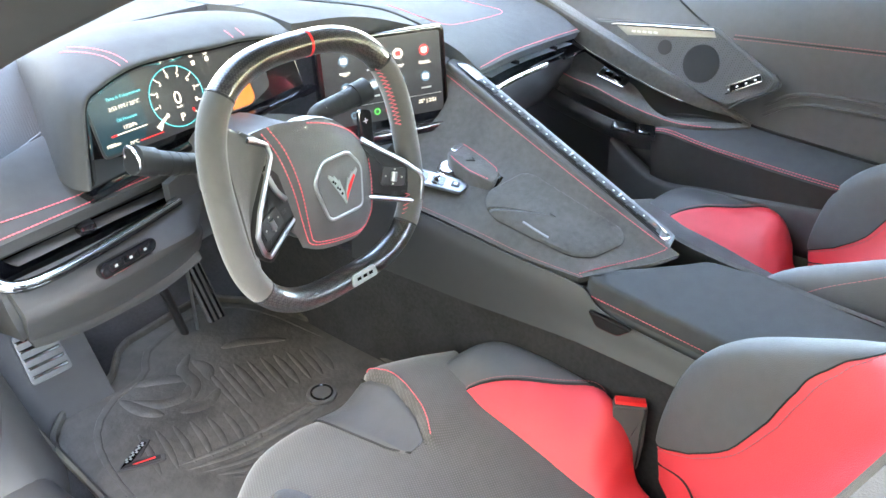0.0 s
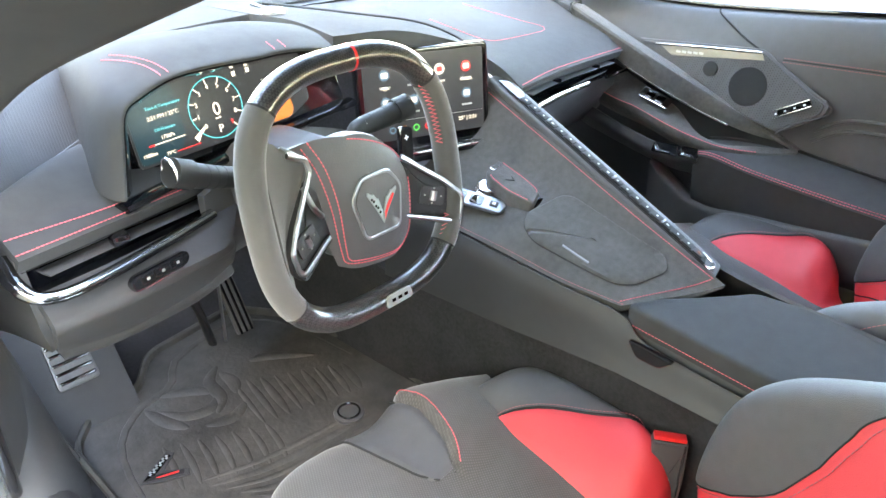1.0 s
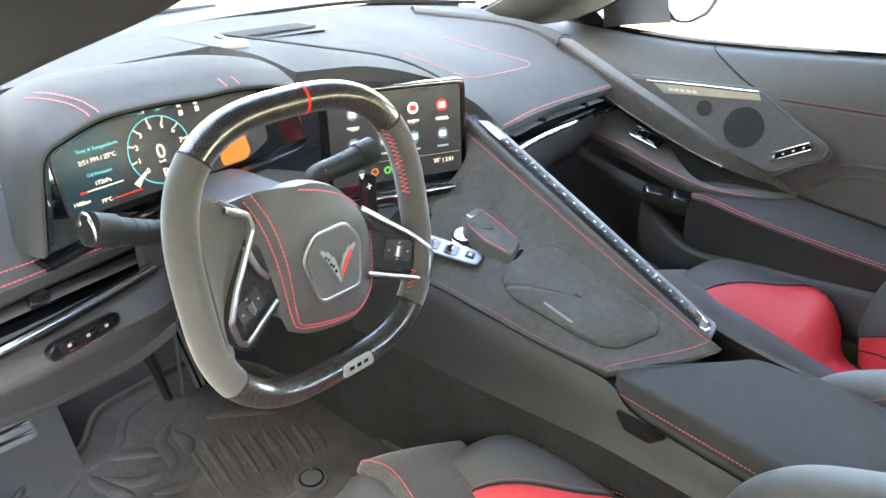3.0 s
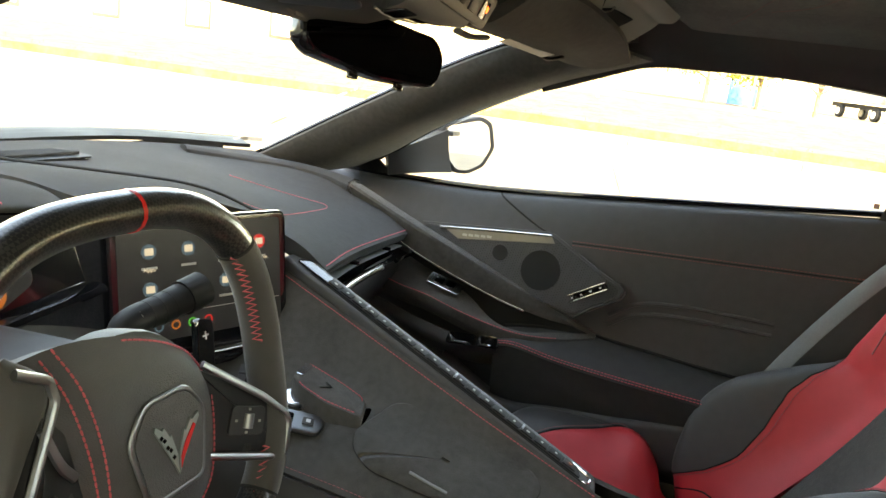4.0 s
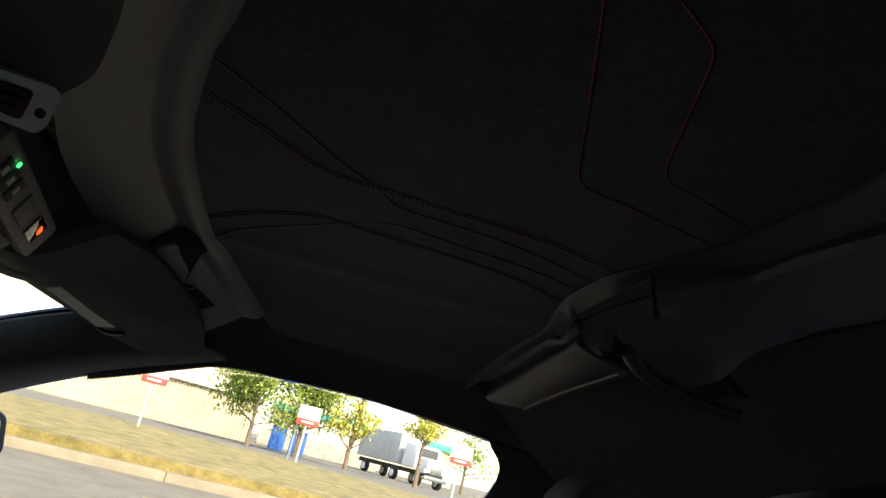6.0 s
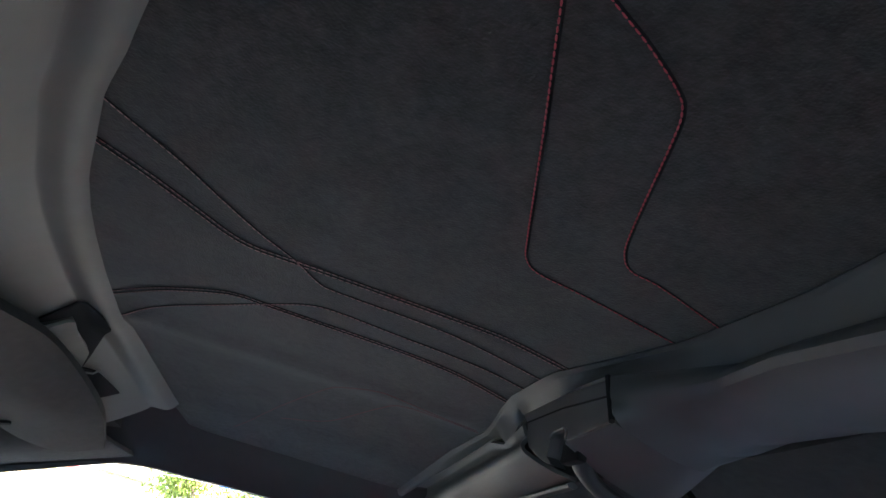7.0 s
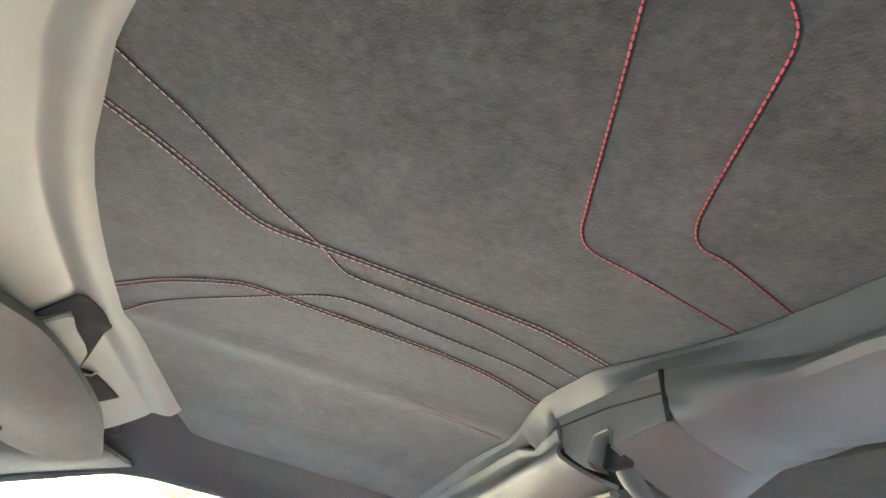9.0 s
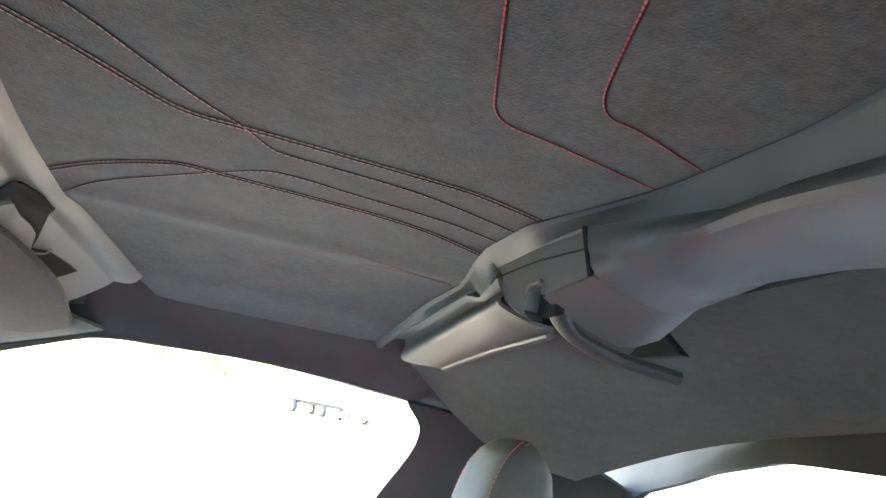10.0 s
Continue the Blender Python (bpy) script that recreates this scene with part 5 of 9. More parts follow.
for i in range(nk):
    c = 0.022 + i * (spine_len - 0.085) / (nk - 1)
    part("key", box(0.0175, 0.013, 0.003, 0.0012, SPM @ Matrix.Translation((c, -0.0045, 0.0108))), MATTE, spine)
    part("key_mark", box(0.0030 if i % 3 else 0.0045, 0.0030, 0.0004, 0, SPM @ Matrix.Translation((c, -0.0045, 0.0125))), S_ORANGE if i == 0 else GREYMARK, spine)
for i in (3, 8, 15):
    c = 0.03 + i * (spine_len - 0.085) / (nk - 1)
    part("toggle", box(0.003, 0.010, 0.005, 0.001, SPM @ Matrix.Translation((c, -0.0045, 0.0122))), SATIN, spine, "chrome temperature toggle")

# storage lid, flush in the deck
deck_flat, deck_n = deck_g.reshape(-1, 3), normals(deck_g).reshape(-1, 3)


def on_deck(x, y):
    """Height of the deck at a place, blended from the nearest points of it."""
    d = (deck_flat[:, 0] - x) ** 2 + (deck_flat[:, 1] - y) ** 2
    near_k = np.argsort(d)[:8]
    p, n, w = deck_flat[near_k], deck_n[near_k], 1 / (d[near_k] + 4e-6)
    return float(((p[:, 2] - (n[:, 0] * (x - p[:, 0]) + n[:, 1] * (y - p[:, 1])) / n[:, 2]) * w).sum() / w.sum())


LID = [(-0.087, -0.010), (-0.064, 0.000), (-0.010, -0.018), (-0.001, -0.034), (0.010, -0.194), (-0.006, -0.206), (-0.058, -0.186), (-0.076, -0.163), (-0.097, -0.036)]
lid_ring = resample([(x, y, 0) for x, y in rounded(LID, 0.012, 5) + rounded(LID, 0.012, 5)[:1]], 0.004)[:-1]
lid_ring[:, 2] = [on_deck(x, y) + 0.001 for x, y in lid_ring[:, :2]]
cen = lid_ring.mean(0)
lid_g = np.stack([lid_ring * (1 - k) + cen * k for k in (0.0, 0.03, 0.3, 0.6, 0.95)])
for j in range(5):
    for i in range(lid_g.shape[1]):
        lid_g[j, i, 2] = on_deck(lid_g[j, i, 0], lid_g[j, i, 1]) + (0.0030 if j else 0.0006)
lid = thing("console_lid", tuple(cen), "dark suede storage lid with a chrome pull, closed", "lid")
part("panel", skin(lid_g, 0.002, closed_u=True), SUEDE, lid)
part("gap", tube(lid_ring + arr((0, 0, -0.0002)), 0.0020, 0.0016, 6, closed=True), SEAM_SHADE, lid)
part("pull", tube([(x, y, on_deck(x, y) + 0.0055) for x, y in ((-0.079, -0.076), (-0.0775, -0.0980), (-0.076, -0.12))], 0.0022, 0.0012, 8), SATIN, lid, "small chrome pull")

# rotary mode controller and gear selector
knob = thing("drive_mode_knob", (-0.03, 0.08, 0.57), "dark suede palm rest over a chrome drive mode knob", "control knob")
PALM = [(-0.050, 0.098, 0.6), (-0.008, 0.104, 0.6), (-0.013, 0.05, 0.59), (-0.022, 0.010, 0.58), (-0.060, -0.003, 0.578), (-0.068, 0.04, 0.585), (-0.062, 0.080, 0.59)]
palm_top = rounded([(a, b) for a, b, c in PALM], 0.008, 4)
palm_z = lambda y: 0.569 + 0.20 * (y + 0.015)
pt = arr([(x, y, palm_z(y)) for x, y in palm_top])
mid_p = pt.mean(0)
palm_g = np.stack([pt + arr((0, 0, -0.030)), pt + arr((0, 0, -0.004)), pt * 0.96 + mid_p * 0.04 + arr((0, 0, 0.0005)), pt * 0.5 + mid_p * 0.5 + arr((0, 0, 0.003)), pt * 0.03 + mid_p * 0.97 + arr((0, 0, 0.004))])
part("palm_rest", skin(palm_g, 0.0, closed_u=True), SUEDE, knob, "suede palm rest", 50)
part("red_stitching", stitches(pt[6:20] * 0.90 + mid_p * 0.10 + arr((0, 0, 0.0022)), 0.005, 0.0038, 0.0007), THREAD, knob)
part("red_stitching", stitches(pt[-12:] * 0.90 + mid_p * 0.10 + arr((0, 0, 0.0022)), 0.005, 0.0038, 0.0007), THREAD, knob)
for s in (-1, 1):
    part("embossed_emblem", tube([tuple(mid_p + arr(q)) for q in ((0, -0.006, 0.0045), (s * 0.008, 0.006, 0.0045))], 0.0008, seg=5), SEAM_SHADE, knob)
part("knob", moved(join(disc(0.0205, 0.020, 0.003, seg=36), disc(0.0175, 0.027, 0.003, seg=36)), pose(-0.057, 0.088, 0.548, 8, -6, 0)), CHROME, knob, "ribbed chrome knob")
part("knob_base", moved(ring(0.024, 0.003, seg=32), pose(-0.057, 0.088, 0.552, 8, -6, 0)), PIANO, knob)
part("chrome_insert", prism(rounded([(-0.016, -0.005), (0.016, -0.005), (0.015, 0.005), (-0.015, 0.005)], 0.003, 3), 0.004, 0.001, pose(-0.029, 0.094, 0.5905, 11, 0, 8)), CHROME, knob, "bright chrome insert")
part("end_button", prism(rounded([(-0.022, -0.009), (0.022, -0.009), (0.022, 0.009), (-0.022, 0.009)], 0.008, 4), 0.010, 0.002, pose(-0.042, -0.002, 0.552, 14, -20, 16)), PIANO, knob, "gloss black end slot")
part("tray", prism(rounded([(-0.112, 0.100), (-0.066, 0.066), (-0.038, 0.120), (-0.055, 0.165), (-0.105, 0.165)], 0.010, 4), 0.003, 0.001, Matrix(((1, 0, 0, 0), (0, 1, 0, 0), (0.30, 0.13, 1, 0.5685), (0, 0, 0, 1)))), PIANO, knob, "gloss black tray")
sel = thing("gear_selector", (-0.095, 0.08, 0.55), "satin silver gear selector panel with pull switches", "gear selector")
SM = basis((-0.103, 0.082, 0.5615), (0.42, -0.88, -0.16), (0.85, 0.45, 0.25))
part("plate", prism(rounded([(-0.062, -0.014), (0.050, -0.012), (0.056, 0.008), (0.045, 0.018), (-0.062, 0.018)], 0.006, 4), 0.006, 0.002, SM), SATIN, sel)
for c in (-0.045, -0.020, 0.008):
    part("switch_well", prism(rounded([(c - 0.010, -0.008), (c + 0.011, -0.008), (c + 0.011, 0.012), (c - 0.010, 0.012)], 0.004, 3), 0.002, 0.0005, SM @ Matrix.Translation((0, 0, 0.005))), PIANO, sel)
    part("switch", box(0.009, 0.017, 0.006, 0.002, SM @ Matrix.Translation((c - 0.003, 0.002, 0.008)) @ pose(0, 0, 0, 0, 20, 0)), CHROME, sel)
part("park_key", box(0.013, 0.011, 0.002, 0.001, SM @ Matrix.Translation((0.036, 0.003, 0.007))), PLASTIC, sel)
part("key_mark", box(0.005, 0.005, 0.0004, 0, SM @ Matrix.Translation((0.036, 0.003, 0.0083))), WHITEMARK, sel)
part("row_keys", box(0.10, 0.012, 0.008, 0.002, basis((-0.045, 0.165, 0.578), (0.85, 0.45, 0.12), (-0.4, 0.9, 0.1))), PIANO, sel)
for i in range(4):
    part("row_key", box(0.018, 0.009, 0.003, 0.001, basis((-0.075 + 0.019 * i, 0.150 + 0.0105 * i, 0.5815 + 0.0026 * i), (0.85, 0.45, 0.12), (-0.4, 0.9, 0.1))), PLASTIC, sel)

# armrest
arm = thing("armrest", (0, -0.4, 0.45), "black leather console armrest with red stitching", "armrest")
AW = [(-0.103, -0.196), (-0.060, -0.222), (0.030, -0.292), (0.062, -0.312), (0.088, -0.42), (0.088, -0.60), (-0.103, -0.60)]
poly = rounded([(x, y) for x, y in AW], 0.024, 5)
slope = Matrix(((1, 0, 0, 0), (0, 1, 0, 0), (0.0, 0.055, 1, 0.482), (0, 0, 0, 1)))
part("pad", prism(poly, 0.038, 0.007, slope, 4), LEATHER_TOP, arm)
part("base", prism([(x * 0.985, y * 0.99 - 0.002) for x, y in poly], 0.05, 0.004, Matrix(((1, 0, 0, 0), (0, 1, 0, 0), (0.0, 0.055, 1, 0.438), (0, 0, 0, 1)))), PLASTIC, arm)
part("red_stitching", stitches([(-0.1048, y, 0.482 + 0.055 * y + 0.012) for y in np.linspace(-0.205, -0.59, 60)], 0.005, 0.0036, 0.0007), THREAD, arm)
part("red_stitching", stitches([(x - 0.0006, y + 0.0012, 0.482 + 0.055 * y + 0.012) for x, y in ((-0.103, -0.197), (-0.060, -0.2225), (0.030, -0.2925))], 0.005, 0.0036, 0.0007), THREAD, arm)
part("latch", prism(rounded([(-0.030, 0.0), (0.040, 0.0), (0.022, -0.020), (-0.012, -0.022)], 0.006, 3), 0.008, 0.002, basis((-0.113, -0.250, 0.468), (0, -1, -0.05), (0, -0.05, 1))), PIANO, arm, "gloss black release latch")
part("front_cap", prism([(-0.098, -0.190), (-0.060, -0.214), (0.034, -0.283), (0.034, -0.300), (-0.060, -0.235), (-0.098, -0.225)], 0.058, 0.004, Matrix.Translation((0, 0, 0.430))), BAND, arm)
part("rear_hinge", box(0.12, 0.05, 0.03, 0.006, Matrix.Translation((0.0, -0.61, 0.465))), PLASTIC, arm)

# ---- seats ----
def make_seat(ox, oy, oz=0.0, rise=0.045):
    """A sports seat with side bolsters; ox, oy: place of the cushion's front middle on the floor."""
    at = Matrix.Translation((ox, oy, 0.19 + oz))
    seat = thing("sports_seat", at, "black suede sports seat with red leather bolsters", "seat", "cabin seats")
    P = lambda pts: [[tuple(at @ Vector(q)) for q in row] for row in pts]
    base = P([[(x, y, 0.02 - oz) for x in (-0.21, 0, 0.21)] for y in (0.02, -0.25, -0.48)])
    part("base_frame", skin(patch(base, 8, 8), 0.02), PLASTIC, seat)
    rows = [(0.02, (0.02, 0.055, 0.06, 0.05, 0.055, 0.04, 0.01), (0.02,) * 7),
            (0.02, (0.04, 0.078, 0.082, 0.066, 0.075, 0.058, 0.03), (0.078, 0.085, 0.086, 0.085, 0.088, 0.086, 0.08)),
            (0.012, (0.025, 0.060, 0.062, 0.050, 0.062, 0.045, 0.018), (0.114, 0.126, 0.127, 0.120, 0.130, 0.127, 0.116)),
            (-0.01, (-0.03, -0.015, -0.01, -0.01, -0.01, -0.02, -0.03), (0.126, 0.136, 0.133, 0.124, 0.137, 0.137, 0.127)),
            (-0.04, (-0.10,) * 7, (0.116, 0.132, 0.129, 0.123, 0.130, 0.132, 0.118)),
            (-0.06, (-0.20,) * 7, (0.112, 0.118, 0.115, 0.112, 0.115, 0.118, 0.112)),
            (-0.09, (-0.40,) * 7, (0.080, 0.085, 0.082, 0.080, 0.082, 0.085, 0.080))]
    grid = patch([[(x * (1 + w / 0.2), y, z) for x, y, z in zip((-0.200, -0.135, -0.07, 0.0, 0.07, 0.135, 0.200), ys, zs_)] for w, ys, zs_ in rows], 84, 70)
    side = [(0.022, -0.090), (0.047, -0.050), (0.067, 0.020), (0.056, 0.075)]
    side_x = lambda y: np.interp(y, [q[1] for q in side], [q[0] for q in side])
    step = lambda v, a, b: np.clip((v - a) / (b - a), 0, 1) ** 2 * (3 - 2 * np.clip((v - a) / (b - a), 0, 1))
    flat_g = grid.copy()
    off = grid[:, :, 0] - side_x(grid[:, :, 1])
    grid[:, :, 2] += 0.017 * step(off, 0.0, 0.008) * np.exp(-np.maximum(0, off - 0.008) / 0.055) * step(grid[:, :, 1], -0.115, -0.075) * step(grid[:, :, 2], 0.06, 0.11)
    seat_z = lambda x, y: grid.reshape(-1, 3)[np.argmin((grid[:, :, 0] - x).ravel() ** 2 + (grid[:, :, 1] - y).ravel() ** 2 + 9 * np.maximum(0, 0.10 - grid[:, :, 2]).ravel() ** 2), 2]
    mid = grid + arr((ox, oy, 0.19 + oz))
    part("cushion_insert", skin(mid, -0.012), PERF, seat, "perforated suede cushion insert")
    crest = int(np.argmax(flat_g[:, 42, 2] > 0.118))
    left_x = lambda y: np.interp(y, (-0.090, -0.079, -0.012, 0.039, 0.08), (0.014, -0.011, -0.028, -0.041, -0.045))
    tongue = []
    for j in range(70):
        row = flat_g[j]
        ym = float(np.interp(0.02, row[:, 0], row[:, 1]))
        if ym < -0.088 or row[42, 2] < 0.045:
            continue
        yy = max(ym, 0.05) if j < crest else ym
        xs = np.linspace(float(left_x(yy)), float(side_x(yy)) - 0.0015, 16)
        swell = 0.0045 * np.sin(np.pi * np.clip(np.linspace(0.02, 0.98, 16) * 5, 0, 0.5)) * np.sin(np.pi * np.clip(np.linspace(0.98, 0.02, 16) * 5, 0, 0.5)) * min(1.0, (ym + 0.092) / 0.012 if j > crest else 1.0)
        tongue.append([(x, float(np.interp(x, row[:, 0], row[:, 1])) + (0.6 * d if j < crest else 0), float(np.interp(x, row[:, 0], row[:, 2])) + d) for x, d in zip(xs, swell - 0.0005)])
    part("cushion_tongue", skin(arr(tongue) + arr((ox, oy, 0.19 + oz)), -0.004), LEATHER, seat, "smooth leather front pad")
    wall = spline([(x, y, 0) for x, y in side], 40)
    part("tongue_gap", tube([tuple(at @ Vector((x + 0.0005, y, float(np.interp(y, (-0.09, -0.01, 0.05), (0.1235, 0.1265, 0.1235)))))) for x, y, z in wall], 0.003, 0.003, seg=8), SEAM_SHADE, seat)
    part("red_stitching", stitches([tuple(at @ Vector((x + 0.0095, y, seat_z(x + 0.0095, y) + 0.0014))) for x, y, z in wall], 0.0055, 0.0043, 0.0010), THREAD, seat)
    part("tongue_piping", tube(spline([tuple(r[0]) for r in tongue[::3]], 30) + arr((ox - 0.001, oy, 0.191 + oz)), 0.0016, seg=8), SEAM_SHADE, seat)
    for s in (-1, 1):
        bol = P([[(s * 0.130, 0.0, 0.112), (s * 0.165, 0.006, 0.125), (s * 0.205, -0.01, 0.11), (s * 0.220, -0.02, 0.04)],
                 [(s * 0.130, -0.06, 0.122), (s * 0.185, -0.05, 0.163), (s * 0.240, -0.06, 0.155), (s * 0.245, -0.06, 0.05)],
                 [(s * 0.125, -0.20, 0.112), (s * 0.190, -0.20, 0.158), (s * 0.238, -0.20, 0.166), (s * 0.240, -0.20, 0.05)],
                 [(s * 0.120, -0.265, 0.100), (s * 0.170, -0.265, 0.150), (s * 0.215, -0.265, 0.168), (s * 0.222, -0.265, 0.05)],
                 [(s * 0.118, -0.300, 0.092), (s * 0.165, -0.300, 0.120), (s * 0.205, -0.300, 0.130), (s * 0.210, -0.300, 0.05)],
                 [(s * 0.115, -0.33, 0.085), (s * 0.155, -0.33, 0.085), (s * 0.190, -0.33, 0.075), (s * 0.195, -0.33, 0.03)],
                 [(s * 0.105, -0.43, 0.075), (s * 0.14, -0.43, 0.065), (s * 0.17, -0.43, 0.055), (s * 0.175, -0.43, 0.02)]])
        bg_ = patch(bol, 48, 60)
        part("cushion_bolster", skin(bg_, -0.02 * s), LEATHER, seat, "black leather cushion bolster")
        rr = np.zeros((50, 16, 3))
        nn = normals(bg_) * -s
        for a, j in enumerate(range(10, 60)):
            w = 41 * min(1.0, (j - 10) / 22) ** 0.75
            for b, f in enumerate(np.linspace(0, 1, 16)):
                i0 = int(min(w * f, 46))
                g = w * f - i0
                rr[a, b] = bg_[j, i0] * (1 - g) + bg_[j, i0 + 1] * g + (nn[j, i0] * (1 - g) + nn[j, i0 + 1] * g) * (0.003 + 0.003 * math.sin(math.pi / 2 * min(1, 5 * min(f, 1 - f))))
        part("red_panel", skin(rr, -0.002 * s), RED, seat, "bright red leather panel")
        part("seam_line", tube(rr[:, -1], 0.0022, seg=6), SEAM_SHADE, seat)
        part("red_stitching", stitches(rr[:, -1] + nn[10:60, 28] * 0.002 + arr((s * 0.003, 0.002, 0.0015)), 0.005, 0.0036, 0.0006), THREAD_DIM, seat)
    # backrest: an insert between two bolsters whose black pads stand out low down
    Q = lambda x, y, z: (x, y, z - 0.19 + rise)
    back = P([[Q(-0.125, -0.455, 0.26), Q(0, -0.465, 0.26), Q(0.125, -0.455, 0.26)], [Q(-0.13, -0.545, 0.41), Q(0, -0.56, 0.41), Q(0.13, -0.545, 0.41)], [Q(-0.13, -0.615, 0.54), Q(0, -0.625, 0.54), Q(0.13, -0.615, 0.54)], [Q(-0.125, -0.64, 0.62), Q(0, -0.645, 0.63), Q(0.125, -0.64, 0.62)], [Q(-0.09, -0.675, 0.67), Q(0, -0.675, 0.685), Q(0.09, -0.675, 0.67)]])
    part("backrest_insert", skin(patch(back, 18, 24), -0.04), SUEDE, seat, "dark suede backrest insert")
    shell = P([[Q(-0.22, -0.60, 0.22), Q(0, -0.63, 0.22), Q(0.22, -0.60, 0.22)], [Q(-0.23, -0.66, 0.45), Q(0, -0.70, 0.45), Q(0.23, -0.66, 0.45)], [Q(-0.20, -0.70, 0.70), Q(0, -0.74, 0.70), Q(0.20, -0.70, 0.70)], [Q(-0.16, -0.72, 0.80), Q(0, -0.75, 0.80), Q(0.16, -0.72, 0.80)]])
    part("back_shell", skin(patch(shell, 16, 20), -0.015), PLASTIC, seat)
    for s in (-1, 1):
        ctrl = P([[Q(s * x, y, z) for x, y in row] for z, row in (
            (0.235, ((0.125, -0.43), (0.165, -0.40), (0.190, -0.372), (0.215, -0.350), (0.240, -0.38), (0.25, -0.52))),
            (0.305, ((0.125, -0.47), (0.165, -0.43), (0.192, -0.385), (0.217, -0.337), (0.247, -0.36), (0.255, -0.53))),
            (0.410, ((0.130, -0.545), (0.165, -0.51), (0.197, -0.44), (0.225, -0.355), (0.255, -0.38), (0.264, -0.55))),
            (0.480, ((0.132, -0.585), (0.165, -0.56), (0.197, -0.49), (0.225, -0.404), (0.257, -0.425), (0.267, -0.58))),
            (0.532, ((0.132, -0.612), (0.163, -0.590), (0.192, -0.548), (0.220, -0.496), (0.250, -0.508), (0.262, -0.60))),
            (0.562, ((0.131, -0.622), (0.158, -0.602), (0.183, -0.576), (0.210, -0.550), (0.240, -0.562), (0.256, -0.62))),
            (0.605, ((0.130, -0.636), (0.152, -0.612), (0.175, -0.586), (0.200, -0.567), (0.226, -0.580), (0.242, -0.64))),
            (0.700, ((0.118, -0.655), (0.138, -0.625), (0.160, -0.605), (0.184, -0.601), (0.204, -0.618), (0.210, -0.655))),
            (0.775, ((0.118, -0.665), (0.134, -0.638), (0.150, -0.622), (0.170, -0.622), (0.186, -0.638), (0.192, -0.668))),
            (0.818, ((0.124, -0.685), (0.136, -0.662), (0.150, -0.648), (0.165, -0.650), (0.178, -0.664), (0.184, -0.688))),
            (0.829, ((0.138, -0.683), (0.144, -0.675), (0.152, -0.668), (0.160, -0.669), (0.168, -0.675), (0.172, -0.684))))])
        wg = patch(ctrl, 31, 96)
        nn = normals(wg) * -s
        zs = wg[:, 15, 2] - oz - rise

        def at_u(j, u, lift):
            k = min(int(u * 6), 29)
            f = u * 6 - k
            return wg[j, k] * (1 - f) + wg[j, k + 1] * f + nn[j, k] * lift
        split = np.interp(zs, [0.23, 0.262, 0.280, 0.295, 0.32, 0.349, 0.37, 0.43, 0.48, 0.52, 0.545, 0.562, 0.576, 0.588], [4.6, 4.1, 3.3, 2.6, 2.1, 1.8, 1.72, 1.85, 2.1, 2.45, 2.8, 3.3, 4.2, 5.0])
        part("red_panel", skin(arr([[at_u(j, u, 0.0) for u in np.linspace(0, split[j], 22)] for j in range(96)]), -0.012 * s), RED, seat, "bright red leather bolster")
        pad_rows = [j for j in range(96) if split[j] < 4.95]
        pad = arr([[at_u(j, u, 0.0035 * math.sin(math.pi * min(1, k / 4) / 2)) for k, u in enumerate(np.linspace(split[j], 5, 22))] for j in pad_rows])
        part("bolster_pad", skin(pad, -0.012 * s), LEATHER, seat, "smooth black leather bolster pad")
        part("seam_line", tube(pad[:, 0] + nn[pad_rows, 12] * 0.0005, 0.0011, seg=6), SEAM_SHADE, seat)
        part("red_stitching", stitches(arr([at_u(j, max(0.1, split[j] - 0.14), 0.0012) for j in pad_rows]), 0.0065, 0.005, 0.0007), THREAD_DIM, seat)
        part("edge_stitching", stitches(wg[12:50, 25] + nn[12:50, 25] * 0.004, 0.0065, 0.005, 0.0007), THREAD_DIM, seat)
        part("wing_seam", tube(wg[57:93, 12] + nn[57:93, 12] * 0.0004, 0.0012, seg=6), THREAD_DIM, seat)
        part("crease", tube(spline([tuple(at_u(6, 0.4, 0.001)), tuple(at_u(7, 1.6, 0.001)), tuple(at_u(4, 2.8, 0.001))], 14), 0.0016, seg=6), SEAM_SHADE, seat)
        part("wing_cap", skin(np.stack([wg[95], wg[95] + arr((0, -0.004, 0.007)), np.broadcast_to(wg[95].mean(0) + arr((0, -0.01, 0.008)), wg[95].shape)]), 0.0), RED, seat)
    # headrest: an upright rounded slab above the insert
    hz = [0.712, 0.722, 0.740, 0.770, 0.800, 0.835, 0.870, 0.897, 0.920, 0.938, 0.952, 0.960]
    hpath = spline([tuple(at @ Vector(Q(0.005, y, z))) for y, z in zip((-0.672, -0.668, -0.662, -0.657, -0.654, -0.655, -0.658, -0.662, -0.667, -0.673, -0.679, -0.684), hz)], 34)
    grow = lambda v: np.interp(hpath[:, 2] - oz - rise, hz, v)
    hgeo = tube(hpath, grow((0.028, 0.042, 0.052, 0.059, 0.063, 0.066, 0.067, 0.066, 0.063, 0.056, 0.044, 0.024)), grow((0.016, 0.028, 0.037, 0.042, 0.045, 0.046, 0.045, 0.043, 0.040, 0.034, 0.024, 0.010)), 40, up=(0, 1, 0), power=4.6)
    head = part("headrest", hgeo, LEATHER_TOP, seat, "black leather headrest with an embossed emblem", 60)
    for s in (-1, 1):
        for off in (0.0, -0.008):
            k = 40 // 8 if s < 0 else 40 * 3 // 8
            line = arr([hgeo[0][r * 40 + k] for r in range(3, 32)]) + arr((s * 0.001, 0.001 + off, 0))
            part("headrest_seam", stitches(line, 0.006, 0.0045, 0.0006), THREAD_DIM, head)
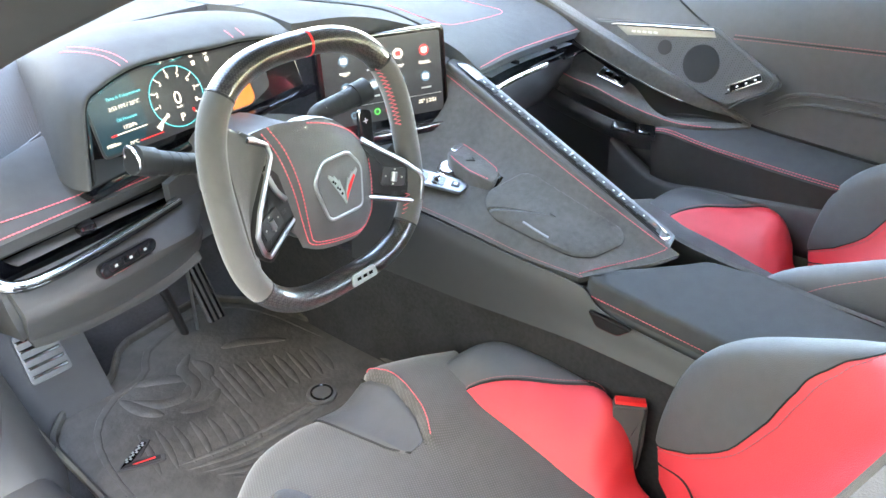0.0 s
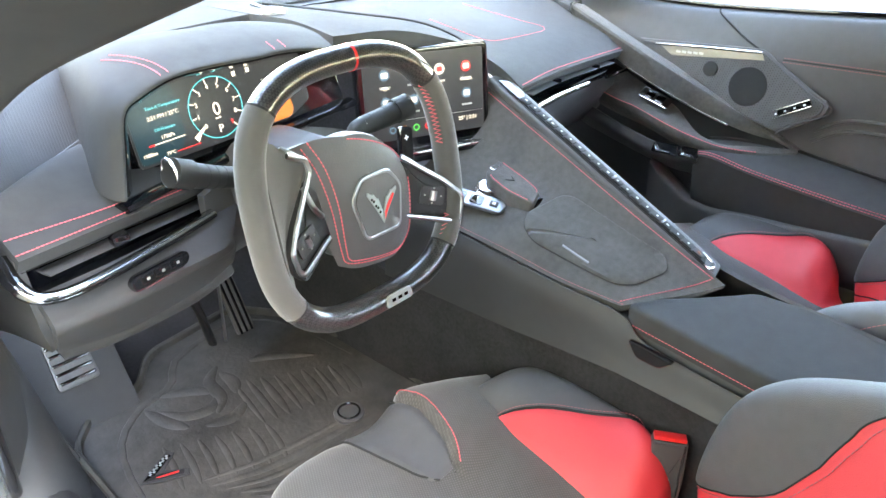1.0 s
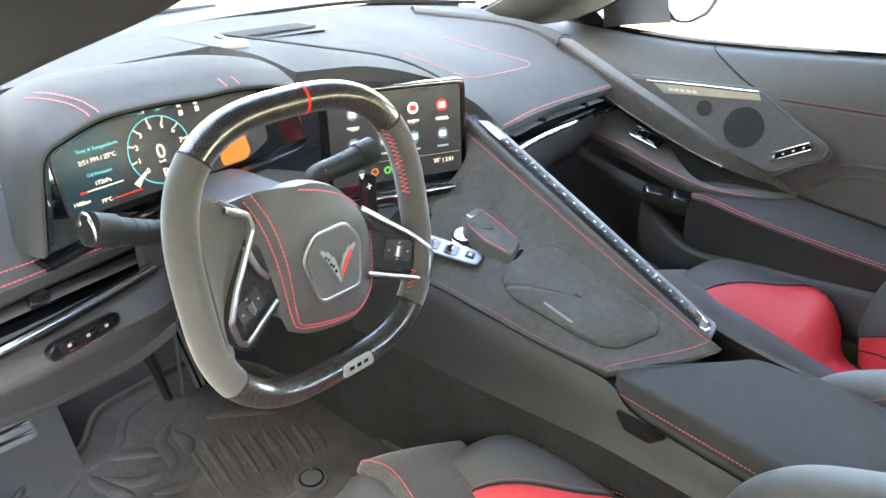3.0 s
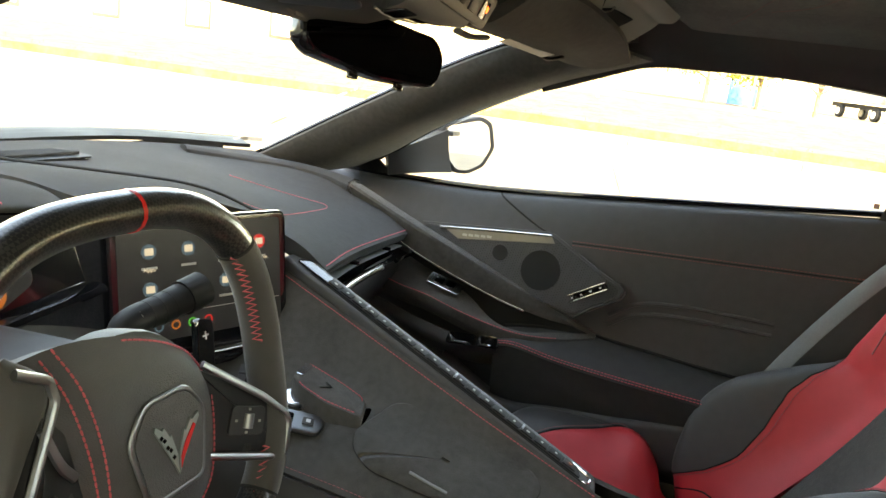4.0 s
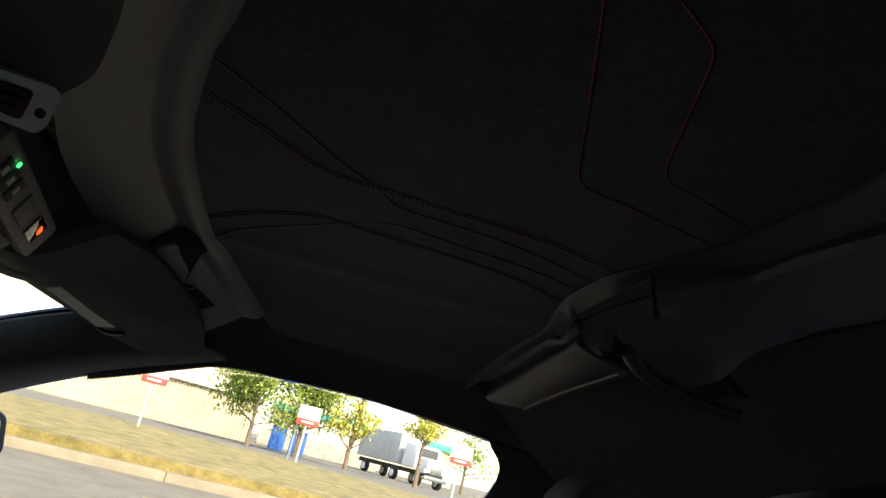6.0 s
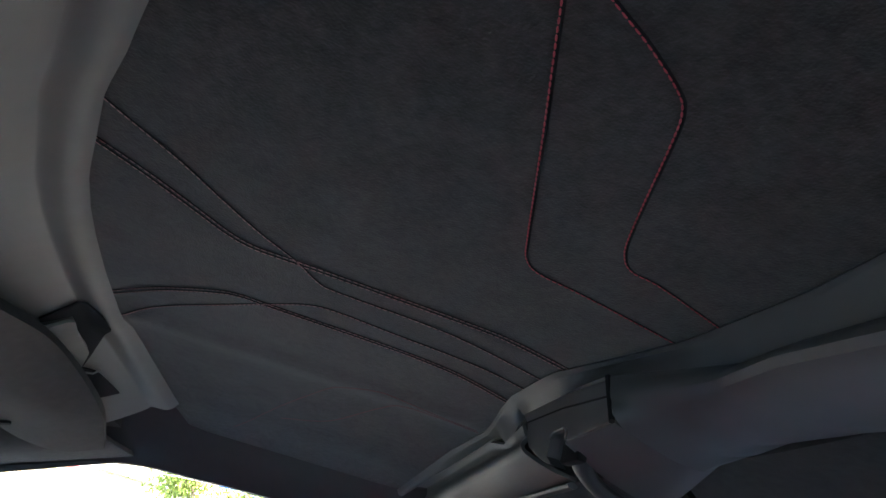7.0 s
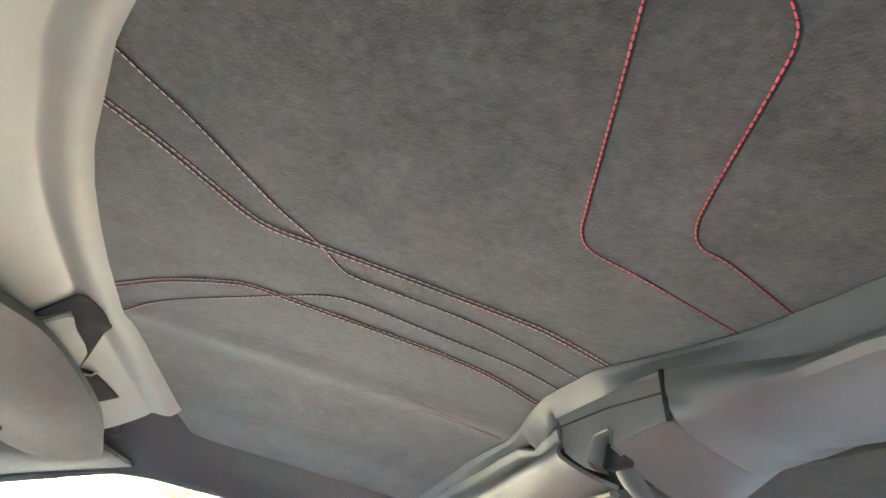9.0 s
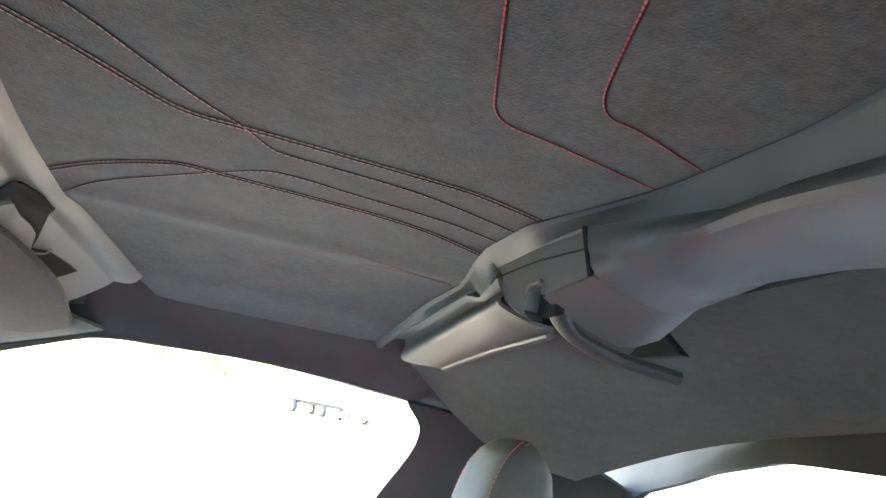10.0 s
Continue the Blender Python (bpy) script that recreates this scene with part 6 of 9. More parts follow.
    vm = basis(tuple(at @ Vector(Q(0.005, -0.6095, 0.845))), (-1, 0, 0), (0, -0.05, 1))
    for s in (-1, 1):
        for k in (0, 1):
            part("embossed_emblem", tube([tuple(vm @ Vector(q)) for q in ((0, -0.040 + 0.012 * k, 0), (s * 0.018, 0.006 + 0.010 * k, 0.0005), (s * (0.042 - 0.010 * k), 0.036, -0.002))], 0.0010, seg=6), LEATHER_TOP, head)
    for s in (-1, 1):
        part("harness_bezel", tube(spline([tuple(at @ Vector(Q(s * x, y, z))) for x, y, z in ((0.105, -0.652, 0.605), (0.110, -0.655, 0.65), (0.095, -0.665, 0.695), (0.060, -0.675, 0.712))], 16), 0.0035, 0.006, 8), SATIN, seat, "satin harness slot trim")
    part("headrest_base", box(0.11, 0.05, 0.07, 0.012, at @ Matrix.Translation(Q(0, -0.70, 0.70))), PLASTIC, seat)
    return seat


make_seat(-0.37, -0.03)
make_seat(0.37, 0.0, -0.025, 0.025)

def make_buckle(x, y, z):
    b = thing("belt_buckle", (x, y, 0.25), "black seat belt buckle with a red press button", "seat belt buckle")
    m = Matrix.Translation((x, y, z)) @ pose(0, 0, 0, -14, 0, -58)
    part("housing", prism(rounded([(-0.019, -0.098), (0.019, -0.098), (0.023, -0.060), (0.023, 0.0), (-0.023, 0.0), (-0.023, -0.060)], 0.004, 3), 0.024, 0.004, m @ pose(0, 0.012, 0, 90, 0, 0)), PLASTIC, b)
    part("button", box(0.042, 0.018, 0.008, 0.002, m @ Matrix.Translation((0, 0, 0.0005))), REDMARK, b, "red press button")
    part("rim_mark", box(0.010, 0.001, 0.003, 0, m @ Matrix.Translation((0, -0.0125, -0.055))), GREYMARK, b)
    part("stalk", tube([tuple(m @ Vector((0, 0, -0.09))), (x + 0.005, y + 0.0, 0.26)], 0.014, 0.006, 8), PLASTIC, b)
    return b


make_buckle(-0.150, -0.318, 0.376)
belt = thing("seat_belt", (0.62, -0.5, 0.4), "dark grey seat belt webbing hanging by the passenger seat", "seat belt")
strap = spline([(0.585, -0.665, 0.815), (0.610, -0.620, 0.765), (0.628, -0.550, 0.660), (0.640, -0.472, 0.520), (0.645, -0.42, 0.40), (0.645, -0.40, 0.28)], 30)
part("webbing", tube(strap, 0.014, 0.0015, 8, up=(-0.85, 0.4, 0.35), power=4), BELT, belt)
part("shoulder_guide", tube(spline([(0.62, -0.655, 0.795), (0.60, -0.668, 0.808), (0.56, -0.69, 0.815)], 10), 0.012, 0.008, 8), PLASTIC, belt)

# ---- steering wheel ----
WM = basis((-0.365, 0.012, 0.700), (1, 0, 0), (0, math.sin(radians(12)), math.cos(radians(12))))
wheel = thing("steering_wheel", WM, "squared suede and carbon steering wheel with red stitching", "steering wheel")


def rim_point(a):
    """a in degrees from the right, counter-clockwise, on the rim's middle line."""
    c, s = math.cos(radians(a)), math.sin(radians(a))
    n = 2.9
    x = -0.016 + 0.140 * math.copysign(abs(c) ** (2 / n), c)
    y = (0.150 if s > 0 else 0.139) * math.copysign(abs(s) ** (2 / n), s)
    return WM @ Vector((x, y, 0.004 * abs(c)))


def rim_arc(a0, a1, r, r2, mat, name, label="", n=40):
    pts = [tuple(rim_point(a)) for a in np.linspace(a0, a1, n)]
    part(name, tube(resample(pts, 0.006), r, r2, 16, up=tuple(WM.to_3x3() @ Vector((0, 0, 1)))), mat, wheel, label)


rim_arc(37, 133, 0.0150, 0.0165, CARBON, "top_rim", "gloss carbon fibre upper rim")
rim_arc(133, 216, 0.0158, 0.0172, SUEDE_GREY, "grip", "grey suede grip")
rim_arc(-43, 37, 0.0158, 0.0172, SUEDE_GREY, "grip", "grey suede grip")
rim_arc(216, 317, 0.0150, 0.0165, CARBON, "lower_rim", "carbon fibre lower rim")
rim_arc(87.2, 87.9, 0.0155, 0.0170, REDMARK, "centre_marker", "red top centre marker", 6)
for a in (37, 133, 216, 317):
    rim_arc(a - 0.6, a + 0.6, 0.0160, 0.0174, SEAM_SHADE, "rim_joint", "", 4)
badge_m = WM @ Matrix.Translation((0.0, -0.138, 0.0152))
part("badge_plate", prism(rounded([(-0.022, -0.008), (0.022, -0.008), (0.019, 0.008), (-0.019, 0.008)], 0.005, 4), 0.003, 0.001, badge_m), BADGE, wheel, "pale silver badge plate")
for i in range(3):
    part("badge_bar", box(0.006, 0.004, 0.0006, 0, badge_m @ Matrix.Translation((-0.010 + 0.010 * i, 0, 0.0032))), PIANO, wheel)
part("serial_plate", prism(rounded([(-0.008, -0.005), (0.008, -0.005), (0.008, 0.005), (-0.008, 0.005)], 0.003, 3), 0.002, 0.0006, WM @ Matrix.Translation((-0.080, -0.132, 0.0140))), BADGE, wheel)
for s, a0, a1 in ((1, 4, 33), (1, -40, -20)):
    pts = [WM @ (WM.inverted() @ rim_point(a) + Vector((-s * 0.0150, 0, 0.0075))) for a in np.linspace(a0, a1, 30)]
    zig = []
    for k, q in enumerate(resample([tuple(p) for p in pts], 0.0027)):
        zig.append(q + np.array(WM.to_3x3() @ Vector((0.0026 * (-1) ** k, 0, 0.0026 * (-1) ** k * s))))
    part("laced_stitching", tube(zig, 0.0011, seg=5), THREAD, wheel, "red laced stitching")
# hub cover
hub_ctrl = [[(-0.100, 0.070, -0.014), (-0.060, 0.074, -0.004), (-0.010, 0.064, 0.000), (0.035, 0.042, -0.004), (0.066, 0.012, -0.014)],
            [(-0.090, 0.040, -0.006), (-0.050, 0.042, 0.006), (0.0, 0.034, 0.010), (0.038, 0.018, 0.006), (0.066, -0.008, -0.006)],
            [(-0.080, 0.000, -0.004), (-0.045, -0.004, 0.009), (0.0, -0.016, 0.012), (0.036, -0.028, 0.008), (0.062, -0.040, -0.005)],
            [(-0.070, -0.048, -0.006), (-0.045, -0.054, 0.004), (-0.005, -0.064, 0.007), (0.030, -0.070, 0.004), (0.054, -0.070, -0.006)],
            [(-0.058, -0.080, -0.014), (-0.038, -0.090, -0.009), (-0.008, -0.096, -0.008), (0.022, -0.098, -0.009), (0.044, -0.092, -0.014)]]
hub_g = patch([[tuple(WM @ Vector(q)) for q in row] for row in hub_ctrl], 34, 34)
part("airbag_cover", skin(hub_g, -0.02), LEATHER, wheel, "black leather airbag cover")
hn = normals(hub_g)
if (hn[15, 15] @ np.array(WM.to_3x3() @ Vector((0, 0, 1)))) < 0:
    hn = -hn
for rows in ([hub_g[k, 4] + hn[k, 4] * 0.001 for k in range(1, 31)] + [hub_g[31, k] + hn[31, k] * 0.001 for k in range(5, 31)] + [hub_g[k, 31] + hn[k, 31] * 0.001 for k in range(30, 0, -1)], [hub_g[k, 6] + hn[k, 6] * 0.001 for k in range(0, 30)] + [hub_g[30, k] + hn[30, k] * 0.001 for k in range(7, 30)]):
    part("red_stitching", stitches(rows, 0.0048, 0.0038, 0.0009), THREAD, wheel)
part("top_stitching", stitches([hub_g[1, k] + hn[1, k] * 0.001 for k in range(14, 33)], 0.0048, 0.0038, 0.0009), THREAD, wheel)
shield = rounded([(-0.020, 0.034), (0.020, 0.034), (0.036, 0.012), (0.026, -0.036), (-0.026, -0.036), (-0.036, 0.012)], 0.008, 4)
HB = WM @ Matrix.Translation((-0.003, -0.016, 0.0125))
part("badge_ring", tube([tuple(HB @ Vector((x * 1.02, y * 1.02, 0.001 - 1.2 * x * x))) for x, y in shield], 0.0024, 0.0018, 8, closed=True, up=tuple(WM.to_3x3() @ Vector((0, 0, 1)))), SATIN, wheel, "chrome badge surround")
part("badge_field", prism([(x * 0.97, y * 0.97) for x, y in shield], 0.002, 0.0005, HB), LEATHER, wheel)
for s in (-1, 1):
    EMB = HB @ Matrix.Translation((0.003, -0.004, 0.002)) @ pose(0, 0, 0, 0, 0, -6)
    part("winged_emblem", prism([(0, -0.021), (s * 0.004, -0.013), (s * 0.0105, -0.002), (s * 0.0225, 0.016), (s * 0.0215, 0.0195), (s * 0.015, 0.015), (s * 0.0135, 0.017), (s * 0.008, 0.009), (s * 0.0065, 0.0105), (s * 0.001, -0.006)][::s], 0.002, 0.0004, EMB), BADGE, wheel, "chrome winged emblem")
for k in range(5):
    part("emblem_check", box(0.0026, 0.0026, 0.0006, 0, EMB @ Matrix.Translation((-0.0055 - 0.0028 * k, -0.0065 + 0.0042 * k + 0.0016 * (k % 2), 0.0023)) @ pose(0, 0, 0, 0, 0, 35)), PIANO, wheel)
part("emblem_inset", prism([(0.0012, -0.0165), (0.0048, -0.009), (0.0175, 0.0105), (0.0155, 0.0125), (0.0065, 0.0015), (0.0018, -0.008)], 0.0006, 0, EMB @ Matrix.Translation((0, 0, 0.002))), REDMARK, wheel)
TILT_L = WM @ Matrix.Translation((-0.06, 0, 0)) @ pose(0, 0, 0, 0, 14, 0) @ Matrix.Translation((0.06, 0, 0))
TILT_R = WM @ Matrix.Translation((0.048, 0, 0)) @ pose(0, 0, 0, 0, -15, 0) @ Matrix.Translation((-0.06, 0, 0))
# spokes: a grey wing with a chrome edge on one side, an outlined black triangle on the other
UPW = tuple(WM.to_3x3() @ Vector((0, 0, 1)))
wing_in = [(-0.108, 0.076, 0.0), (-0.088, 0.060, 0.0), (-0.087, 0.046, 0.0), (-0.106, 0.018, 0.0), (-0.121, -0.005, 0.0), (-0.128, -0.030, 0.0), (-0.128, -0.056, 0.0)]
wing_out = [(-0.142, 0.098, 0.006), (-0.144, 0.074, 0.006), (-0.144, 0.050, 0.006), (-0.144, 0.020, 0.006), (-0.144, -0.010, 0.006), (-0.144, -0.042, 0.006), (-0.140, -0.080, 0.006)]
wing_g = patch([[tuple(WM @ Vector((a[0] * (1 - f) + b[0] * f, a[1] * (1 - f) + b[1] * f, d))) for a, b in zip(wing_in, wing_out)] for f, d in ((0.0, -0.016), (0.02, -0.001), (0.35, 0.001), (0.75, 0.007), (1.0, 0.012))], 30, 20)
part("left_wing", skin(wing_g, 0.004), SUEDE_GREY, wheel, "grey suede spoke wing")
part("spoke", prism(rounded([(-0.092, 0.040), (-0.074, 0.020), (-0.062, -0.040), (-0.072, -0.046), (-0.118, -0.070), (-0.136, -0.052), (-0.134, -0.030), (-0.120, -0.002)][::-1], 0.005, 3), 0.012, 0.003, TILT_L @ Matrix.Translation((0, 0, -0.016))), MATTE, wheel, "black control pod")
chrome_l = [(-0.112, 0.072, -0.001), (-0.088, 0.060, 0.001), (-0.085, 0.046, 0.001), (-0.121, -0.005, 0.0), (-0.135, -0.031, 0.0), (-0.131, -0.052, 0.0), (-0.123, -0.058, 0.0), (-0.073, -0.034, 0.0)]
part("spoke_trim", tube(resample([tuple(TILT_L @ Vector(q)) for q in chrome_l], 0.004), 0.0034, 0.0026, 8, up=UPW), SATIN, wheel, "chrome spoke edge")
part("spoke", prism(rounded([(0.060, 0.020), (0.119, -0.022), (0.140, -0.046), (0.130, -0.078), (0.055, -0.050)][::-1], 0.008, 4), 0.012, 0.003, TILT_R @ Matrix.Translation((0, 0, -0.016))), MATTE, wheel, "black control pod")
chrome_r = [(0.064, 0.022, -0.001), (0.117, -0.022, 0.0), (0.138, -0.044, 0.0), (0.141, -0.054, 0.0), (0.134, -0.076, 0.0), (0.126, -0.080, 0.0), (0.056, -0.051, 0.0)]
part("spoke_trim", tube(resample([tuple(TILT_R @ Vector(q)) for q in chrome_r], 0.004), 0.0034, 0.0024, 8, up=UPW), SATIN, wheel, "chrome spoke edge")
part("satin_blade", tube(spline([tuple(TILT_L @ Vector(q)) for q in ((-0.097, 0.032, -0.002), (-0.089, 0.006, 0.0), (-0.078, -0.008, 0.0))], 10), 0.0036, 0.0024, 8, up=UPW), SATIN, wheel, "satin silver spoke blade")
for cx, cy, turn in ((-0.107, -0.026, 18), (0.100, -0.038, -20)):
    KM = (TILT_L if cx < 0 else TILT_R) @ Matrix.Translation((cx, cy, -0.0045)) @ pose(0, 0, 0, 0, 0, turn)
    part("switch_pad", prism(rounded([(-0.018, -0.012), (0.018, -0.012), (0.017, 0.012), (-0.017, 0.012)], 0.004, 3), 0.003, 0.001, KM), BAND, wheel)
    part("thumb_roller", tube([tuple(KM @ Vector((0, y, 0.003))) for y in (-0.006, 0.006)], 0.005, 0.004, 12), SATIN, wheel, "satin thumb roller")
    for i, (dx, dy) in enumerate(((-0.012, 0), (0.012, 0), (0, 0.0095), (0, -0.0095))):
        part("key_mark", box(0.0024, 0.002, 0.0004, 0, KM @ Matrix.Translation((dx, dy, 0.0034))), GREYMARK, wheel)
    for i, (dx, dy) in enumerate(((0.006, -0.022), (0.020, -0.020), (0.026, -0.004))):
        part("lower_key", box(0.010, 0.007, 0.003, 0.001, KM @ Matrix.Translation((dx, dy, -0.001))), PLASTIC_LOW, wheel)
part("hub_back", disc(0.075, 0.03, 0.006, WM @ Matrix.Translation((-0.01, -0.01, -0.045)), 32), PLASTIC, wheel)
for s in (-1, 1):
    part("shift_paddle", prism(rounded([(-0.011, -0.028), (0.011, -0.028), (0.012, 0.022), (-0.010, 0.026)], 0.007, 4), 0.006, 0.002, WM @ Matrix.Translation((s * 0.086, 0.024, -0.030)) @ pose(0, 0, 0, 0, 0, -6 * s)), PIANO, wheel, "gloss black shift paddle")
    pm = WM @ Matrix.Translation((s * 0.087, 0.034, -0.0235))
    part("paddle_mark", box(0.007, 0.0014, 0.0004, 0, pm), WHITEMARK, wheel)
    if s > 0:
        part("paddle_mark", box(0.0014, 0.007, 0.0004, 0, pm), WHITEMARK, wheel)

column = thing("steering_column", (-0.365, 0.12, 0.69), "black steering column shroud with two control stalks", "steering column")
part("shroud", tube(spline([tuple(WM @ Vector(q)) for q in ((0, -0.02, -0.012), (0, -0.02, -0.06), (0, -0.01, -0.13), (0, 0.0, -0.22))], 14), [0.066] * 5 + [0.064] * 9, [0.055] * 14, 20, up=(0, 0, 1), power=3), PLASTIC, column)
def stalk(pts, mark_at, name, label):
    p = spline(pts, 24)
    st = part(name, tube(p, np.linspace(0.011, 0.0155, 24), np.linspace(0.010, 0.0145, 24), 14), MATTE, column, label)
    part("tip_ring", tube(p[-5:], 0.0168, 0.0158, 16), MATTE, st)
    for k in (12, 14, 16):
        part("groove", tube(arr([p[k], p[k] * 0.8 + p[k + 1] * 0.2]), 0.0112 + 0.0002 * k, 0.0103 + 0.0002 * k, 14), SEAM_SHADE, st)
    for k in (8, 10, 12, 14, 16):
        part("print_mark", box(0.0022, 0.005, 0.002, 0, Matrix.Translation(p[k] + arr((0, -0.0085, 0.0075))) @ pose(0, 0, 0, 45, 0, 0)), GREYMARK, st)
    return p


p1 = stalk([(-0.42, 0.100, 0.712), (-0.485, 0.092, 0.727), (-0.53, 0.086, 0.744), (-0.570, 0.082, 0.763)], 0, "turn_stalk", "black turn signal stalk")
part("stalk_end_ring", ring(0.0148, 0.0016, basis(tuple(p1[-1] + arr((-0.001, 0, 0))), (0, 1, 0), (0, 0, 1)), 28), CHROME, column, "chrome stalk end ring")
stalk([(-0.31, 0.100, 0.702), (-0.314, 0.095, 0.732), (-0.274, 0.090, 0.740), (-0.233, 0.085, 0.748)], 0, "wiper_stalk", "black wiper stalk")

# ---- passenger door ----
door = thing("door_1", (0.72, 0.0, 0.3), "closed black passenger door with leather trim, speaker and arm", "car door", kind="structure")
door_ctrl = [[(0.762, 0.55, 0.697), (0.760, 0.37, 0.698), (0.757, 0.118, 0.711), (0.742, -0.25, 0.755), (0.722, -0.62, 0.802)],
             [(0.742, 0.55, 0.690), (0.735, 0.37, 0.690), (0.732, 0.118, 0.702), (0.722, -0.25, 0.745), (0.706, -0.62, 0.790)],
             [(0.72, 0.55, 0.655), (0.705, 0.37, 0.655), (0.702, 0.118, 0.662), (0.700, -0.25, 0.690), (0.695, -0.62, 0.72)],
             [(0.70, 0.55, 0.60), (0.685, 0.37, 0.60), (0.680, 0.118, 0.605), (0.695, -0.25, 0.61), (0.70, -0.62, 0.63)],
             [(0.70, 0.55, 0.50), (0.685, 0.37, 0.50), (0.682, 0.118, 0.50), (0.695, -0.25, 0.50), (0.70, -0.62, 0.52)],
             [(0.71, 0.55, 0.35), (0.69, 0.37, 0.36), (0.682, 0.118, 0.37), (0.69, -0.25, 0.38), (0.70, -0.62, 0.40)],
             [(0.72, 0.55, 0.20), (0.70, 0.37, 0.20), (0.70, 0.118, 0.20), (0.70, -0.25, 0.20), (0.71, -0.62, 0.20)]]
door_g = patch(door_ctrl, 50, 60)
part("panel", skin(door_g, -0.012), LEATHER, door)


door_n = normals(door_g)


def on_door(y, z, lift=0.0):
    d = (door_g[:, :, 1] - y) ** 2 + (door_g[:, :, 2] - z) ** 2
    j, i = np.unravel_index(np.argmin(d), d.shape)
    n, p = door_n[j, i], door_g[j, i]
    return float(p[0] - (n[1] * (y - p[1]) + n[2] * (z - p[2])) / n[0]) - lift


def door_line(yz, n=40, lift=0.001):
    return arr([(on_door(y, z, lift), y, z) for y, z in spline([(*q, 0) for q in yz], n)[:, :2]])


part("upper_seam", tube(door_line([(-0.06, 0.648), (-0.25, 0.662), (-0.6, 0.688)], 30, 0.0002), 0.0012, seg=6), SEAM_SHADE, door)
for o in (0.004, -0.004):
    part("red_stitching", stitches(door_line([(-0.06, 0.648 + o), (-0.25, 0.662 + o), (-0.6, 0.688 + o)], 40, 0.0008), 0.0065, 0.0048, 0.0007), THREAD_DIM, door)
part("panel_split", tube(door_line([(0.118, 0.711), (0.07, 0.69), (0.02, 0.668), (-0.03, 0.650)], 30, 0.0005), 0.002, seg=6), SEAM_SHADE, door)
# speaker panel: a flat slab proud of the door's leather
SPK = lambda y, z, l=0.0: (0.664 + 0.25 * (z - 0.586) - l, y, z)
SPM = basis(SPK(0, 0.586), (0, -1, 0), (0.2425, 0, 0.97))
flat = lambda y, z: (-y, (z - 0.586) * 1.031)
spk_poly = [flat(*q) for q in ((0.25, 0.630), (-0.018, 0.659), (-0.129, 0.604), (-0.170, 0.588), (-0.164, 0.565), (-0.091, 0.517), (-0.02, 0.530), (0.10, 0.575), (0.25, 0.618))]
part("speaker_panel", prism(rounded(spk_poly, 0.012, 4), 0.022, 0.003, SPM @ Matrix.Translation((0, 0, -0.022))), MESH, door, "dark perforated speaker panel")
spk_edge = rounded([(x * 1.05, y * 1.06 + 0.001) for x, y in spk_poly], 0.014, 5)
part("panel_frame", prism(spk_edge, 0.020, 0.004, SPM @ Matrix.Translation((0, 0, -0.025))), LEATHER, door, "dark leather frame round the speaker")
part("frame_edge", tube(spline([tuple(SPM @ Vector((*flat(y, z), -0.002))) for y, z in ((-0.095, 0.512), (-0.135, 0.545), (-0.172, 0.564), (-0.183, 0.580), (-0.170, 0.596))], 24), 0.0022, seg=6), PLASTIC_LOW, door)
for y, z, r in ((-0.012, 0.587, 0.040), (0.077, 0.604, 0.016)):
    part("speaker_cone", disc(r, 0.0016, 0.0006, SPM @ Matrix.Translation((*flat(y, z), 0.0))), SEAM_SHADE, door, "round dark speaker")
part("accent_strip", tube(arr([SPK(y, z, 0.003) for y, z in ((0.215, 0.630), (0.09, 0.645), (-0.020, 0.657))]), 0.002, 0.0026, 8), CHROME, door, "thin chrome accent strip")
part("accent_plate", prism([flat(*q) for q in ((0.205, 0.630), (-0.020, 0.656), (-0.029, 0.643), (0.171, 0.613))], 0.002, 0.0004, SPM), ALU, door, "brushed metal speaker plate")
for i in range(5):
    part("plate_mark", box(0.010, 0.005, 0.0006, 0, SPM @ Matrix.Translation((*flat(0.158 - 0.013 * i, 0.6235 + 0.0015 * i), 0.0022))), GREYMARK, door)
REL = basis(SPK(-0.110, 0.5645, 0.0005), (0, -0.84, 0.54), (0.24, 0.52, 0.82))
part("release_plate", prism(rounded([(-0.044, -0.008), (0.044, -0.008), (0.044, 0.008), (-0.044, 0.008)], 0.003, 3), 0.003, 0.001, REL), PIANO, door, "gloss black release switch plate")
for o in (-0.0068, 0.0068):
    part("release_edge", box(0.084, 0.0022, 0.0022, 0.0006, REL @ Matrix.Translation((0, o, 0.0034))), CHROME, door, "chrome edge line")
for o in (-0.03, -0.01, 0.01, 0.03):
    part("release_mark", box(0.004, 0.003, 0.0005, 0, REL @ Matrix.Translation((o, 0, 0.0034))), WHITEMARK, door)
# diagonal pull arm from the pillar's foot to the armrest
arm_top = spline([(0.553, 0.374, 0.706), (0.558, 0.355, 0.697), (0.600, 0.20, 0.622), (0.640, 0.02, 0.545), (0.672, -0.14, 0.477)], 40)
arm_low = spline([(0.568, 0.374, 0.652), (0.580, 0.335, 0.630), (0.605, 0.218, 0.567), (0.630, 0.08, 0.515), (0.650, -0.02, 0.488), (0.672, -0.10, 0.476)], 40)
arm_back = arm_top + arr((0.055, 0.01, -0.004))
arm_low = arm_low + arr((0, 0, 0.010))
arm_g = ruled([arm_back, arm_top + arr((0.014, 0, 0.002)), arm_top + arr((0.004, 0, 0.001)), arm_top + arr((0.001, 0, -0.004)), arm_low + arr((-0.001, 0, 0.004)), arm_low, arm_low + arr((0.003, 0, -0.001)), arm_low + arr((0.02, 0, 0.006))], 60, smooth=False)
part("pull_arm", skin(arm_g, -0.004), SUEDE, door, "suede-covered diagonal pull arm")
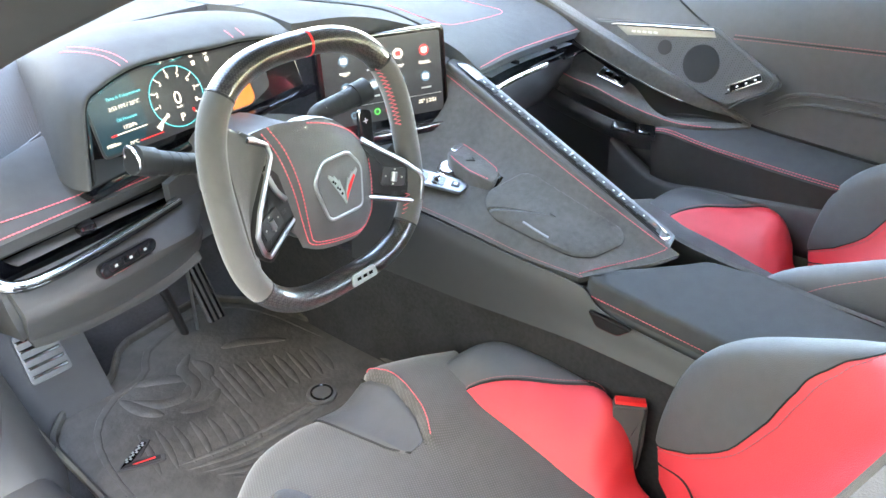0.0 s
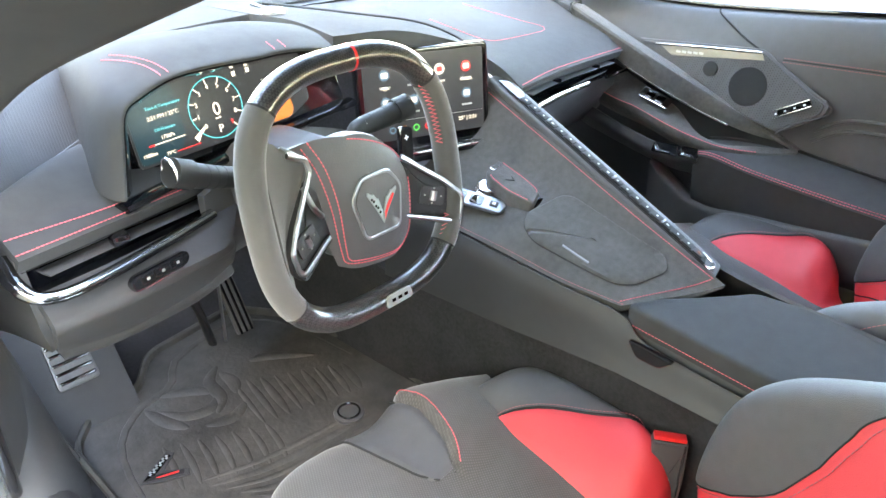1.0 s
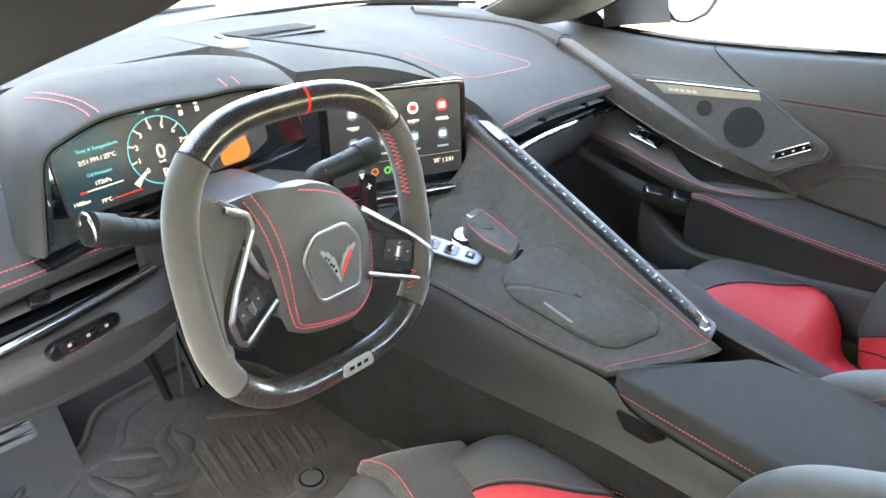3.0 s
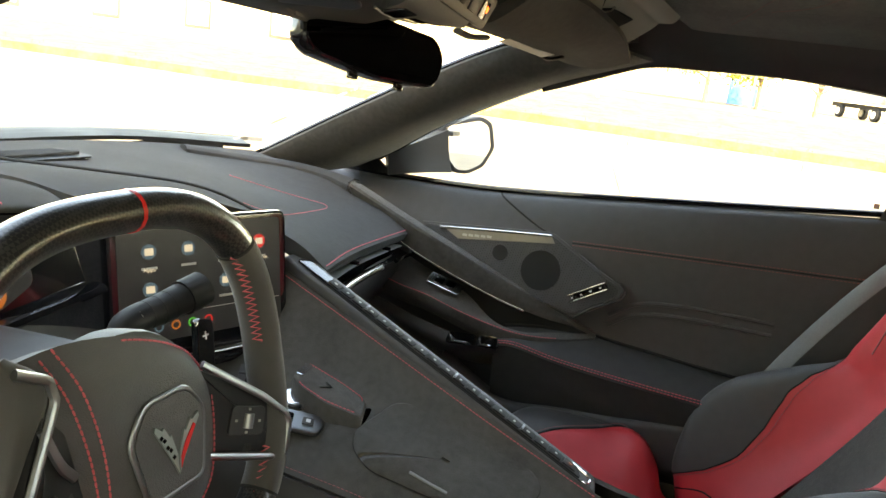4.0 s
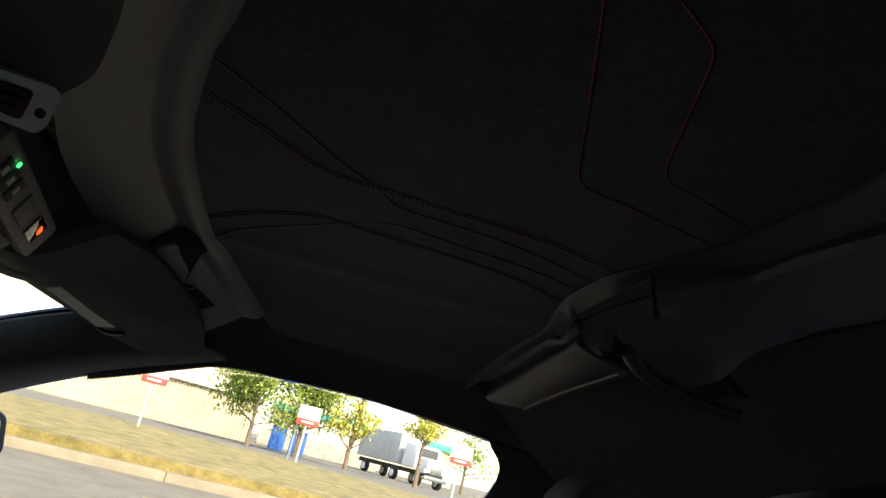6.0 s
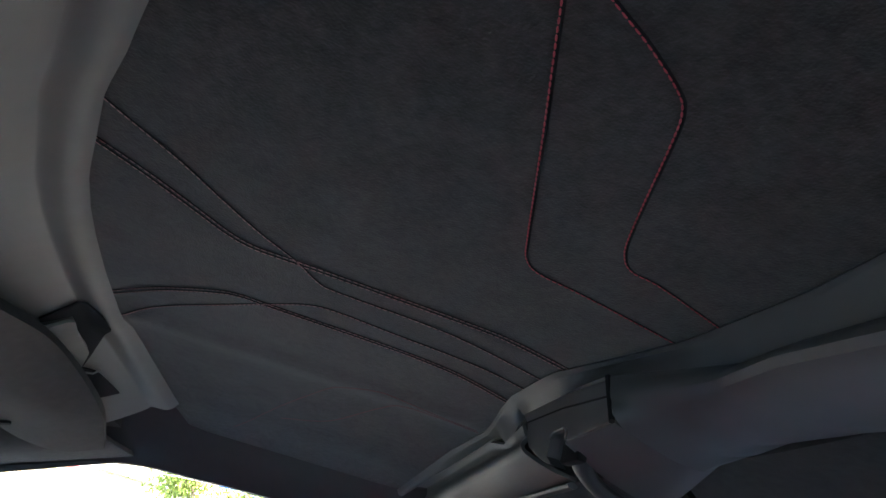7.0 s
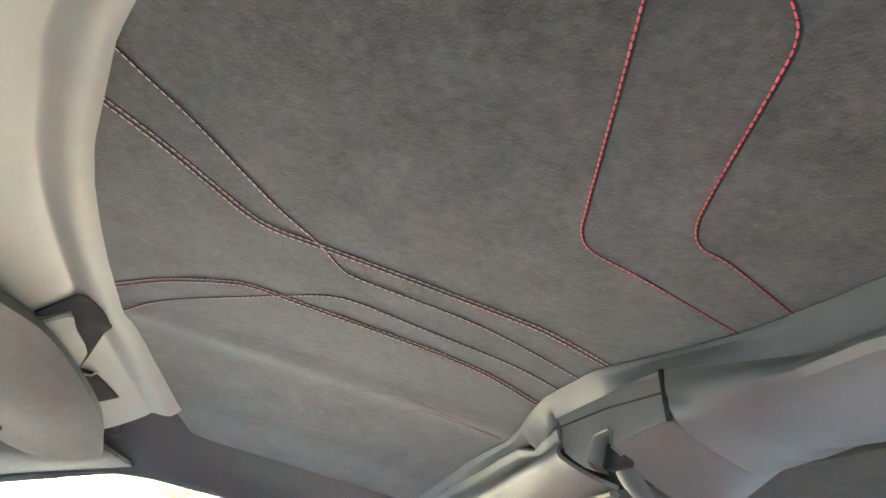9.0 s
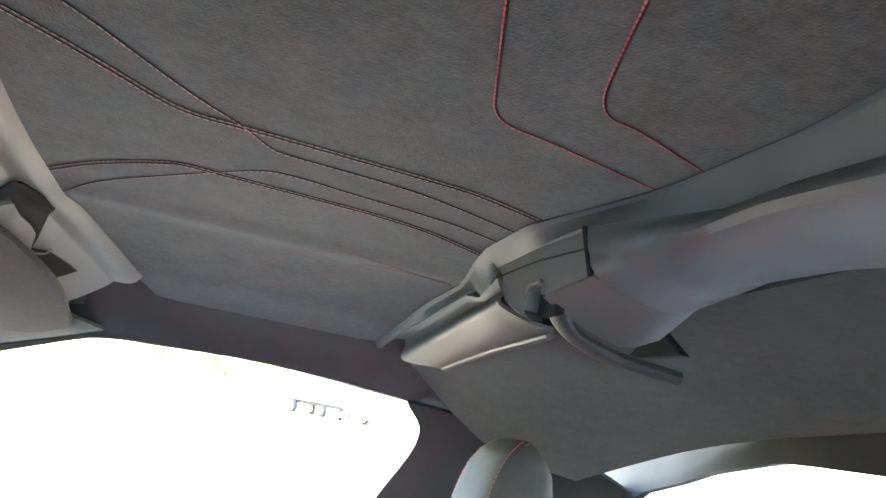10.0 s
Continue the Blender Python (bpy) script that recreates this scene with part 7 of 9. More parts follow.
led_front = spline([(0.585, 0.34, 0.535), (0.590, 0.259, 0.513), (0.590, 0.198, 0.505), (0.591, 0.123, 0.487), (0.594, 0.052, 0.474), (0.606, -0.012, 0.466), (0.640, -0.085, 0.466), (0.674, -0.14, 0.474)], 48)
led_back = spline([(0.655, 0.34, 0.590), (0.658, 0.259, 0.553), (0.660, 0.198, 0.530), (0.656, 0.130, 0.506), (0.628, 0.060, 0.474), (0.630, 0.000, 0.464), (0.655, -0.06, 0.470), (0.678, -0.138, 0.479)], 48)
led_g = ruled([led_back, led_front + arr((0.006, 0, 0.0015)), led_front + arr((0.0015, 0, 0.0)), led_front + arr((0, 0, -0.004)), led_front + arr((0.004, 0, -0.022)), led_front + arr((0.03, 0, -0.045))], 60, smooth=False)
part("switch_ledge", skin(led_g, -0.004), SUEDE, door, "suede switch ledge")
part("red_stitching", stitches(led_front[4:40] + arr((0.002, 0, 0.0012)), 0.0065, 0.0048, 0.0010), THREAD, door)
# near-black sheet: the pocket's shade is put into its colour
part("pocket_shade", skin(patch([[(0.672, 0.34, 0.61), (0.672, 0.10, 0.545), (0.680, -0.11, 0.478)], [(0.668, 0.34, 0.50), (0.666, 0.10, 0.44), (0.676, -0.11, 0.43)]], 10, 6), 0.004), SEAM_SHADE, door, "near-black sheet for the shade in the door pocket")
part("chrome_line", tube(arm_low[12:30] + arr((-0.002, -0.001, 0.0)), 0.0018, 0.0026, 8), CHROME, door, "thin chrome line")
WS_ = basis((0.630, 0.172, 0.522), (0.05, -0.97, -0.22), (0.86, -0.06, 0.46))
part("window_switch", prism(rounded([(-0.036, -0.015), (0.036, -0.015), (0.036, 0.015), (-0.036, 0.015)], 0.005, 3), 0.006, 0.001, WS_), CHROME, door, "chrome window switch panel")
for o in (-0.013, 0.012):
    part("switch_key", box(0.018, 0.018, 0.005, 0.002, WS_ @ Matrix.Translation((o, 0, 0.006))), PIANO, door)
# lower armrest and latch levers
rest_top = spline([(0.585, 0.040, 0.444), (0.580, -0.003, 0.452), (0.588, -0.083, 0.439), (0.590, -0.188, 0.433), (0.594, -0.328, 0.428), (0.605, -0.45, 0.424), (0.63, -0.58, 0.43)], 40)
inner = spline([(0.655, 0.040, 0.458), (0.668, -0.003, 0.464), (0.682, -0.10, 0.474), (0.686, -0.20, 0.468), (0.690, -0.328, 0.460), (0.694, -0.45, 0.454), (0.70, -0.58, 0.45)], 40)
rest_g = ruled([inner, inner * 0.5 + rest_top * 0.5 + arr((0, 0, 0.003)), rest_top + arr((0.010, 0, 0.003)), rest_top + arr((0.002, 0, 0.0)), rest_top + arr((0, 0, -0.005)), rest_top + arr((0.004, 0, -0.014)), rest_top + arr((0.010, 0, -0.045)), rest_top + arr((0.024, 0, -0.10)), rest_top + arr((0.045, 0, -0.15))], 60, smooth=False)
part("armrest", skin(rest_g, -0.006), LEATHER_TOP, door, "padded leather door armrest")
part("rest_groove", tube(inner + arr((-0.002, 0, 0.003)), 0.003, seg=6), SEAM_SHADE, door)
for o in (0.0, -0.005):
    part("red_stitching", stitches(rest_top + arr((0.0005 + (0.006 if o == 0 else 0.0), 0, 0.0036 if o == 0 else 0.0006)), 0.0065, 0.0048, 0.0009), THREAD, door)
lowf = patch([[(0.592, 0.36, 0.490), (0.588, 0.2, 0.452), (0.586, 0.10, 0.440), (0.584, 0.03, 0.444)], [(0.590, 0.36, 0.465), (0.586, 0.2, 0.425), (0.584, 0.10, 0.415), (0.584, 0.03, 0.428)], [(0.62, 0.36, 0.43), (0.62, 0.2, 0.395), (0.62, 0.10, 0.385), (0.62, 0.03, 0.395)], [(0.66, 0.36, 0.40), (0.66, 0.2, 0.37), (0.66, 0.10, 0.36), (0.67, 0.03, 0.37)]], 20, 14)
part("lower_front", skin(lowf, -0.006), LEATHER, door)
for y, z, w in ((0.105, 0.437, 0.026), (0.050, 0.444, 0.017)):
    km = basis((0.580, y, z), (0.0, -1, 0.12), (0.3, 0.1, 1))
    part("key_bezel", prism(rounded([(-w - 0.006, -0.011), (w + 0.006, -0.011), (w + 0.004, 0.012), (-w, 0.012)], 0.006, 3), 0.004, 0.001, km), PIANO, door)
    part("chrome_handle", tube([tuple(km @ Vector(q)) for q in ((-w * 0.9, 0.006, 0.006), (-w * 0.6, -0.006, 0.009), (w * 0.6, -0.007, 0.009))], 0.0026, seg=8), CHROME, door, "chrome latch lever")
low_lip = spline([(0.615, 0.150, 0.385), (0.613, 0.120, 0.362), (0.612, 0.085, 0.343), (0.612, 0.045, 0.324), (0.610, -0.014, 0.318), (0.608, -0.10, 0.334), (0.606, -0.19, 0.346), (0.604, -0.29, 0.362), (0.604, -0.40, 0.376), (0.62, -0.55, 0.385)], 50)
lip_g = np.stack([low_lip + arr((0.07, 0, -0.03)), low_lip + arr((0.03, 0, 0.0)), low_lip, low_lip + arr((-0.004, 0, -0.02)), low_lip + arr((0.005, 0, -0.10))])
lip_g = np.stack([spline(lip_g[:, k], 14) for k in range(50)], 1)
part("lower_pocket", skin(lip_g, -0.006), LEATHER, door, "lower leather door pocket")
part("red_stitching", stitches(low_lip + arr((-0.002, 0, -0.006)), 0.006, 0.0045, 0.0007), THREAD_DIM, door)
for o in (0.0, 0.022):
    part("pressed_crease", tube(door_line([(-0.155, 0.500 + o), (-0.21, 0.535 + o), (-0.30, 0.548 + o), (-0.45, 0.552 + o)], 30, 0.0005), 0.0045, seg=8), LEATHER, door)
part("belt_seal", tube(spline([(0.764, 0.50, 0.702), (0.762, 0.37, 0.703), (0.760, 0.118, 0.716), (0.745, -0.25, 0.760), (0.725, -0.60, 0.806)], 40), 0.006, seg=8), PIANO, door, "black rubber belt seal")
part("corner_tag", box(0.001, 0.009, 0.009, 0, Matrix.Translation((0.725, -0.565, 0.815))), GREYMARK, door, "tiny square glass mark")

# outside mirror
om = thing("door_mirror", (0.86, 0.28, 0.72), "gloss black door mirror with angular glass", "mirror")
hp = [(-0.150, 0.004), (-0.134, 0.028), (-0.034, 0.047), (-0.004, 0.034), (0.012, -0.026), (-0.016, -0.072), (-0.060, -0.090), (-0.098, -0.088), (-0.138, -0.046)]
OM = basis((0.962, 0.218, 0.800), (0.833, -0.553, 0.0), (0.02, 0.03, 1.0))
part("housing", prism(rounded(hp, 0.012, 4), 0.070, 0.008, OM @ Matrix.Translation((0, 0, -0.074)), 3), MATTE, om)
part("mirror_glass", prism([(x * 0.86 - 0.016, y * 0.86 - 0.003) for x, y in rounded(hp, 0.012, 4)], 0.002, 0, OM @ Matrix.Translation((0, 0, -0.0035))), MIRROR, om, "clear mirror glass")
part("stem", skin(patch([[(0.765, 0.405, 0.752), (0.80, 0.365, 0.775), (0.865, 0.315, 0.812)], [(0.765, 0.400, 0.725), (0.80, 0.36, 0.735), (0.87, 0.31, 0.76)], [(0.765, 0.395, 0.700), (0.80, 0.350, 0.706), (0.875, 0.300, 0.712)]], 10, 8), 0.03), MATTE, om)
part("sail_panel", prism([(0, 0), (0.13, 0.0), (0.02, 0.095)], 0.006, 0.001, basis((0.765, 0.50, 0.70), (-0.01, -1, 0.0), (-0.3, 0.0, 1))), MATTE, om, "black mirror sail")

# ---- overhead ----
def make_visor(side):
    v = thing("sun_visor", (0.33 * side, -0.04, 1.03), "dark cloth sun visor folded up with a pale label" if side > 0 else "dark cloth sun visor folded up with a grey clip", "sun visor", "visors")
    ctrl = [[(0.150, -0.075, 1.060), (0.28, -0.100, 1.064), (0.42, -0.134, 1.032), (0.530, -0.135, 1.000)],
            [(0.135, -0.020, 1.018), (0.30, -0.045, 1.016), (0.44, -0.080, 1.006), (0.545, -0.085, 0.985)],
            [(0.130, 0.030, 1.018), (0.30, 0.018, 1.010), (0.44, -0.015, 1.000), (0.535, -0.04, 0.985)],
            [(0.150, 0.075, 1.030), (0.30, 0.068, 1.020), (0.43, 0.04, 1.008), (0.510, 0.0, 0.995)]]
    if side < 0:
        ctrl = [[(0.168, -0.112, 1.060), (0.235, -0.155, 1.058), (0.34, -0.188, 1.048), (0.50, -0.20, 1.016)],
                [(0.170, -0.074, 1.052), (0.24, -0.086, 1.057), (0.40, -0.125, 1.040), (0.54, -0.14, 1.000)],
                [(0.166, -0.058, 1.028), (0.235, -0.062, 1.030), (0.42, -0.075, 1.016), (0.535, -0.09, 0.992)],
                [(0.168, -0.045, 1.018), (0.244, -0.037, 1.017), (0.42, -0.030, 1.008), (0.520, -0.06, 0.990)]]
    g = patch(ctrl, 26, 18)
    if side < 0:
        g = g[:, ::-1] * arr((-1, 1, 1))
    part("board", skin(g, -0.014), VISOR, v)
    return v


vis_r = make_visor(1)
part("warning_label", skin(np.stack([arr([(0.224, -0.008, 1.001), (0.31, -0.014, 0.996), (0.398, -0.021, 0.990)]), arr([(0.229, -0.021, 1.006), (0.32, -0.030, 0.999), (0.414, -0.037, 0.996)])]), 0.001), LAMPGREY, vis_r, "pale printed warning label")
part("visor_clip", tube(spline([(0.145, 0.02, 1.006), (0.175, 0.014, 1.002), (0.205, 0.004, 1.004)], 12), 0.008, 0.004, 10), TRIM_GREY, vis_r, "grey visor clip")
part("visor_hook", tube(spline([(0.40, -0.008, 0.998), (0.43, -0.022, 0.989), (0.465, -0.036, 0.995)], 12), 0.005, 0.003, 8), MATTE, vis_r)
vis_l = make_visor(-1)
part("visor_clip", prism(rounded([(-0.016, -0.006), (0.016, -0.007), (0.016, 0.006), (-0.014, 0.007)], 0.004, 3), 0.008, 0.002, basis((-0.139, -0.041, 1.024), (0.30, -0.78, 0.35), (0.75, 0.35, 0.3))), HOOP_GREY, vis_l, "grey visor clip")
CLP = basis((-0.200, -0.107, 1.044), (0.55, -0.80, 0.1), (-0.35, -0.2, 0.85))
lamp = thing("courtesy_lamp", CLP, "pale grey courtesy lamp bezel with dark louvres", "lamp")
lamp_poly = rounded([(-0.021, -0.012), (0.017, -0.014), (0.021, -0.009), (0.022, 0.011), (0.017, 0.014), (-0.015, 0.012), (-0.022, 0.008)], 0.004, 4)
part("bezel", prism(lamp_poly, 0.014, 0.003, CLP @ Matrix.Translation((0, 0, -0.012))), LAMPGREY, lamp)
part("well", prism(rounded([(-0.009, -0.008), (0.008, -0.009), (0.009, 0.008), (-0.008, 0.008)], 0.003, 3), 0.002, 0.0004, CLP @ Matrix.Translation((0, 0, 0.0012))), PIANO, lamp)
for i in range(3):
    part("louvre", box(0.013, 0.0035, 0.003, 0.001, CLP @ Matrix.Translation((0.000, -0.0055 + 0.0052 * i, 0.0030))), MATTE, lamp)
part("screw_cap", disc(0.0028, 0.001, 0, CLP @ Matrix.Translation((0.015, -0.002, 0.0018)), 12), SEAM_SHADE, lamp)

ohc = thing("overhead_console", (0.0, 0.0, 1.03), "black overhead console with switches and a status light", "overhead console")
body = patch([[(-0.105, -0.044, 1.070), (0.0, -0.036, 1.070), (0.128, -0.012, 1.066)], [(-0.104, -0.042, 1.052), (0.0, -0.032, 1.050), (0.126, -0.010, 1.044)], [(-0.106, -0.030, 1.024), (0.0, -0.018, 1.020), (0.104, -0.006, 1.012)], [(-0.085, 0.000, 1.014), (0.0, 0.012, 1.010), (0.092, 0.010, 1.008)], [(-0.069, 0.030, 1.016), (0.0, 0.055, 1.014), (0.085, 0.050, 1.012)], [(-0.10, 0.12, 1.05), (0.0, 0.13, 1.05), (0.10, 0.12, 1.05)]], 24, 30)
part("body", skin(body, -0.008), HOOP_GREY, ohc, "grey moulded console body")
for x0, w0 in ((-0.045, 0.026), (0.035, 0.030)):
    part("map_lamp", prism(rounded([(-w0, -0.013), (w0, -0.011), (w0 * 0.8, 0.014), (-w0 * 0.9, 0.012)], 0.006, 3), 0.004, 0.001, basis((x0, 0.012 + 0.1 * x0, 1.0095), (1, 0.12, -0.03), (-0.1, 1, -0.25))), PIANO, ohc, "dark map lamp lens")
OP = basis((0.0075, -0.039, 1.0375), (0.985, 0.143, -0.07), (-0.08, 0.35, -0.93))
part("switch_bezel", prism(rounded([(-0.112, -0.018), (0.112, -0.018), (0.106, 0.020), (-0.106, 0.020)], 0.008, 3), 0.012, 0.003, OP @ Matrix.Translation((0, 0, -0.008))), HOOP_GREY, ohc, "grey switch bezel")
part("switch_bezel_face", prism(rounded([(-0.095, -0.012), (0.095, -0.012), (0.092, 0.014), (-0.092, 0.014)], 0.004, 3), 0.004, 0.001, OP @ pose(0, 0, -0.0075)), PIANO, ohc)
for i in range(3):
    part("call_key", box(0.016, 0.018, 0.003, 0.001, OP @ Matrix.Translation((-0.076 + 0.02 * i, 0.001, -0.0085))), PLASTIC_LOW, ohc)
    part("key_mark", box(0.007, 0.007, 0.0005, 0, OP @ Matrix.Translation((-0.076 + 0.02 * i, 0.001, -0.0103))), GREYMARK, ohc)
part("status_light", disc(0.0022, 0.001, 0, OP @ Matrix.Translation((-0.068, -0.009, -0.0112)), 14), LED_GREEN, ohc, "lit green status light")
part("roof_key", box(0.034, 0.020, 0.003, 0.001, OP @ Matrix.Translation((0.012, 0.001, -0.0085))), PLASTIC, ohc)
part("airbag_indicator", box(0.030, 0.020, 0.003, 0.001, OP @ Matrix.Translation((0.062, 0.001, -0.0085))), PIANO, ohc)
part("airbag_lamp", prism(rounded([(-0.004, -0.004), (0.005, -0.002), (0.004, 0.004), (-0.002, 0.002)], 0.001, 2), 0.0006, 0, OP @ Matrix.Translation((0.068, -0.001, -0.0106))), LED_ORANGE, ohc, "lit amber indicator")
for i in range(7):
    part("mic_slot", box(0.003, 0.012, 0.002, 0, Matrix.Translation((-0.055 + 0.008 * i, 0.018 + 0.002 * i, 1.0105))), PIANO, ohc)
part("chrome_edge", tube(spline([(-0.075, 0.022, 1.012), (-0.02, 0.035, 1.008), (0.06, 0.038, 1.006)], 16), 0.0014, seg=6), SATIN, ohc)
hous_rows = [[(-0.29, -0.04, 1.068), (-0.20, -0.02, 1.052), (-0.10, -0.005, 1.030), (0.0, 0.03, 1.015), (0.14, 0.03, 1.035)],
             [(-0.25, 0.03, 1.064), (-0.185, 0.04, 1.032), (-0.115, 0.035, 1.011), (0.0, 0.07, 0.998), (0.14, 0.07, 1.02)],
             [(-0.213, 0.076, 1.056), (-0.176, 0.086, 1.012), (-0.144, 0.077, 1.002), (-0.05, 0.09, 0.995), (0.12, 0.12, 1.0)],
             [(-0.212, 0.080, 1.054), (-0.175, 0.090, 1.010), (-0.142, 0.079, 1.000), (-0.05, 0.094, 0.994), (0.12, 0.122, 1.0)],
             [(-0.194, 0.118, 1.052), (-0.164, 0.143, 0.999), (-0.120, 0.083, 0.992), (-0.05, 0.105, 0.990), (0.12, 0.14, 1.0)],
             [(-0.193, 0.122, 1.054), (-0.161, 0.147, 1.001), (-0.117, 0.087, 0.993), (-0.05, 0.109, 0.992), (0.12, 0.143, 1.003)],
             [(-0.19, 0.125, 1.085), (-0.155, 0.155, 1.045), (-0.11, 0.10, 1.045), (-0.05, 0.13, 1.04), (0.12, 0.16, 1.04)]]
cam_house = single("sensor_housing", skin(ruled(hous_rows, 33, smooth=False), -0.006), HOOP_GREY, "grey faceted sensor housing behind the mirror", "housing")
part("reading_lens", prism(rounded([(-0.036, -0.006), (0.030, -0.009), (0.038, -0.004), (0.032, 0.006), (-0.034, 0.008)], 0.003, 3), 0.004, 0.001, basis((-0.1575, 0.0335, 1.0105), (0.5, -0.86, 0.05), (-0.75, -0.43, 0.5))), SATIN, cam_house, "silver reading lamp lens")

rvm = thing("rear_view_mirror", (0.02, 0.08, 0.97), "dark rounded rear-view mirror with no frame", "mirror")
RM = basis((0.028, 0.062, 0.978), (0.945, -0.30, -0.13), (0.04, 0.18, 0.98))
rp = rounded([(-0.117, -0.016), (-0.113, 0.026), (-0.06, 0.033), (0.098, 0.030), (0.115, 0.006), (0.100, -0.032), (0.0, -0.038), (-0.098, -0.030)], 0.016, 5)
part("housing", prism(rp, 0.026, 0.008, RM @ Matrix.Translation((0, 0, -0.026)), 3), PIANO, rvm)
part("mirror_glass", prism([(x * 0.955, y * 0.93) for x, y in rp], 0.0015, 0, RM @ Matrix.Translation((0, 0, 0.0))), DARKMIRROR, rvm, "dimmed dark mirror glass")
part("stem", tube(spline([(0.02, 0.095, 0.985), (0.0, 0.12, 1.0), (-0.02, 0.13, 1.02)], 10), 0.012, seg=10), PLASTIC, rvm)
for o in (-0.035, 0.04):
    part("button", box(0.014, 0.008, 0.006, 0.002, RM @ Matrix.Translation((o, -0.040, -0.01))), PIANO, rvm)

# grab handle and cover under the hoop
gh = thing("roof_latch_handle", (0.10, -0.63, 1.06), "grey roof latch cover with a pull handle hanging open", "handle")
part("cover", skin(ruled([[(-0.003, -0.5575, 1.0845), (0.079, -0.5575, 1.080)], [(0.015, -0.60, 1.080), (0.088, -0.60, 1.064)], [(0.030, -0.640, 1.079), (0.093, -0.640, 1.055)], [(0.034, -0.668, 1.088), (0.085, -0.668, 1.066)]], 16, 7), 0.005), HOOP_GREY, gh)
part("cover_side", skin(ruled([[(0.079, -0.5575, 1.080), (0.088, -0.60, 1.064), (0.093, -0.640, 1.055)], [(0.085, -0.5575, 1.10), (0.094, -0.60, 1.10), (0.099, -0.640, 1.10)]], 12, 3), 0.004), HOOP_GREY, gh)
part("handle", tube(spline([(0.098, -0.575, 1.080), (0.102, -0.59, 1.062), (0.102, -0.615, 1.050), (0.108, -0.65, 1.045), (0.098, -0.698, 1.039)], 26), np.linspace(0.013, 0.011, 26), np.linspace(0.006, 0.007, 26), 12), PLASTIC, gh, "dark pull handle")
# flat near-black wedge, shade of the hollow given as colour
part("recess_shade", prism([(0.144, 1.089), (0.100, 1.060), (0.198, 1.061)], 0.01, 0.001, basis((0, -0.70, 0), (1, 0, 0), (0, 0, 1))), SEAM_SHADE, gh, "near-black wedge standing in for shade by the latch")

# ---- footwell ----
mat_poly = rounded([(-0.655, 0.05), (-0.655, 0.40), (-0.60, 0.46), (-0.52, 0.46), (-0.46, 0.54), (-0.27, 0.56), (-0.20, 0.46), (-0.165, 0.30), (-0.16, 0.10), (-0.20, -0.02), (-0.60, -0.02)], 0.03, 4)
fm = thing("floor_mat", (-0.41, 0.2, 0.2), "dusty black rubber floor mat with raised ribs", "floor mat")
part("sheet", prism(mat_poly[::-1], 0.006, 0.002, Matrix.Translation((0, 0, 0.196))), RUBBER, fm)
part("raised_edge", tube(spline([(x, y, 0.206) for x, y in mat_poly], 160, closed=True), 0.006, 0.010, 8, closed=True), RUBBER, fm)
def rib(pts, w=0.004, h=0.003):
    swell = np.sin(np.linspace(0.05, math.pi - 0.05, 24)) ** 0.5
    part("rib", tube(spline([(x, y, 0.2016) for x, y in pts], 24), w * 1.25 * swell, h * 0.75 * swell, 8), RUBBER, fm)
for i in range(9):
    x = -0.405 + 0.021 * i
    rib([(x + 0.016, 0.372 - 0.012 * i), (x + 0.006, 0.31 - 0.010 * i), (x - 0.004, 0.245 - 0.006 * i)], 0.0042 + 0.0012 * (i % 3), 0.0026)
for i in range(7):
    x = -0.565 + 0.024 * i
    rib([(x + 0.012, 0.318 - 0.012 * i), (x + 0.004, 0.27 - 0.012 * i), (x - 0.010, 0.215 - 0.010 * i)], 0.0048, 0.0022)
for i in range(8):
    y = 0.195 - 0.021 * i
    rib([(-0.555 + 0.012 * i, y + 0.020), (-0.46, y - 0.012), (-0.36 + 0.006 * i, y - 0.028), (-0.27, y - 0.035)], 0.0048 + 0.0016 * (i % 2), 0.0026)
for pts in ([(-0.532, 0.412), (-0.520, 0.362), (-0.502, 0.325)], [(-0.520, 0.395), (-0.49, 0.352), (-0.452, 0.340), (-0.425, 0.362)], [(-0.45, 0.322), (-0.425, 0.352), (-0.418, 0.40), (-0.385, 0.43)], [(-0.40, 0.342), (-0.388, 0.372), (-0.39, 0.41)], [(-0.48, 0.310), (-0.44, 0.296), (-0.40, 0.312)], [(-0.335, 0.40), (-0.30, 0.385), (-0.24, 0.33)], [(-0.50, 0.43), (-0.45, 0.40), (-0.43, 0.375)]):
    rib(pts, 0.010, 0.0042)
rib([(-0.62, 0.10), (-0.625, 0.24), (-0.60, 0.36), (-0.54, 0.42), (-0.47, 0.44), (-0.42, 0.50), (-0.28, 0.52), (-0.215, 0.44), (-0.19, 0.28)], 0.006, 0.005)
for x, y in ((-0.298, 0.164),):
    part("anchor", disc(0.026, 0.009, 0.003, Matrix.Translation((x, y, 0.199))), PLASTIC, fm, "round mat anchor")
    part("anchor_ring", ring(0.018, 0.002, Matrix.Translation((x, y, 0.2085))), PIANO, fm)
EM = basis((-0.582, 0.268, 0.2035), (0, -1, 0), (1, 0, 0))
part("emblem_base", prism([(0, -0.034), (0.016, -0.010), (0.034, 0.028), (0.022, 0.034), (0, 0.004), (-0.022, 0.034), (-0.034, 0.028), (-0.016, -0.010)], 0.0025, 0.001, EM), PLASTIC_LOW, fm, "raised border of the mat emblem")
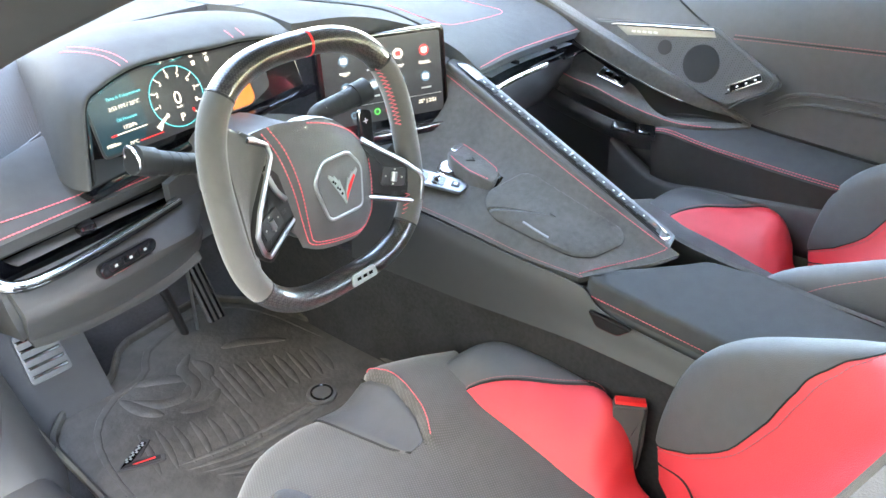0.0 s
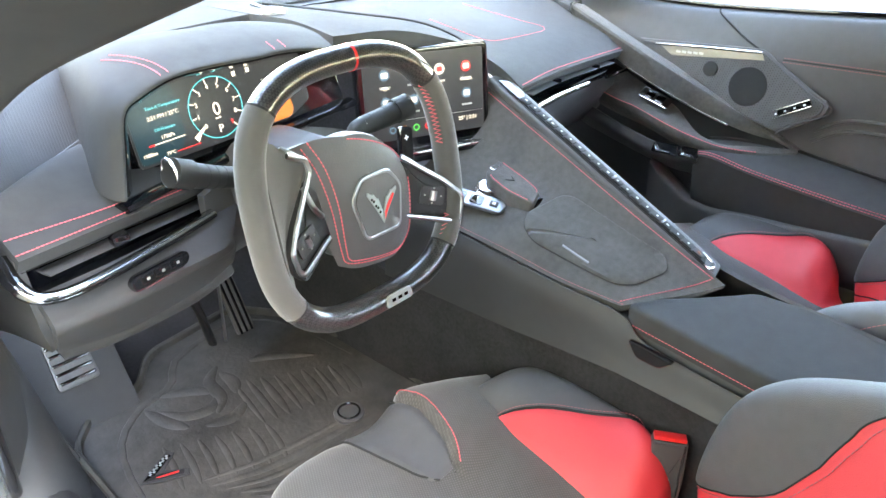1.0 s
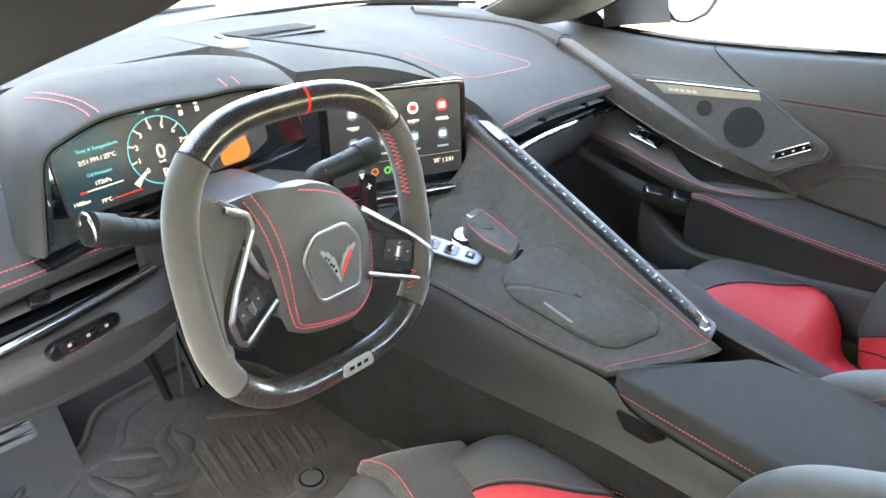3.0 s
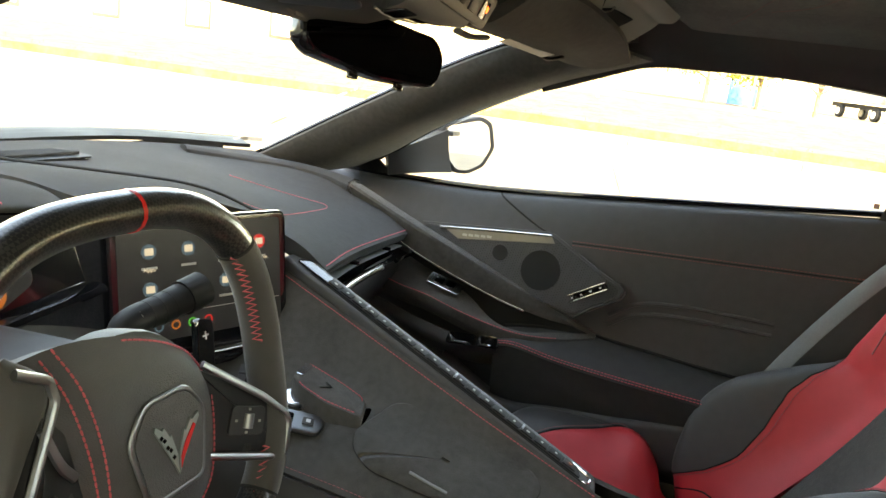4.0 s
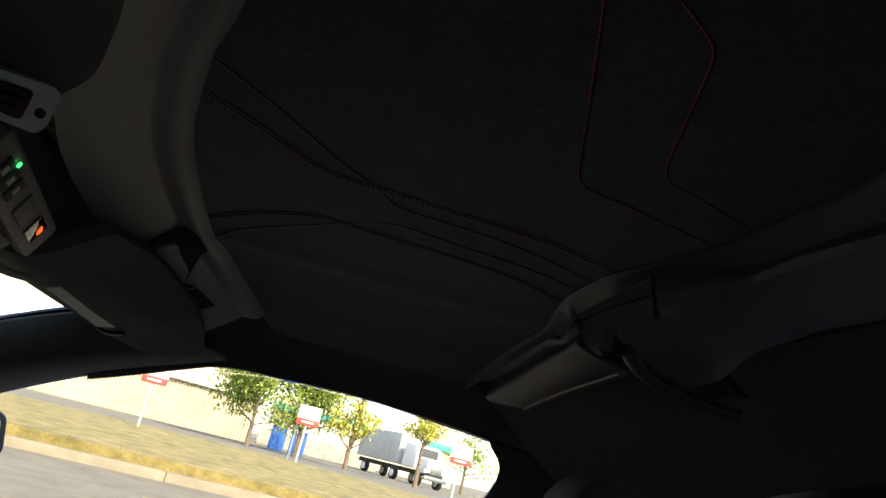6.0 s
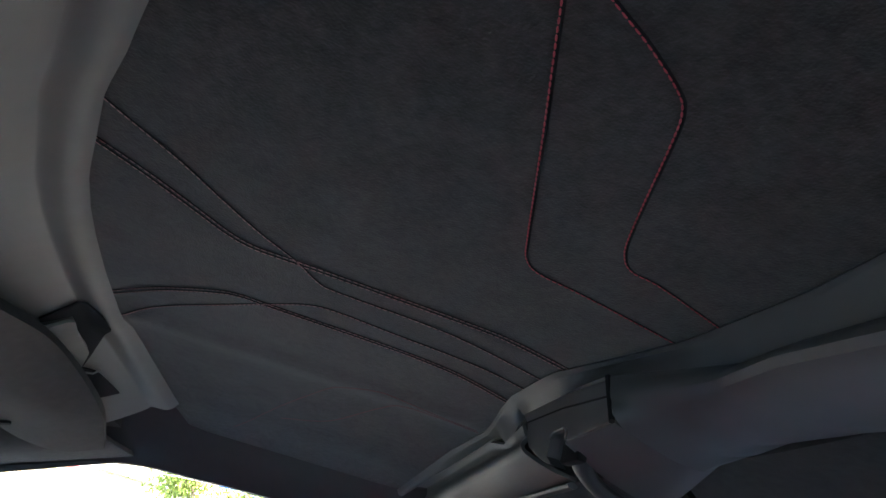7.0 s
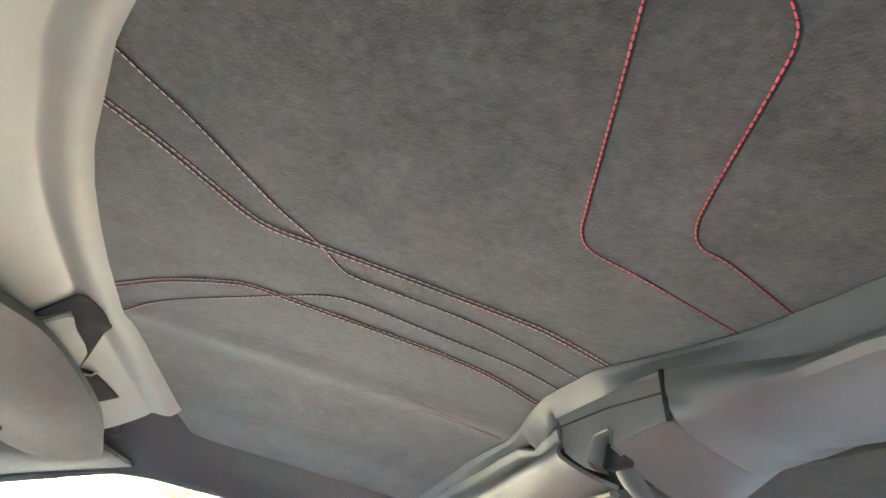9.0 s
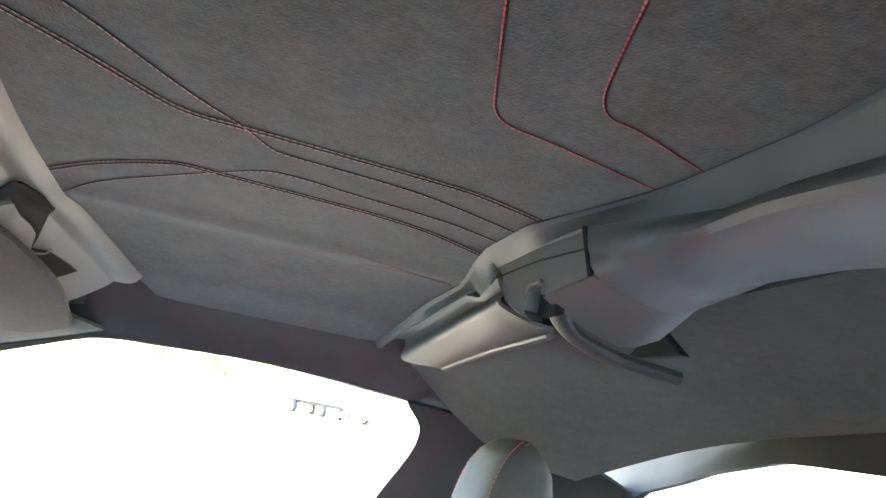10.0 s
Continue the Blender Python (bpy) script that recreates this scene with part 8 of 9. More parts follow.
for s in (-1, 1):
    part("mat_emblem", prism([(0, -0.029), (s * 0.009, -0.014), (s * 0.027, 0.023), (s * 0.020, 0.027), (s * 0.003, -0.004), (0, -0.012)][::s], 0.002, 0.0004, EM @ Matrix.Translation((0, 0, 0.002))), PIANO if s < 0 else MATTE, fm, "black checked wing" if s < 0 else "red and orange wing")
for k in range(6):
    for j in range(2):
        part("check", box(0.0036, 0.0036, 0.0006, 0, EM @ Matrix.Translation((-0.0045 - 0.0030 * k - 0.0045 * j + (0.0018 if k % 2 else 0), -0.015 + 0.0068 * k + 0.0022 * j, 0.0042)) @ pose(0, 0, 0, 0, 0, 28)), BADGE, fm)
part("emblem_inset", prism([(0.006, -0.012), (0.010, -0.008), (0.021, 0.018), (0.018, 0.020)], 0.0006, 0, EM @ Matrix.Translation((0, 0, 0.004))), REDMARK, fm)

def pedal(name, label, m, w, h, n, lengthwise):
    p = thing(name, m, label, "pedal")
    part("plate", prism(rounded([(-w, -h), (w, -h), (w * 0.9, h), (-w * 0.9, h)], 0.008, 4), 0.008, 0.003, m), PEDALM, p)
    for i in range(n):
        f = (i - (n - 1) / 2) / n
        if lengthwise:
            part("rubber_grip", box(w * 0.24, h * 1.75, 0.004, 0.001, m @ Matrix.Translation((f * 2 * w * 0.9, 0, 0.0085))), PIANO, p)
        else:
            part("rubber_grip", box(w * 1.7, h * 0.13, 0.004, 0.001, m @ Matrix.Translation((0, f * 2 * h * 0.9, 0.0085))), PIANO, p)
    return p


acc = pedal("accelerator_pedal", "slotted aluminium accelerator pedal with rubber strips", basis((-0.297, 0.498, 0.266), (1, 0.05, 0.16), (-0.19, 0.16, 1)), 0.019, 0.080, 3, True)
part("lever", tube([(-0.303, 0.525, 0.32), (-0.303, 0.60, 0.46)], 0.01, seg=8), PIANO, acc)
part("heel", box(0.075, 0.03, 0.022, 0.006, Matrix.Translation((-0.318, 0.485, 0.190))), PIANO, acc)
part("edge_strip", tube(spline([(-0.318, 0.500, 0.345), (-0.324, 0.492, 0.28), (-0.328, 0.487, 0.22), (-0.333, 0.478, 0.19)], 14), 0.003, seg=8), SATIN, acc)
pedal("foot_rest", "aluminium dead pedal with rubber ribs", basis((-0.600, 0.494, 0.303), (1, 0.0, -0.02), (0.0, 0.54, 0.84)), 0.034, 0.042, 5, False)
single("foot_block", prism([(0.430, 0.190), (0.528, 0.352), (0.63, 0.43), (0.63, 0.190)], 0.175, 0.006, basis((-0.700, 0, 0), (0, 1, 0), (0, 0, 1))), PLASTIC_LOW, "moulded dark footwell block under the dead pedal", "footrest")
brake = pedal("brake_pedal", "dark brake pedal in shade", basis((-0.385, 0.53, 0.36), (1, 0, 0), (0, 0.35, 1)), 0.035, 0.028, 3, False)
part("lever", tube([(-0.395, 0.57, 0.38), (-0.40, 0.64, 0.55)], 0.012, seg=8), PIANO, brake)
part("arm", tube(spline([(-0.383, 0.52, 0.36), (-0.370, 0.50, 0.30), (-0.352, 0.495, 0.20)], 12), 0.014, 0.008, 10), MATTE, brake)

# ---- outside ----
def varied(name, c1, c2, scale, rough=0.9, bump=0.3, bscale=40.0, fine=None):
    m = bpy.data.materials.new(name)
    m.use_nodes = True
    nt = m.node_tree
    b = nt.nodes["Principled BSDF"]
    co = nt.nodes.new("ShaderNodeTexCoord")
    n = nt.nodes.new("ShaderNodeTexNoise")
    n.inputs["Scale"].default_value, n.inputs["Detail"].default_value, n.inputs["Roughness"].default_value = scale, 8, 0.7
    nt.links.new(co.outputs["Object"], n.inputs["Vector"])
    r = nt.nodes.new("ShaderNodeValToRGB")
    r.color_ramp.elements[0].color, r.color_ramp.elements[1].color = (*c1, 1), (*c2, 1)
    r.color_ramp.elements[0].position, r.color_ramp.elements[1].position = 0.35, 0.68
    nt.links.new(n.outputs["Fac"], r.inputs["Fac"])
    nt.links.new(r.outputs[0], b.inputs["Base Color"])
    b.inputs["Roughness"].default_value = rough
    n2 = nt.nodes.new("ShaderNodeTexNoise")
    n2.inputs["Scale"].default_value, n2.inputs["Detail"].default_value = bscale, 6
    nt.links.new(co.outputs["Object"], n2.inputs["Vector"])
    bp = nt.nodes.new("ShaderNodeBump")
    bp.inputs["Strength"].default_value, bp.inputs["Distance"].default_value = bump, 0.02
    nt.links.new(n2.outputs["Fac"], bp.inputs["Height"])
    nt.links.new(bp.outputs[0], b.inputs["Normal"])
    return m


ASPHALT = varied("asphalt", (0.125, 0.110, 0.080), (0.19, 0.168, 0.125), 1.8, 0.95, 0.5, 60)
ROADM = varied("road_asphalt", (0.11, 0.10, 0.085), (0.17, 0.155, 0.13), 0.6, 0.9, 0.3, 40)
GRASS = varied("dry_grass", (0.11, 0.095, 0.030), (0.31, 0.235, 0.085), 2.6, 1.0, 0.8, 25)
BLADES = varied("grass_blades", (0.11, 0.10, 0.028), (0.36, 0.27, 0.10), 0.7, 1.0, 0.0, 10)
KERB = varied("kerb_concrete", (0.21, 0.18, 0.13), (0.30, 0.26, 0.19), 3.0, 0.9, 0.4, 50)
CREAM = varied("cream_cladding", (0.44, 0.39, 0.28), (0.50, 0.45, 0.34), 0.4, 0.7, 0.05, 10)
WHITEWALL = varied("pale_wall", (0.50, 0.45, 0.35), (0.57, 0.51, 0.41), 0.3, 0.8, 0.1, 10)
DARKWIN = material("dark_window", (0.06, 0.065, 0.07), 0.55, var=0.1, spec=0.2)
BARK = varied("bark", (0.10, 0.07, 0.05), (0.2, 0.15, 0.10), 6, 0.95, 0.6, 30)
LEAF = varied("leaves", (0.10, 0.16, 0.02), (0.26, 0.32, 0.05), 1.2, 0.7, 0.0, 10)
LEAF_Y = varied("yellow_leaves", (0.30, 0.32, 0.04), (0.50, 0.46, 0.08), 1.2, 0.7, 0.0, 10)
PAINT_Y = material("yellow_paint", (0.42, 0.33, 0.10), 0.8, var=0.5, scale=8)
SIGN_W = material("sign_white", (0.75, 0.74, 0.72), 0.5, var=0.05, scale=2)
SIGN_R = material("sign_red", (0.62, 0.06, 0.05), 0.5, var=0.05, scale=2)
POST = material("galvanised_post", (0.34, 0.38, 0.38), 0.5, metal=0.3, var=0.1, scale=8)
TARP = material("grey_tarp", (0.42, 0.42, 0.41), 0.7, var=0.15, scale=2)
TRUCKW = material("truck_white", (0.7, 0.7, 0.7), 0.3, var=0.05, scale=2)
TYRE = material("tyre", (0.02, 0.02, 0.02), 0.85, var=0.1, scale=10)
TEAL = material("teal_band", (0.03, 0.35, 0.30), 0.5, var=0.05, scale=2)
BLUE = material("blue_bin", (0.02, 0.10, 0.35), 0.5, var=0.05, scale=2)
GREENBIN = material("green_bin", (0.03, 0.10, 0.08), 0.6, var=0.1, scale=2)
REDRAIL = material("red_rail", (0.45, 0.05, 0.04), 0.5, var=0.05, scale=2)
STONE = varied("stone_wall", (0.22, 0.21, 0.19), (0.40, 0.38, 0.34), 1.5, 0.9, 0.5, 8)
GREYCAR = material("grey_paint", (0.14, 0.14, 0.14), 0.3, metal=0.3, var=0.05, coat=0.8, scale=2)
WOODP = varied("pole_wood", (0.22, 0.14, 0.08), (0.32, 0.21, 0.12), 4, 0.9, 0.3, 20)

single("ground", skin(arr([[(-900, -900, 0), (900, -900, 0)], [(-900, 900, 0), (900, 900, 0)]]), 0.05), ASPHALT, "worn grey asphalt car park", "ground", kind="structure")


def kerb_x(y):
    return 10.6 - 0.17 * (y - 2.0)


ys = np.linspace(-60, 60, 61)
verge = arr([[(kerb_x(y) + 0.15 + d, y, 0.12 + 0.10 * math.sin(min(1.0, d / 8) * math.pi * 0.5) * (0.5 + 0.5 * math.sin(y * 0.3 + d))) for y in ys] for d in (0, 1.5, 4, 8, 11, 13.5)])
single("verge", skin(verge, 0.14), GRASS, "dry yellow grass verge", "grass", kind="structure")
rng = random.Random(4)
bv, bf = [], []
for k in range(26000):
    y = rng.uniform(-9, 16)
    d = rng.uniform(0.05, 13.3) ** 1.0
    x = kerb_x(y) + 0.15 + d
    h, w, a = rng.uniform(0.06, 0.20), rng.uniform(0.012, 0.03), rng.uniform(0, 6.28)
    z = 0.12
    o = len(bv)
    lx, ly = rng.uniform(-0.08, 0.08), rng.uniform(-0.08, 0.08)
    bv += [(x - w * math.cos(a), y - w * math.sin(a), z), (x + w * math.cos(a), y + w * math.sin(a), z), (x + lx, y + ly, z + h)]
    bf.append((o, o + 1, o + 2))
single("grass_tufts", (bv, bf), BLADES, "dry yellowing grass blades", "grass", kind="stuff")
kerb = tagged(new("kerb"), "pale concrete kerb stones along the verge", "kerb", kind="structure")
stone = mesh_of("kerb_stone", box(0.22, 2.428, 0.25, 0.012), KERB)
for i in range(-8, 14):
    y = -2.3 + i * 2.4
    k = new("kerb_stone", stone)
    k.parent = kerb
    k.matrix_basis = pose(kerb_x(y), y, 0.0, 0, 0, math.degrees(math.atan(0.17)))
road = arr([[(26.5, y, 0.02) for y in ys], [(48.0, y, 0.02) for y in ys]])
single("road", skin(road, 0.03), ROADM, "grey road beyond the verge", "road", kind="structure")
single("far_pavement", skin(arr([[(24.6, y, 0.10) for y in ys], [(26.5, y, 0.10) for y in ys]]), 0.1), KERB, "pale concrete pavement edge", "pavement", kind="structure")
for i in range(2):
    m = single("bay_line", box(2.6, 0.12, 0.006, 0, pose(6.9, 0.75 + 3.0 * (i - 1) * 1.0, 0.005, 0, 0, 12)), PAINT_Y, "faded yellow parking bay line", "road marking", "bay lines")


def make_sign(x, y, two=False):
    s = thing("parking_sign", (x, y, 0.1), "white and red parking sign on a steel post", "sign", "parking signs")
    part("post", box(0.07, 0.07, 2.1, 0.01, Matrix.Translation((x, y, 1.05))), POST, s)
    if two:
        part("post", box(0.06, 0.06, 1.75, 0.01, Matrix.Translation((x + 0.4, y + 0.28, 0.95))), POST, s)
    part("plate", box(0.02, 0.72, 0.62, 0.004, Matrix.Translation((x - 0.05, y - 0.02, 1.83))), SIGN_W, s)
    part("red_band", box(0.008, 0.72, 0.20, 0.002, Matrix.Translation((x - 0.065, y - 0.02, 1.62))), SIGN_R, s, "red lower band")
    for zz, w in ((2.0, 0.36), (1.88, 0.5)):
        part("text_bar", box(0.004, w, 0.04, 0, Matrix.Translation((x - 0.064, y - 0.02, zz))), GREYMARK, s)
    part("text_bar", box(0.004, 0.4, 0.05, 0, Matrix.Translation((x - 0.072, y - 0.02, 1.62))), SIGN_W, s)


for x, y, t2 in ((22.0, 4.02, False), (25.0, -0.44, True), (25.0, -5.67, False), (22.5, 13.2, False)):
    make_sign(x, y, t2)


def make_tree(x, y, h, spread, leaf, seed, n=3000, label="green leafy street tree", low=0.18):
    r = random.Random(seed)
    t = thing("tree", (x, y, 0), label, "tree", "street trees")
    trunk = spline([(x, y, 0), (x + 0.1, y + 0.05, h * 0.25), (x - 0.05, y + 0.1, h * 0.5), (x, y, h * 0.8)], 12)
    limbs = [tube(trunk, np.linspace(0.17, 0.05, 12), seg=8)]
    tips = []
    for i in range(17):
        a, z0 = r.uniform(0, 6.28), r.uniform(low, 0.72) * h
        L = spread * r.uniform(0.35, 1.3)
        end = (x + L * math.cos(a), y + L * math.sin(a), z0 + r.uniform(0.1, 0.35) * h)
        limbs.append(tube(spline([(x, y, z0), (x + 0.5 * L * math.cos(a), y + 0.5 * L * math.sin(a), z0 + 0.08 * h), end], 8), np.linspace(0.06, 0.012, 8), seg=6))
        tips += [end, tuple((arr(end) + arr((x, y, z0 + 0.1 * h))) / 2)]
    tips.append((x, y, h * 0.9))
    part("trunk", join(*limbs), BARK, t)
    v, f = [], []
    for k in range(n):
        c = tips[r.randrange(len(tips))]
        s = spread * 0.21
        p = (c[0] + r.gauss(0, s), c[1] + r.gauss(0, s), c[2] + r.gauss(0, s * 0.8))
        if p[2] < h * (low - 0.02):
            continue
        q = Euler((r.uniform(0, 6.3), r.uniform(0, 6.3), r.uniform(0, 6.3))).to_matrix()
        w = r.uniform(0.07, 0.16)
        o = len(v)
        v += [tuple(Vector(p) + q @ Vector(k2)) for k2 in ((-w, 0, 0), (0, -w * 0.55, 0.03), (w, 0, 0), (0, w * 0.55, 0.03))]
        f.append((o, o + 1, o + 2, o + 3))
    part("crown", (v, f), leaf, t, smooth=False)


make_tree(50.0, 2.7, 7.4, 3.3, LEAF, 1, 12000)
make_tree(52.0, -0.4, 6.8, 2.5, LEAF, 2, 8000)
make_tree(50.0, -3.7, 6.4, 1.2, LEAF_Y, 3, 1800, "thin yellowing street tree")
make_tree(50.0, -8.4, 5.6, 1.3, LEAF_Y, 4, 2000, "yellow autumn tree before the truck", 0.45)
make_tree(75.0, -17.0, 7.0, 3.4, LEAF, 5, 3000)
make_tree(42.0, 27.0, 7.5, 2.6, LEAF_Y, 6, 7000, "yellow-green tree by the pale building")
make_tree(30.0, -40.0, 9.0, 4.0, LEAF, 7, 3000)
make_tree(-18.0, -30.0, 9.0, 4.0, LEAF, 8, 3000)

# corrugated warehouse
wh = thing("warehouse", (66, 12, 0), "cream corrugated metal warehouse", "building")
wv, wf = [], []
p0, p1 = arr((64.0, 3.6, 0)), arr((54.0, 34.0, 0))
n = 130
for i in range(n + 1):
    for d, k in ((0.0, 0.0), (0.0, 0.25), (0.12, 0.5), (0.12, 0.75)):
        q = p0 + (p1 - p0) * (i + k) / n
        o = len(wv)
        wv += [(q[0] + d, q[1] + d * 0.3, 0), (q[0] + d, q[1] + d * 0.3, 3.4)]
wf = [(a, a + 2, a + 3, a + 1) for a in range(0, len(wv) - 2, 2)]
part("ribbed_wall", (wv, wf), CREAM, wh, smooth=False)
part("upper_wall", skin(np.stack([arr([p0 + arr((-0.06, 0, 3.4)), p1 + arr((-0.06, 0, 3.4))]), arr([p0 + arr((-0.06, 0, 8.0)), p1 + arr((-0.06, 0, 8.0))])]), 0.3), WHITEWALL, wh)
part("end_wall", skin(arr([[(64.05, 3.55, 0), (84, 6.0, 0)], [(64.05, 3.55, 8), (84, 6.0, 8)]]), 0.3), CREAM, wh)
part("roof", skin(arr([[(64, 3.6, 8.0), (54, 34, 8.0)], [(84, 6, 8.4), (76, 38, 8.4)]]), 0.2), WHITEWALL, wh)
part("window", box(0.1, 2.2, 0.9, 0.02, pose(62.2, 9.0, 5.2, 0, 0, 18)), DARKWIN, wh)

# pale two-storey building with dock doors
pb = thing("office_building", (58, 46, 0), "pale two-storey building with dock doors and dark windows", "building")
b0, b1 = Vector((72.0, 33.5, 0)), Vector((40.0, 62.0, 0))
bd = (b1 - b0)
BM = basis(tuple(b0), tuple(bd), (0, 0, 1))
BL = bd.length
nrm = BM.to_3x3() @ Vector((0, 0, 1))
part("wall", box(BL, 6.4, 0.5, 0.0, BM @ Matrix.Translation((BL / 2, 3.2, -0.25 if nrm.dot(Vector((-1, -1, 0))) > 0 else 0.25))), WHITEWALL, pb)
so = 0.06 if nrm.dot(Vector((-1, -1, 0))) > 0 else -0.06
part("parapet", box(BL, 0.3, 0.7, 0.02, BM @ Matrix.Translation((BL / 2, 6.5, 0))), CREAM, pb)
for i in range(20):
    w = part("window", box(0.85, 1.25, 0.12, 0.01, BM @ Matrix.Translation((1.4 + 2.05 * i, 4.75, so * 0.3))), DARKWIN, pb)
    part("window_sill", box(1.0, 0.08, 0.3, 0.01, BM @ Matrix.Translation((1.4 + 2.05 * i, 4.08, so))), CREAM, w)
for i in range(4):
    c = 13.5 + 7.6 * i
    dframe = part("dock_frame", box(2.3, 2.5, 0.2, 0.03, BM @ Matrix.Translation((c, 1.75, so))), DARKWIN, pb, "dark dock door surround")
    part("dock_door", box(1.8, 2.0, 0.12, 0.02, BM @ Matrix.Translation((c, 1.75, so * 3))), SIGN_W, dframe, "white dock door")
stairs = part("entrance", box(2.0, 2.6, 0.3, 0.02, BM @ Matrix.Translation((8.0, 2.4, so))), DARKWIN, pb, "dark entrance door")
for i in range(5):
    part("rail", box(0.06, 1.1, 0.06, 0, BM @ Matrix.Translation((7.0 + 0.9 * i, 1.6 - 0.15 * i, so * 30))), REDRAIL, stairs)
part("rail", box(4.0, 0.08, 0.08, 0, BM @ Matrix.Translation((8.8, 2.0, so * 30)) @ pose(0, 0, 0, 0, 0, -9)), REDRAIL, stairs)
part("steps", box(4.2, 0.5, 1.8, 0.02, BM @ Matrix.Translation((9.0, 0.5, so * 18)) @ pose(0, 0, 0, 0, 0, -9)), REDRAIL, stairs)
single("green_bin", box(1.5, 1.3, 2.0, 0.08, pose(44.0, 25.6, 1.0, 0, 0, 40)), GREENBIN, "dark green waste bin by a tree", "bin")
ds = thing("road_sign", (21.0, 22.8, 0), "yellow diamond warning sign on a post", "sign")
part("post", box(0.06, 0.06, 2.6, 0.01, Matrix.Translation((21.0, 22.8, 1.3))), POST, ds)
part("diamond", box(0.02, 0.75, 0.75, 0.01, pose(20.95, 22.75, 2.9, 0, 0, 45) @ pose(0, 0, 0, 45, 0, 0)), PAINT_Y, ds)

# low stone wall, teal-trimmed store, bins, truck
single("store_building", box(14, 26, 6.5, 0.1, pose(112, -9, 3.25, 0, 0, 0)), WHITEWALL, "pale distant store building", "building")
single("store_band", box(0.3, 26, 0.9, 0.05, pose(104.8, -9, 5.0, 0, 0, 0)), TEAL, "teal band across the store front", "sign band")
single("stone_wall", box(0.6, 12, 1.6, 0.1, pose(76, -2.5, 0.8, 0, 0, 6)), STONE, "low rough stone wall", "wall")
for i in range(2):
    b = thing("recycling_bin", (61.5, 1.2 - 1.6 * i, 0), "blue plastic recycling bin on wheels", "bin", "blue bins")
    part("body", box(1.3, 1.2, 1.7, 0.08, Matrix.Translation((61.5, 1.2 - 1.6 * i, 0.85))), BLUE, b)
    part("lid", box(1.35, 1.25, 0.15, 0.05, Matrix.Translation((61.5, 1.2 - 1.6 * i, 1.76))), BLUE, b)


def make_wheel(x, y, r, w, parent, yaw):
    m = pose(x, y, r, 0, 0, yaw) @ pose(0, 0, 0, 0, 90, 0)
    t = part("wheel", disc(r, w, 0.06, m @ Matrix.Translation((0, 0, -w / 2)), 24), TYRE, parent)
    part("rim", disc(r * 0.55, w * 0.2, 0.02, m @ Matrix.Translation((0, 0, -w / 2 - 0.05)), 20), TRUCKW, t)


tm = pose(64.0, -9.7, 0, 0, 0, -65)
tr = thing("dump_truck", tm, "white truck with a grey tarp-covered box trailer", "truck")
part("trailer_box", box(2.5, 6.8, 2.5, 0.1, tm @ Matrix.Translation((0, 3.4, 2.55))), TARP, tr)
part("chassis", box(1.6, 11.0, 0.35, 0.04, tm @ Matrix.Translation((0, 1.4, 1.0))), TYRE, tr)
part("cab", box(2.3, 2.0, 1.9, 0.2, tm @ Matrix.Translation((0, -1.6, 2.2))), TRUCKW, tr)
part("windscreen", box(1.9, 0.1, 0.7, 0.05, tm @ Matrix.Translation((0, -2.58, 2.6))), DARKWIN, tr)
part("bonnet", box(1.7, 1.6, 1.2, 0.2, tm @ Matrix.Translation((0, -3.3, 1.6))), TRUCKW, tr)
part("grille", box(1.2, 0.1, 0.9, 0.04, tm @ Matrix.Translation((0, -4.1, 1.5))), SATIN, tr)
part("bumper", box(2.2, 0.25, 0.35, 0.05, tm @ Matrix.Translation((0, -4.15, 0.75))), SATIN, tr)
for s in (-1, 1):
    part("headlight", box(0.3, 0.08, 0.25, 0.04, tm @ Matrix.Translation((s * 0.9, -4.0, 1.25))), SIGN_W, tr)
    part("exhaust_stack", tube([tuple(tm @ Vector((s * 1.0, -0.45, z))) for z in (1.2, 3.6)], 0.09, seg=10), SATIN, tr)
for yy in (-3.2, 0.4, 5.2):
    for s in (-1, 1):
        q = tm @ Vector((s * 1.0, yy, 0))
        make_wheel(q.x, q.y, 0.5, 0.35, tr, -65)

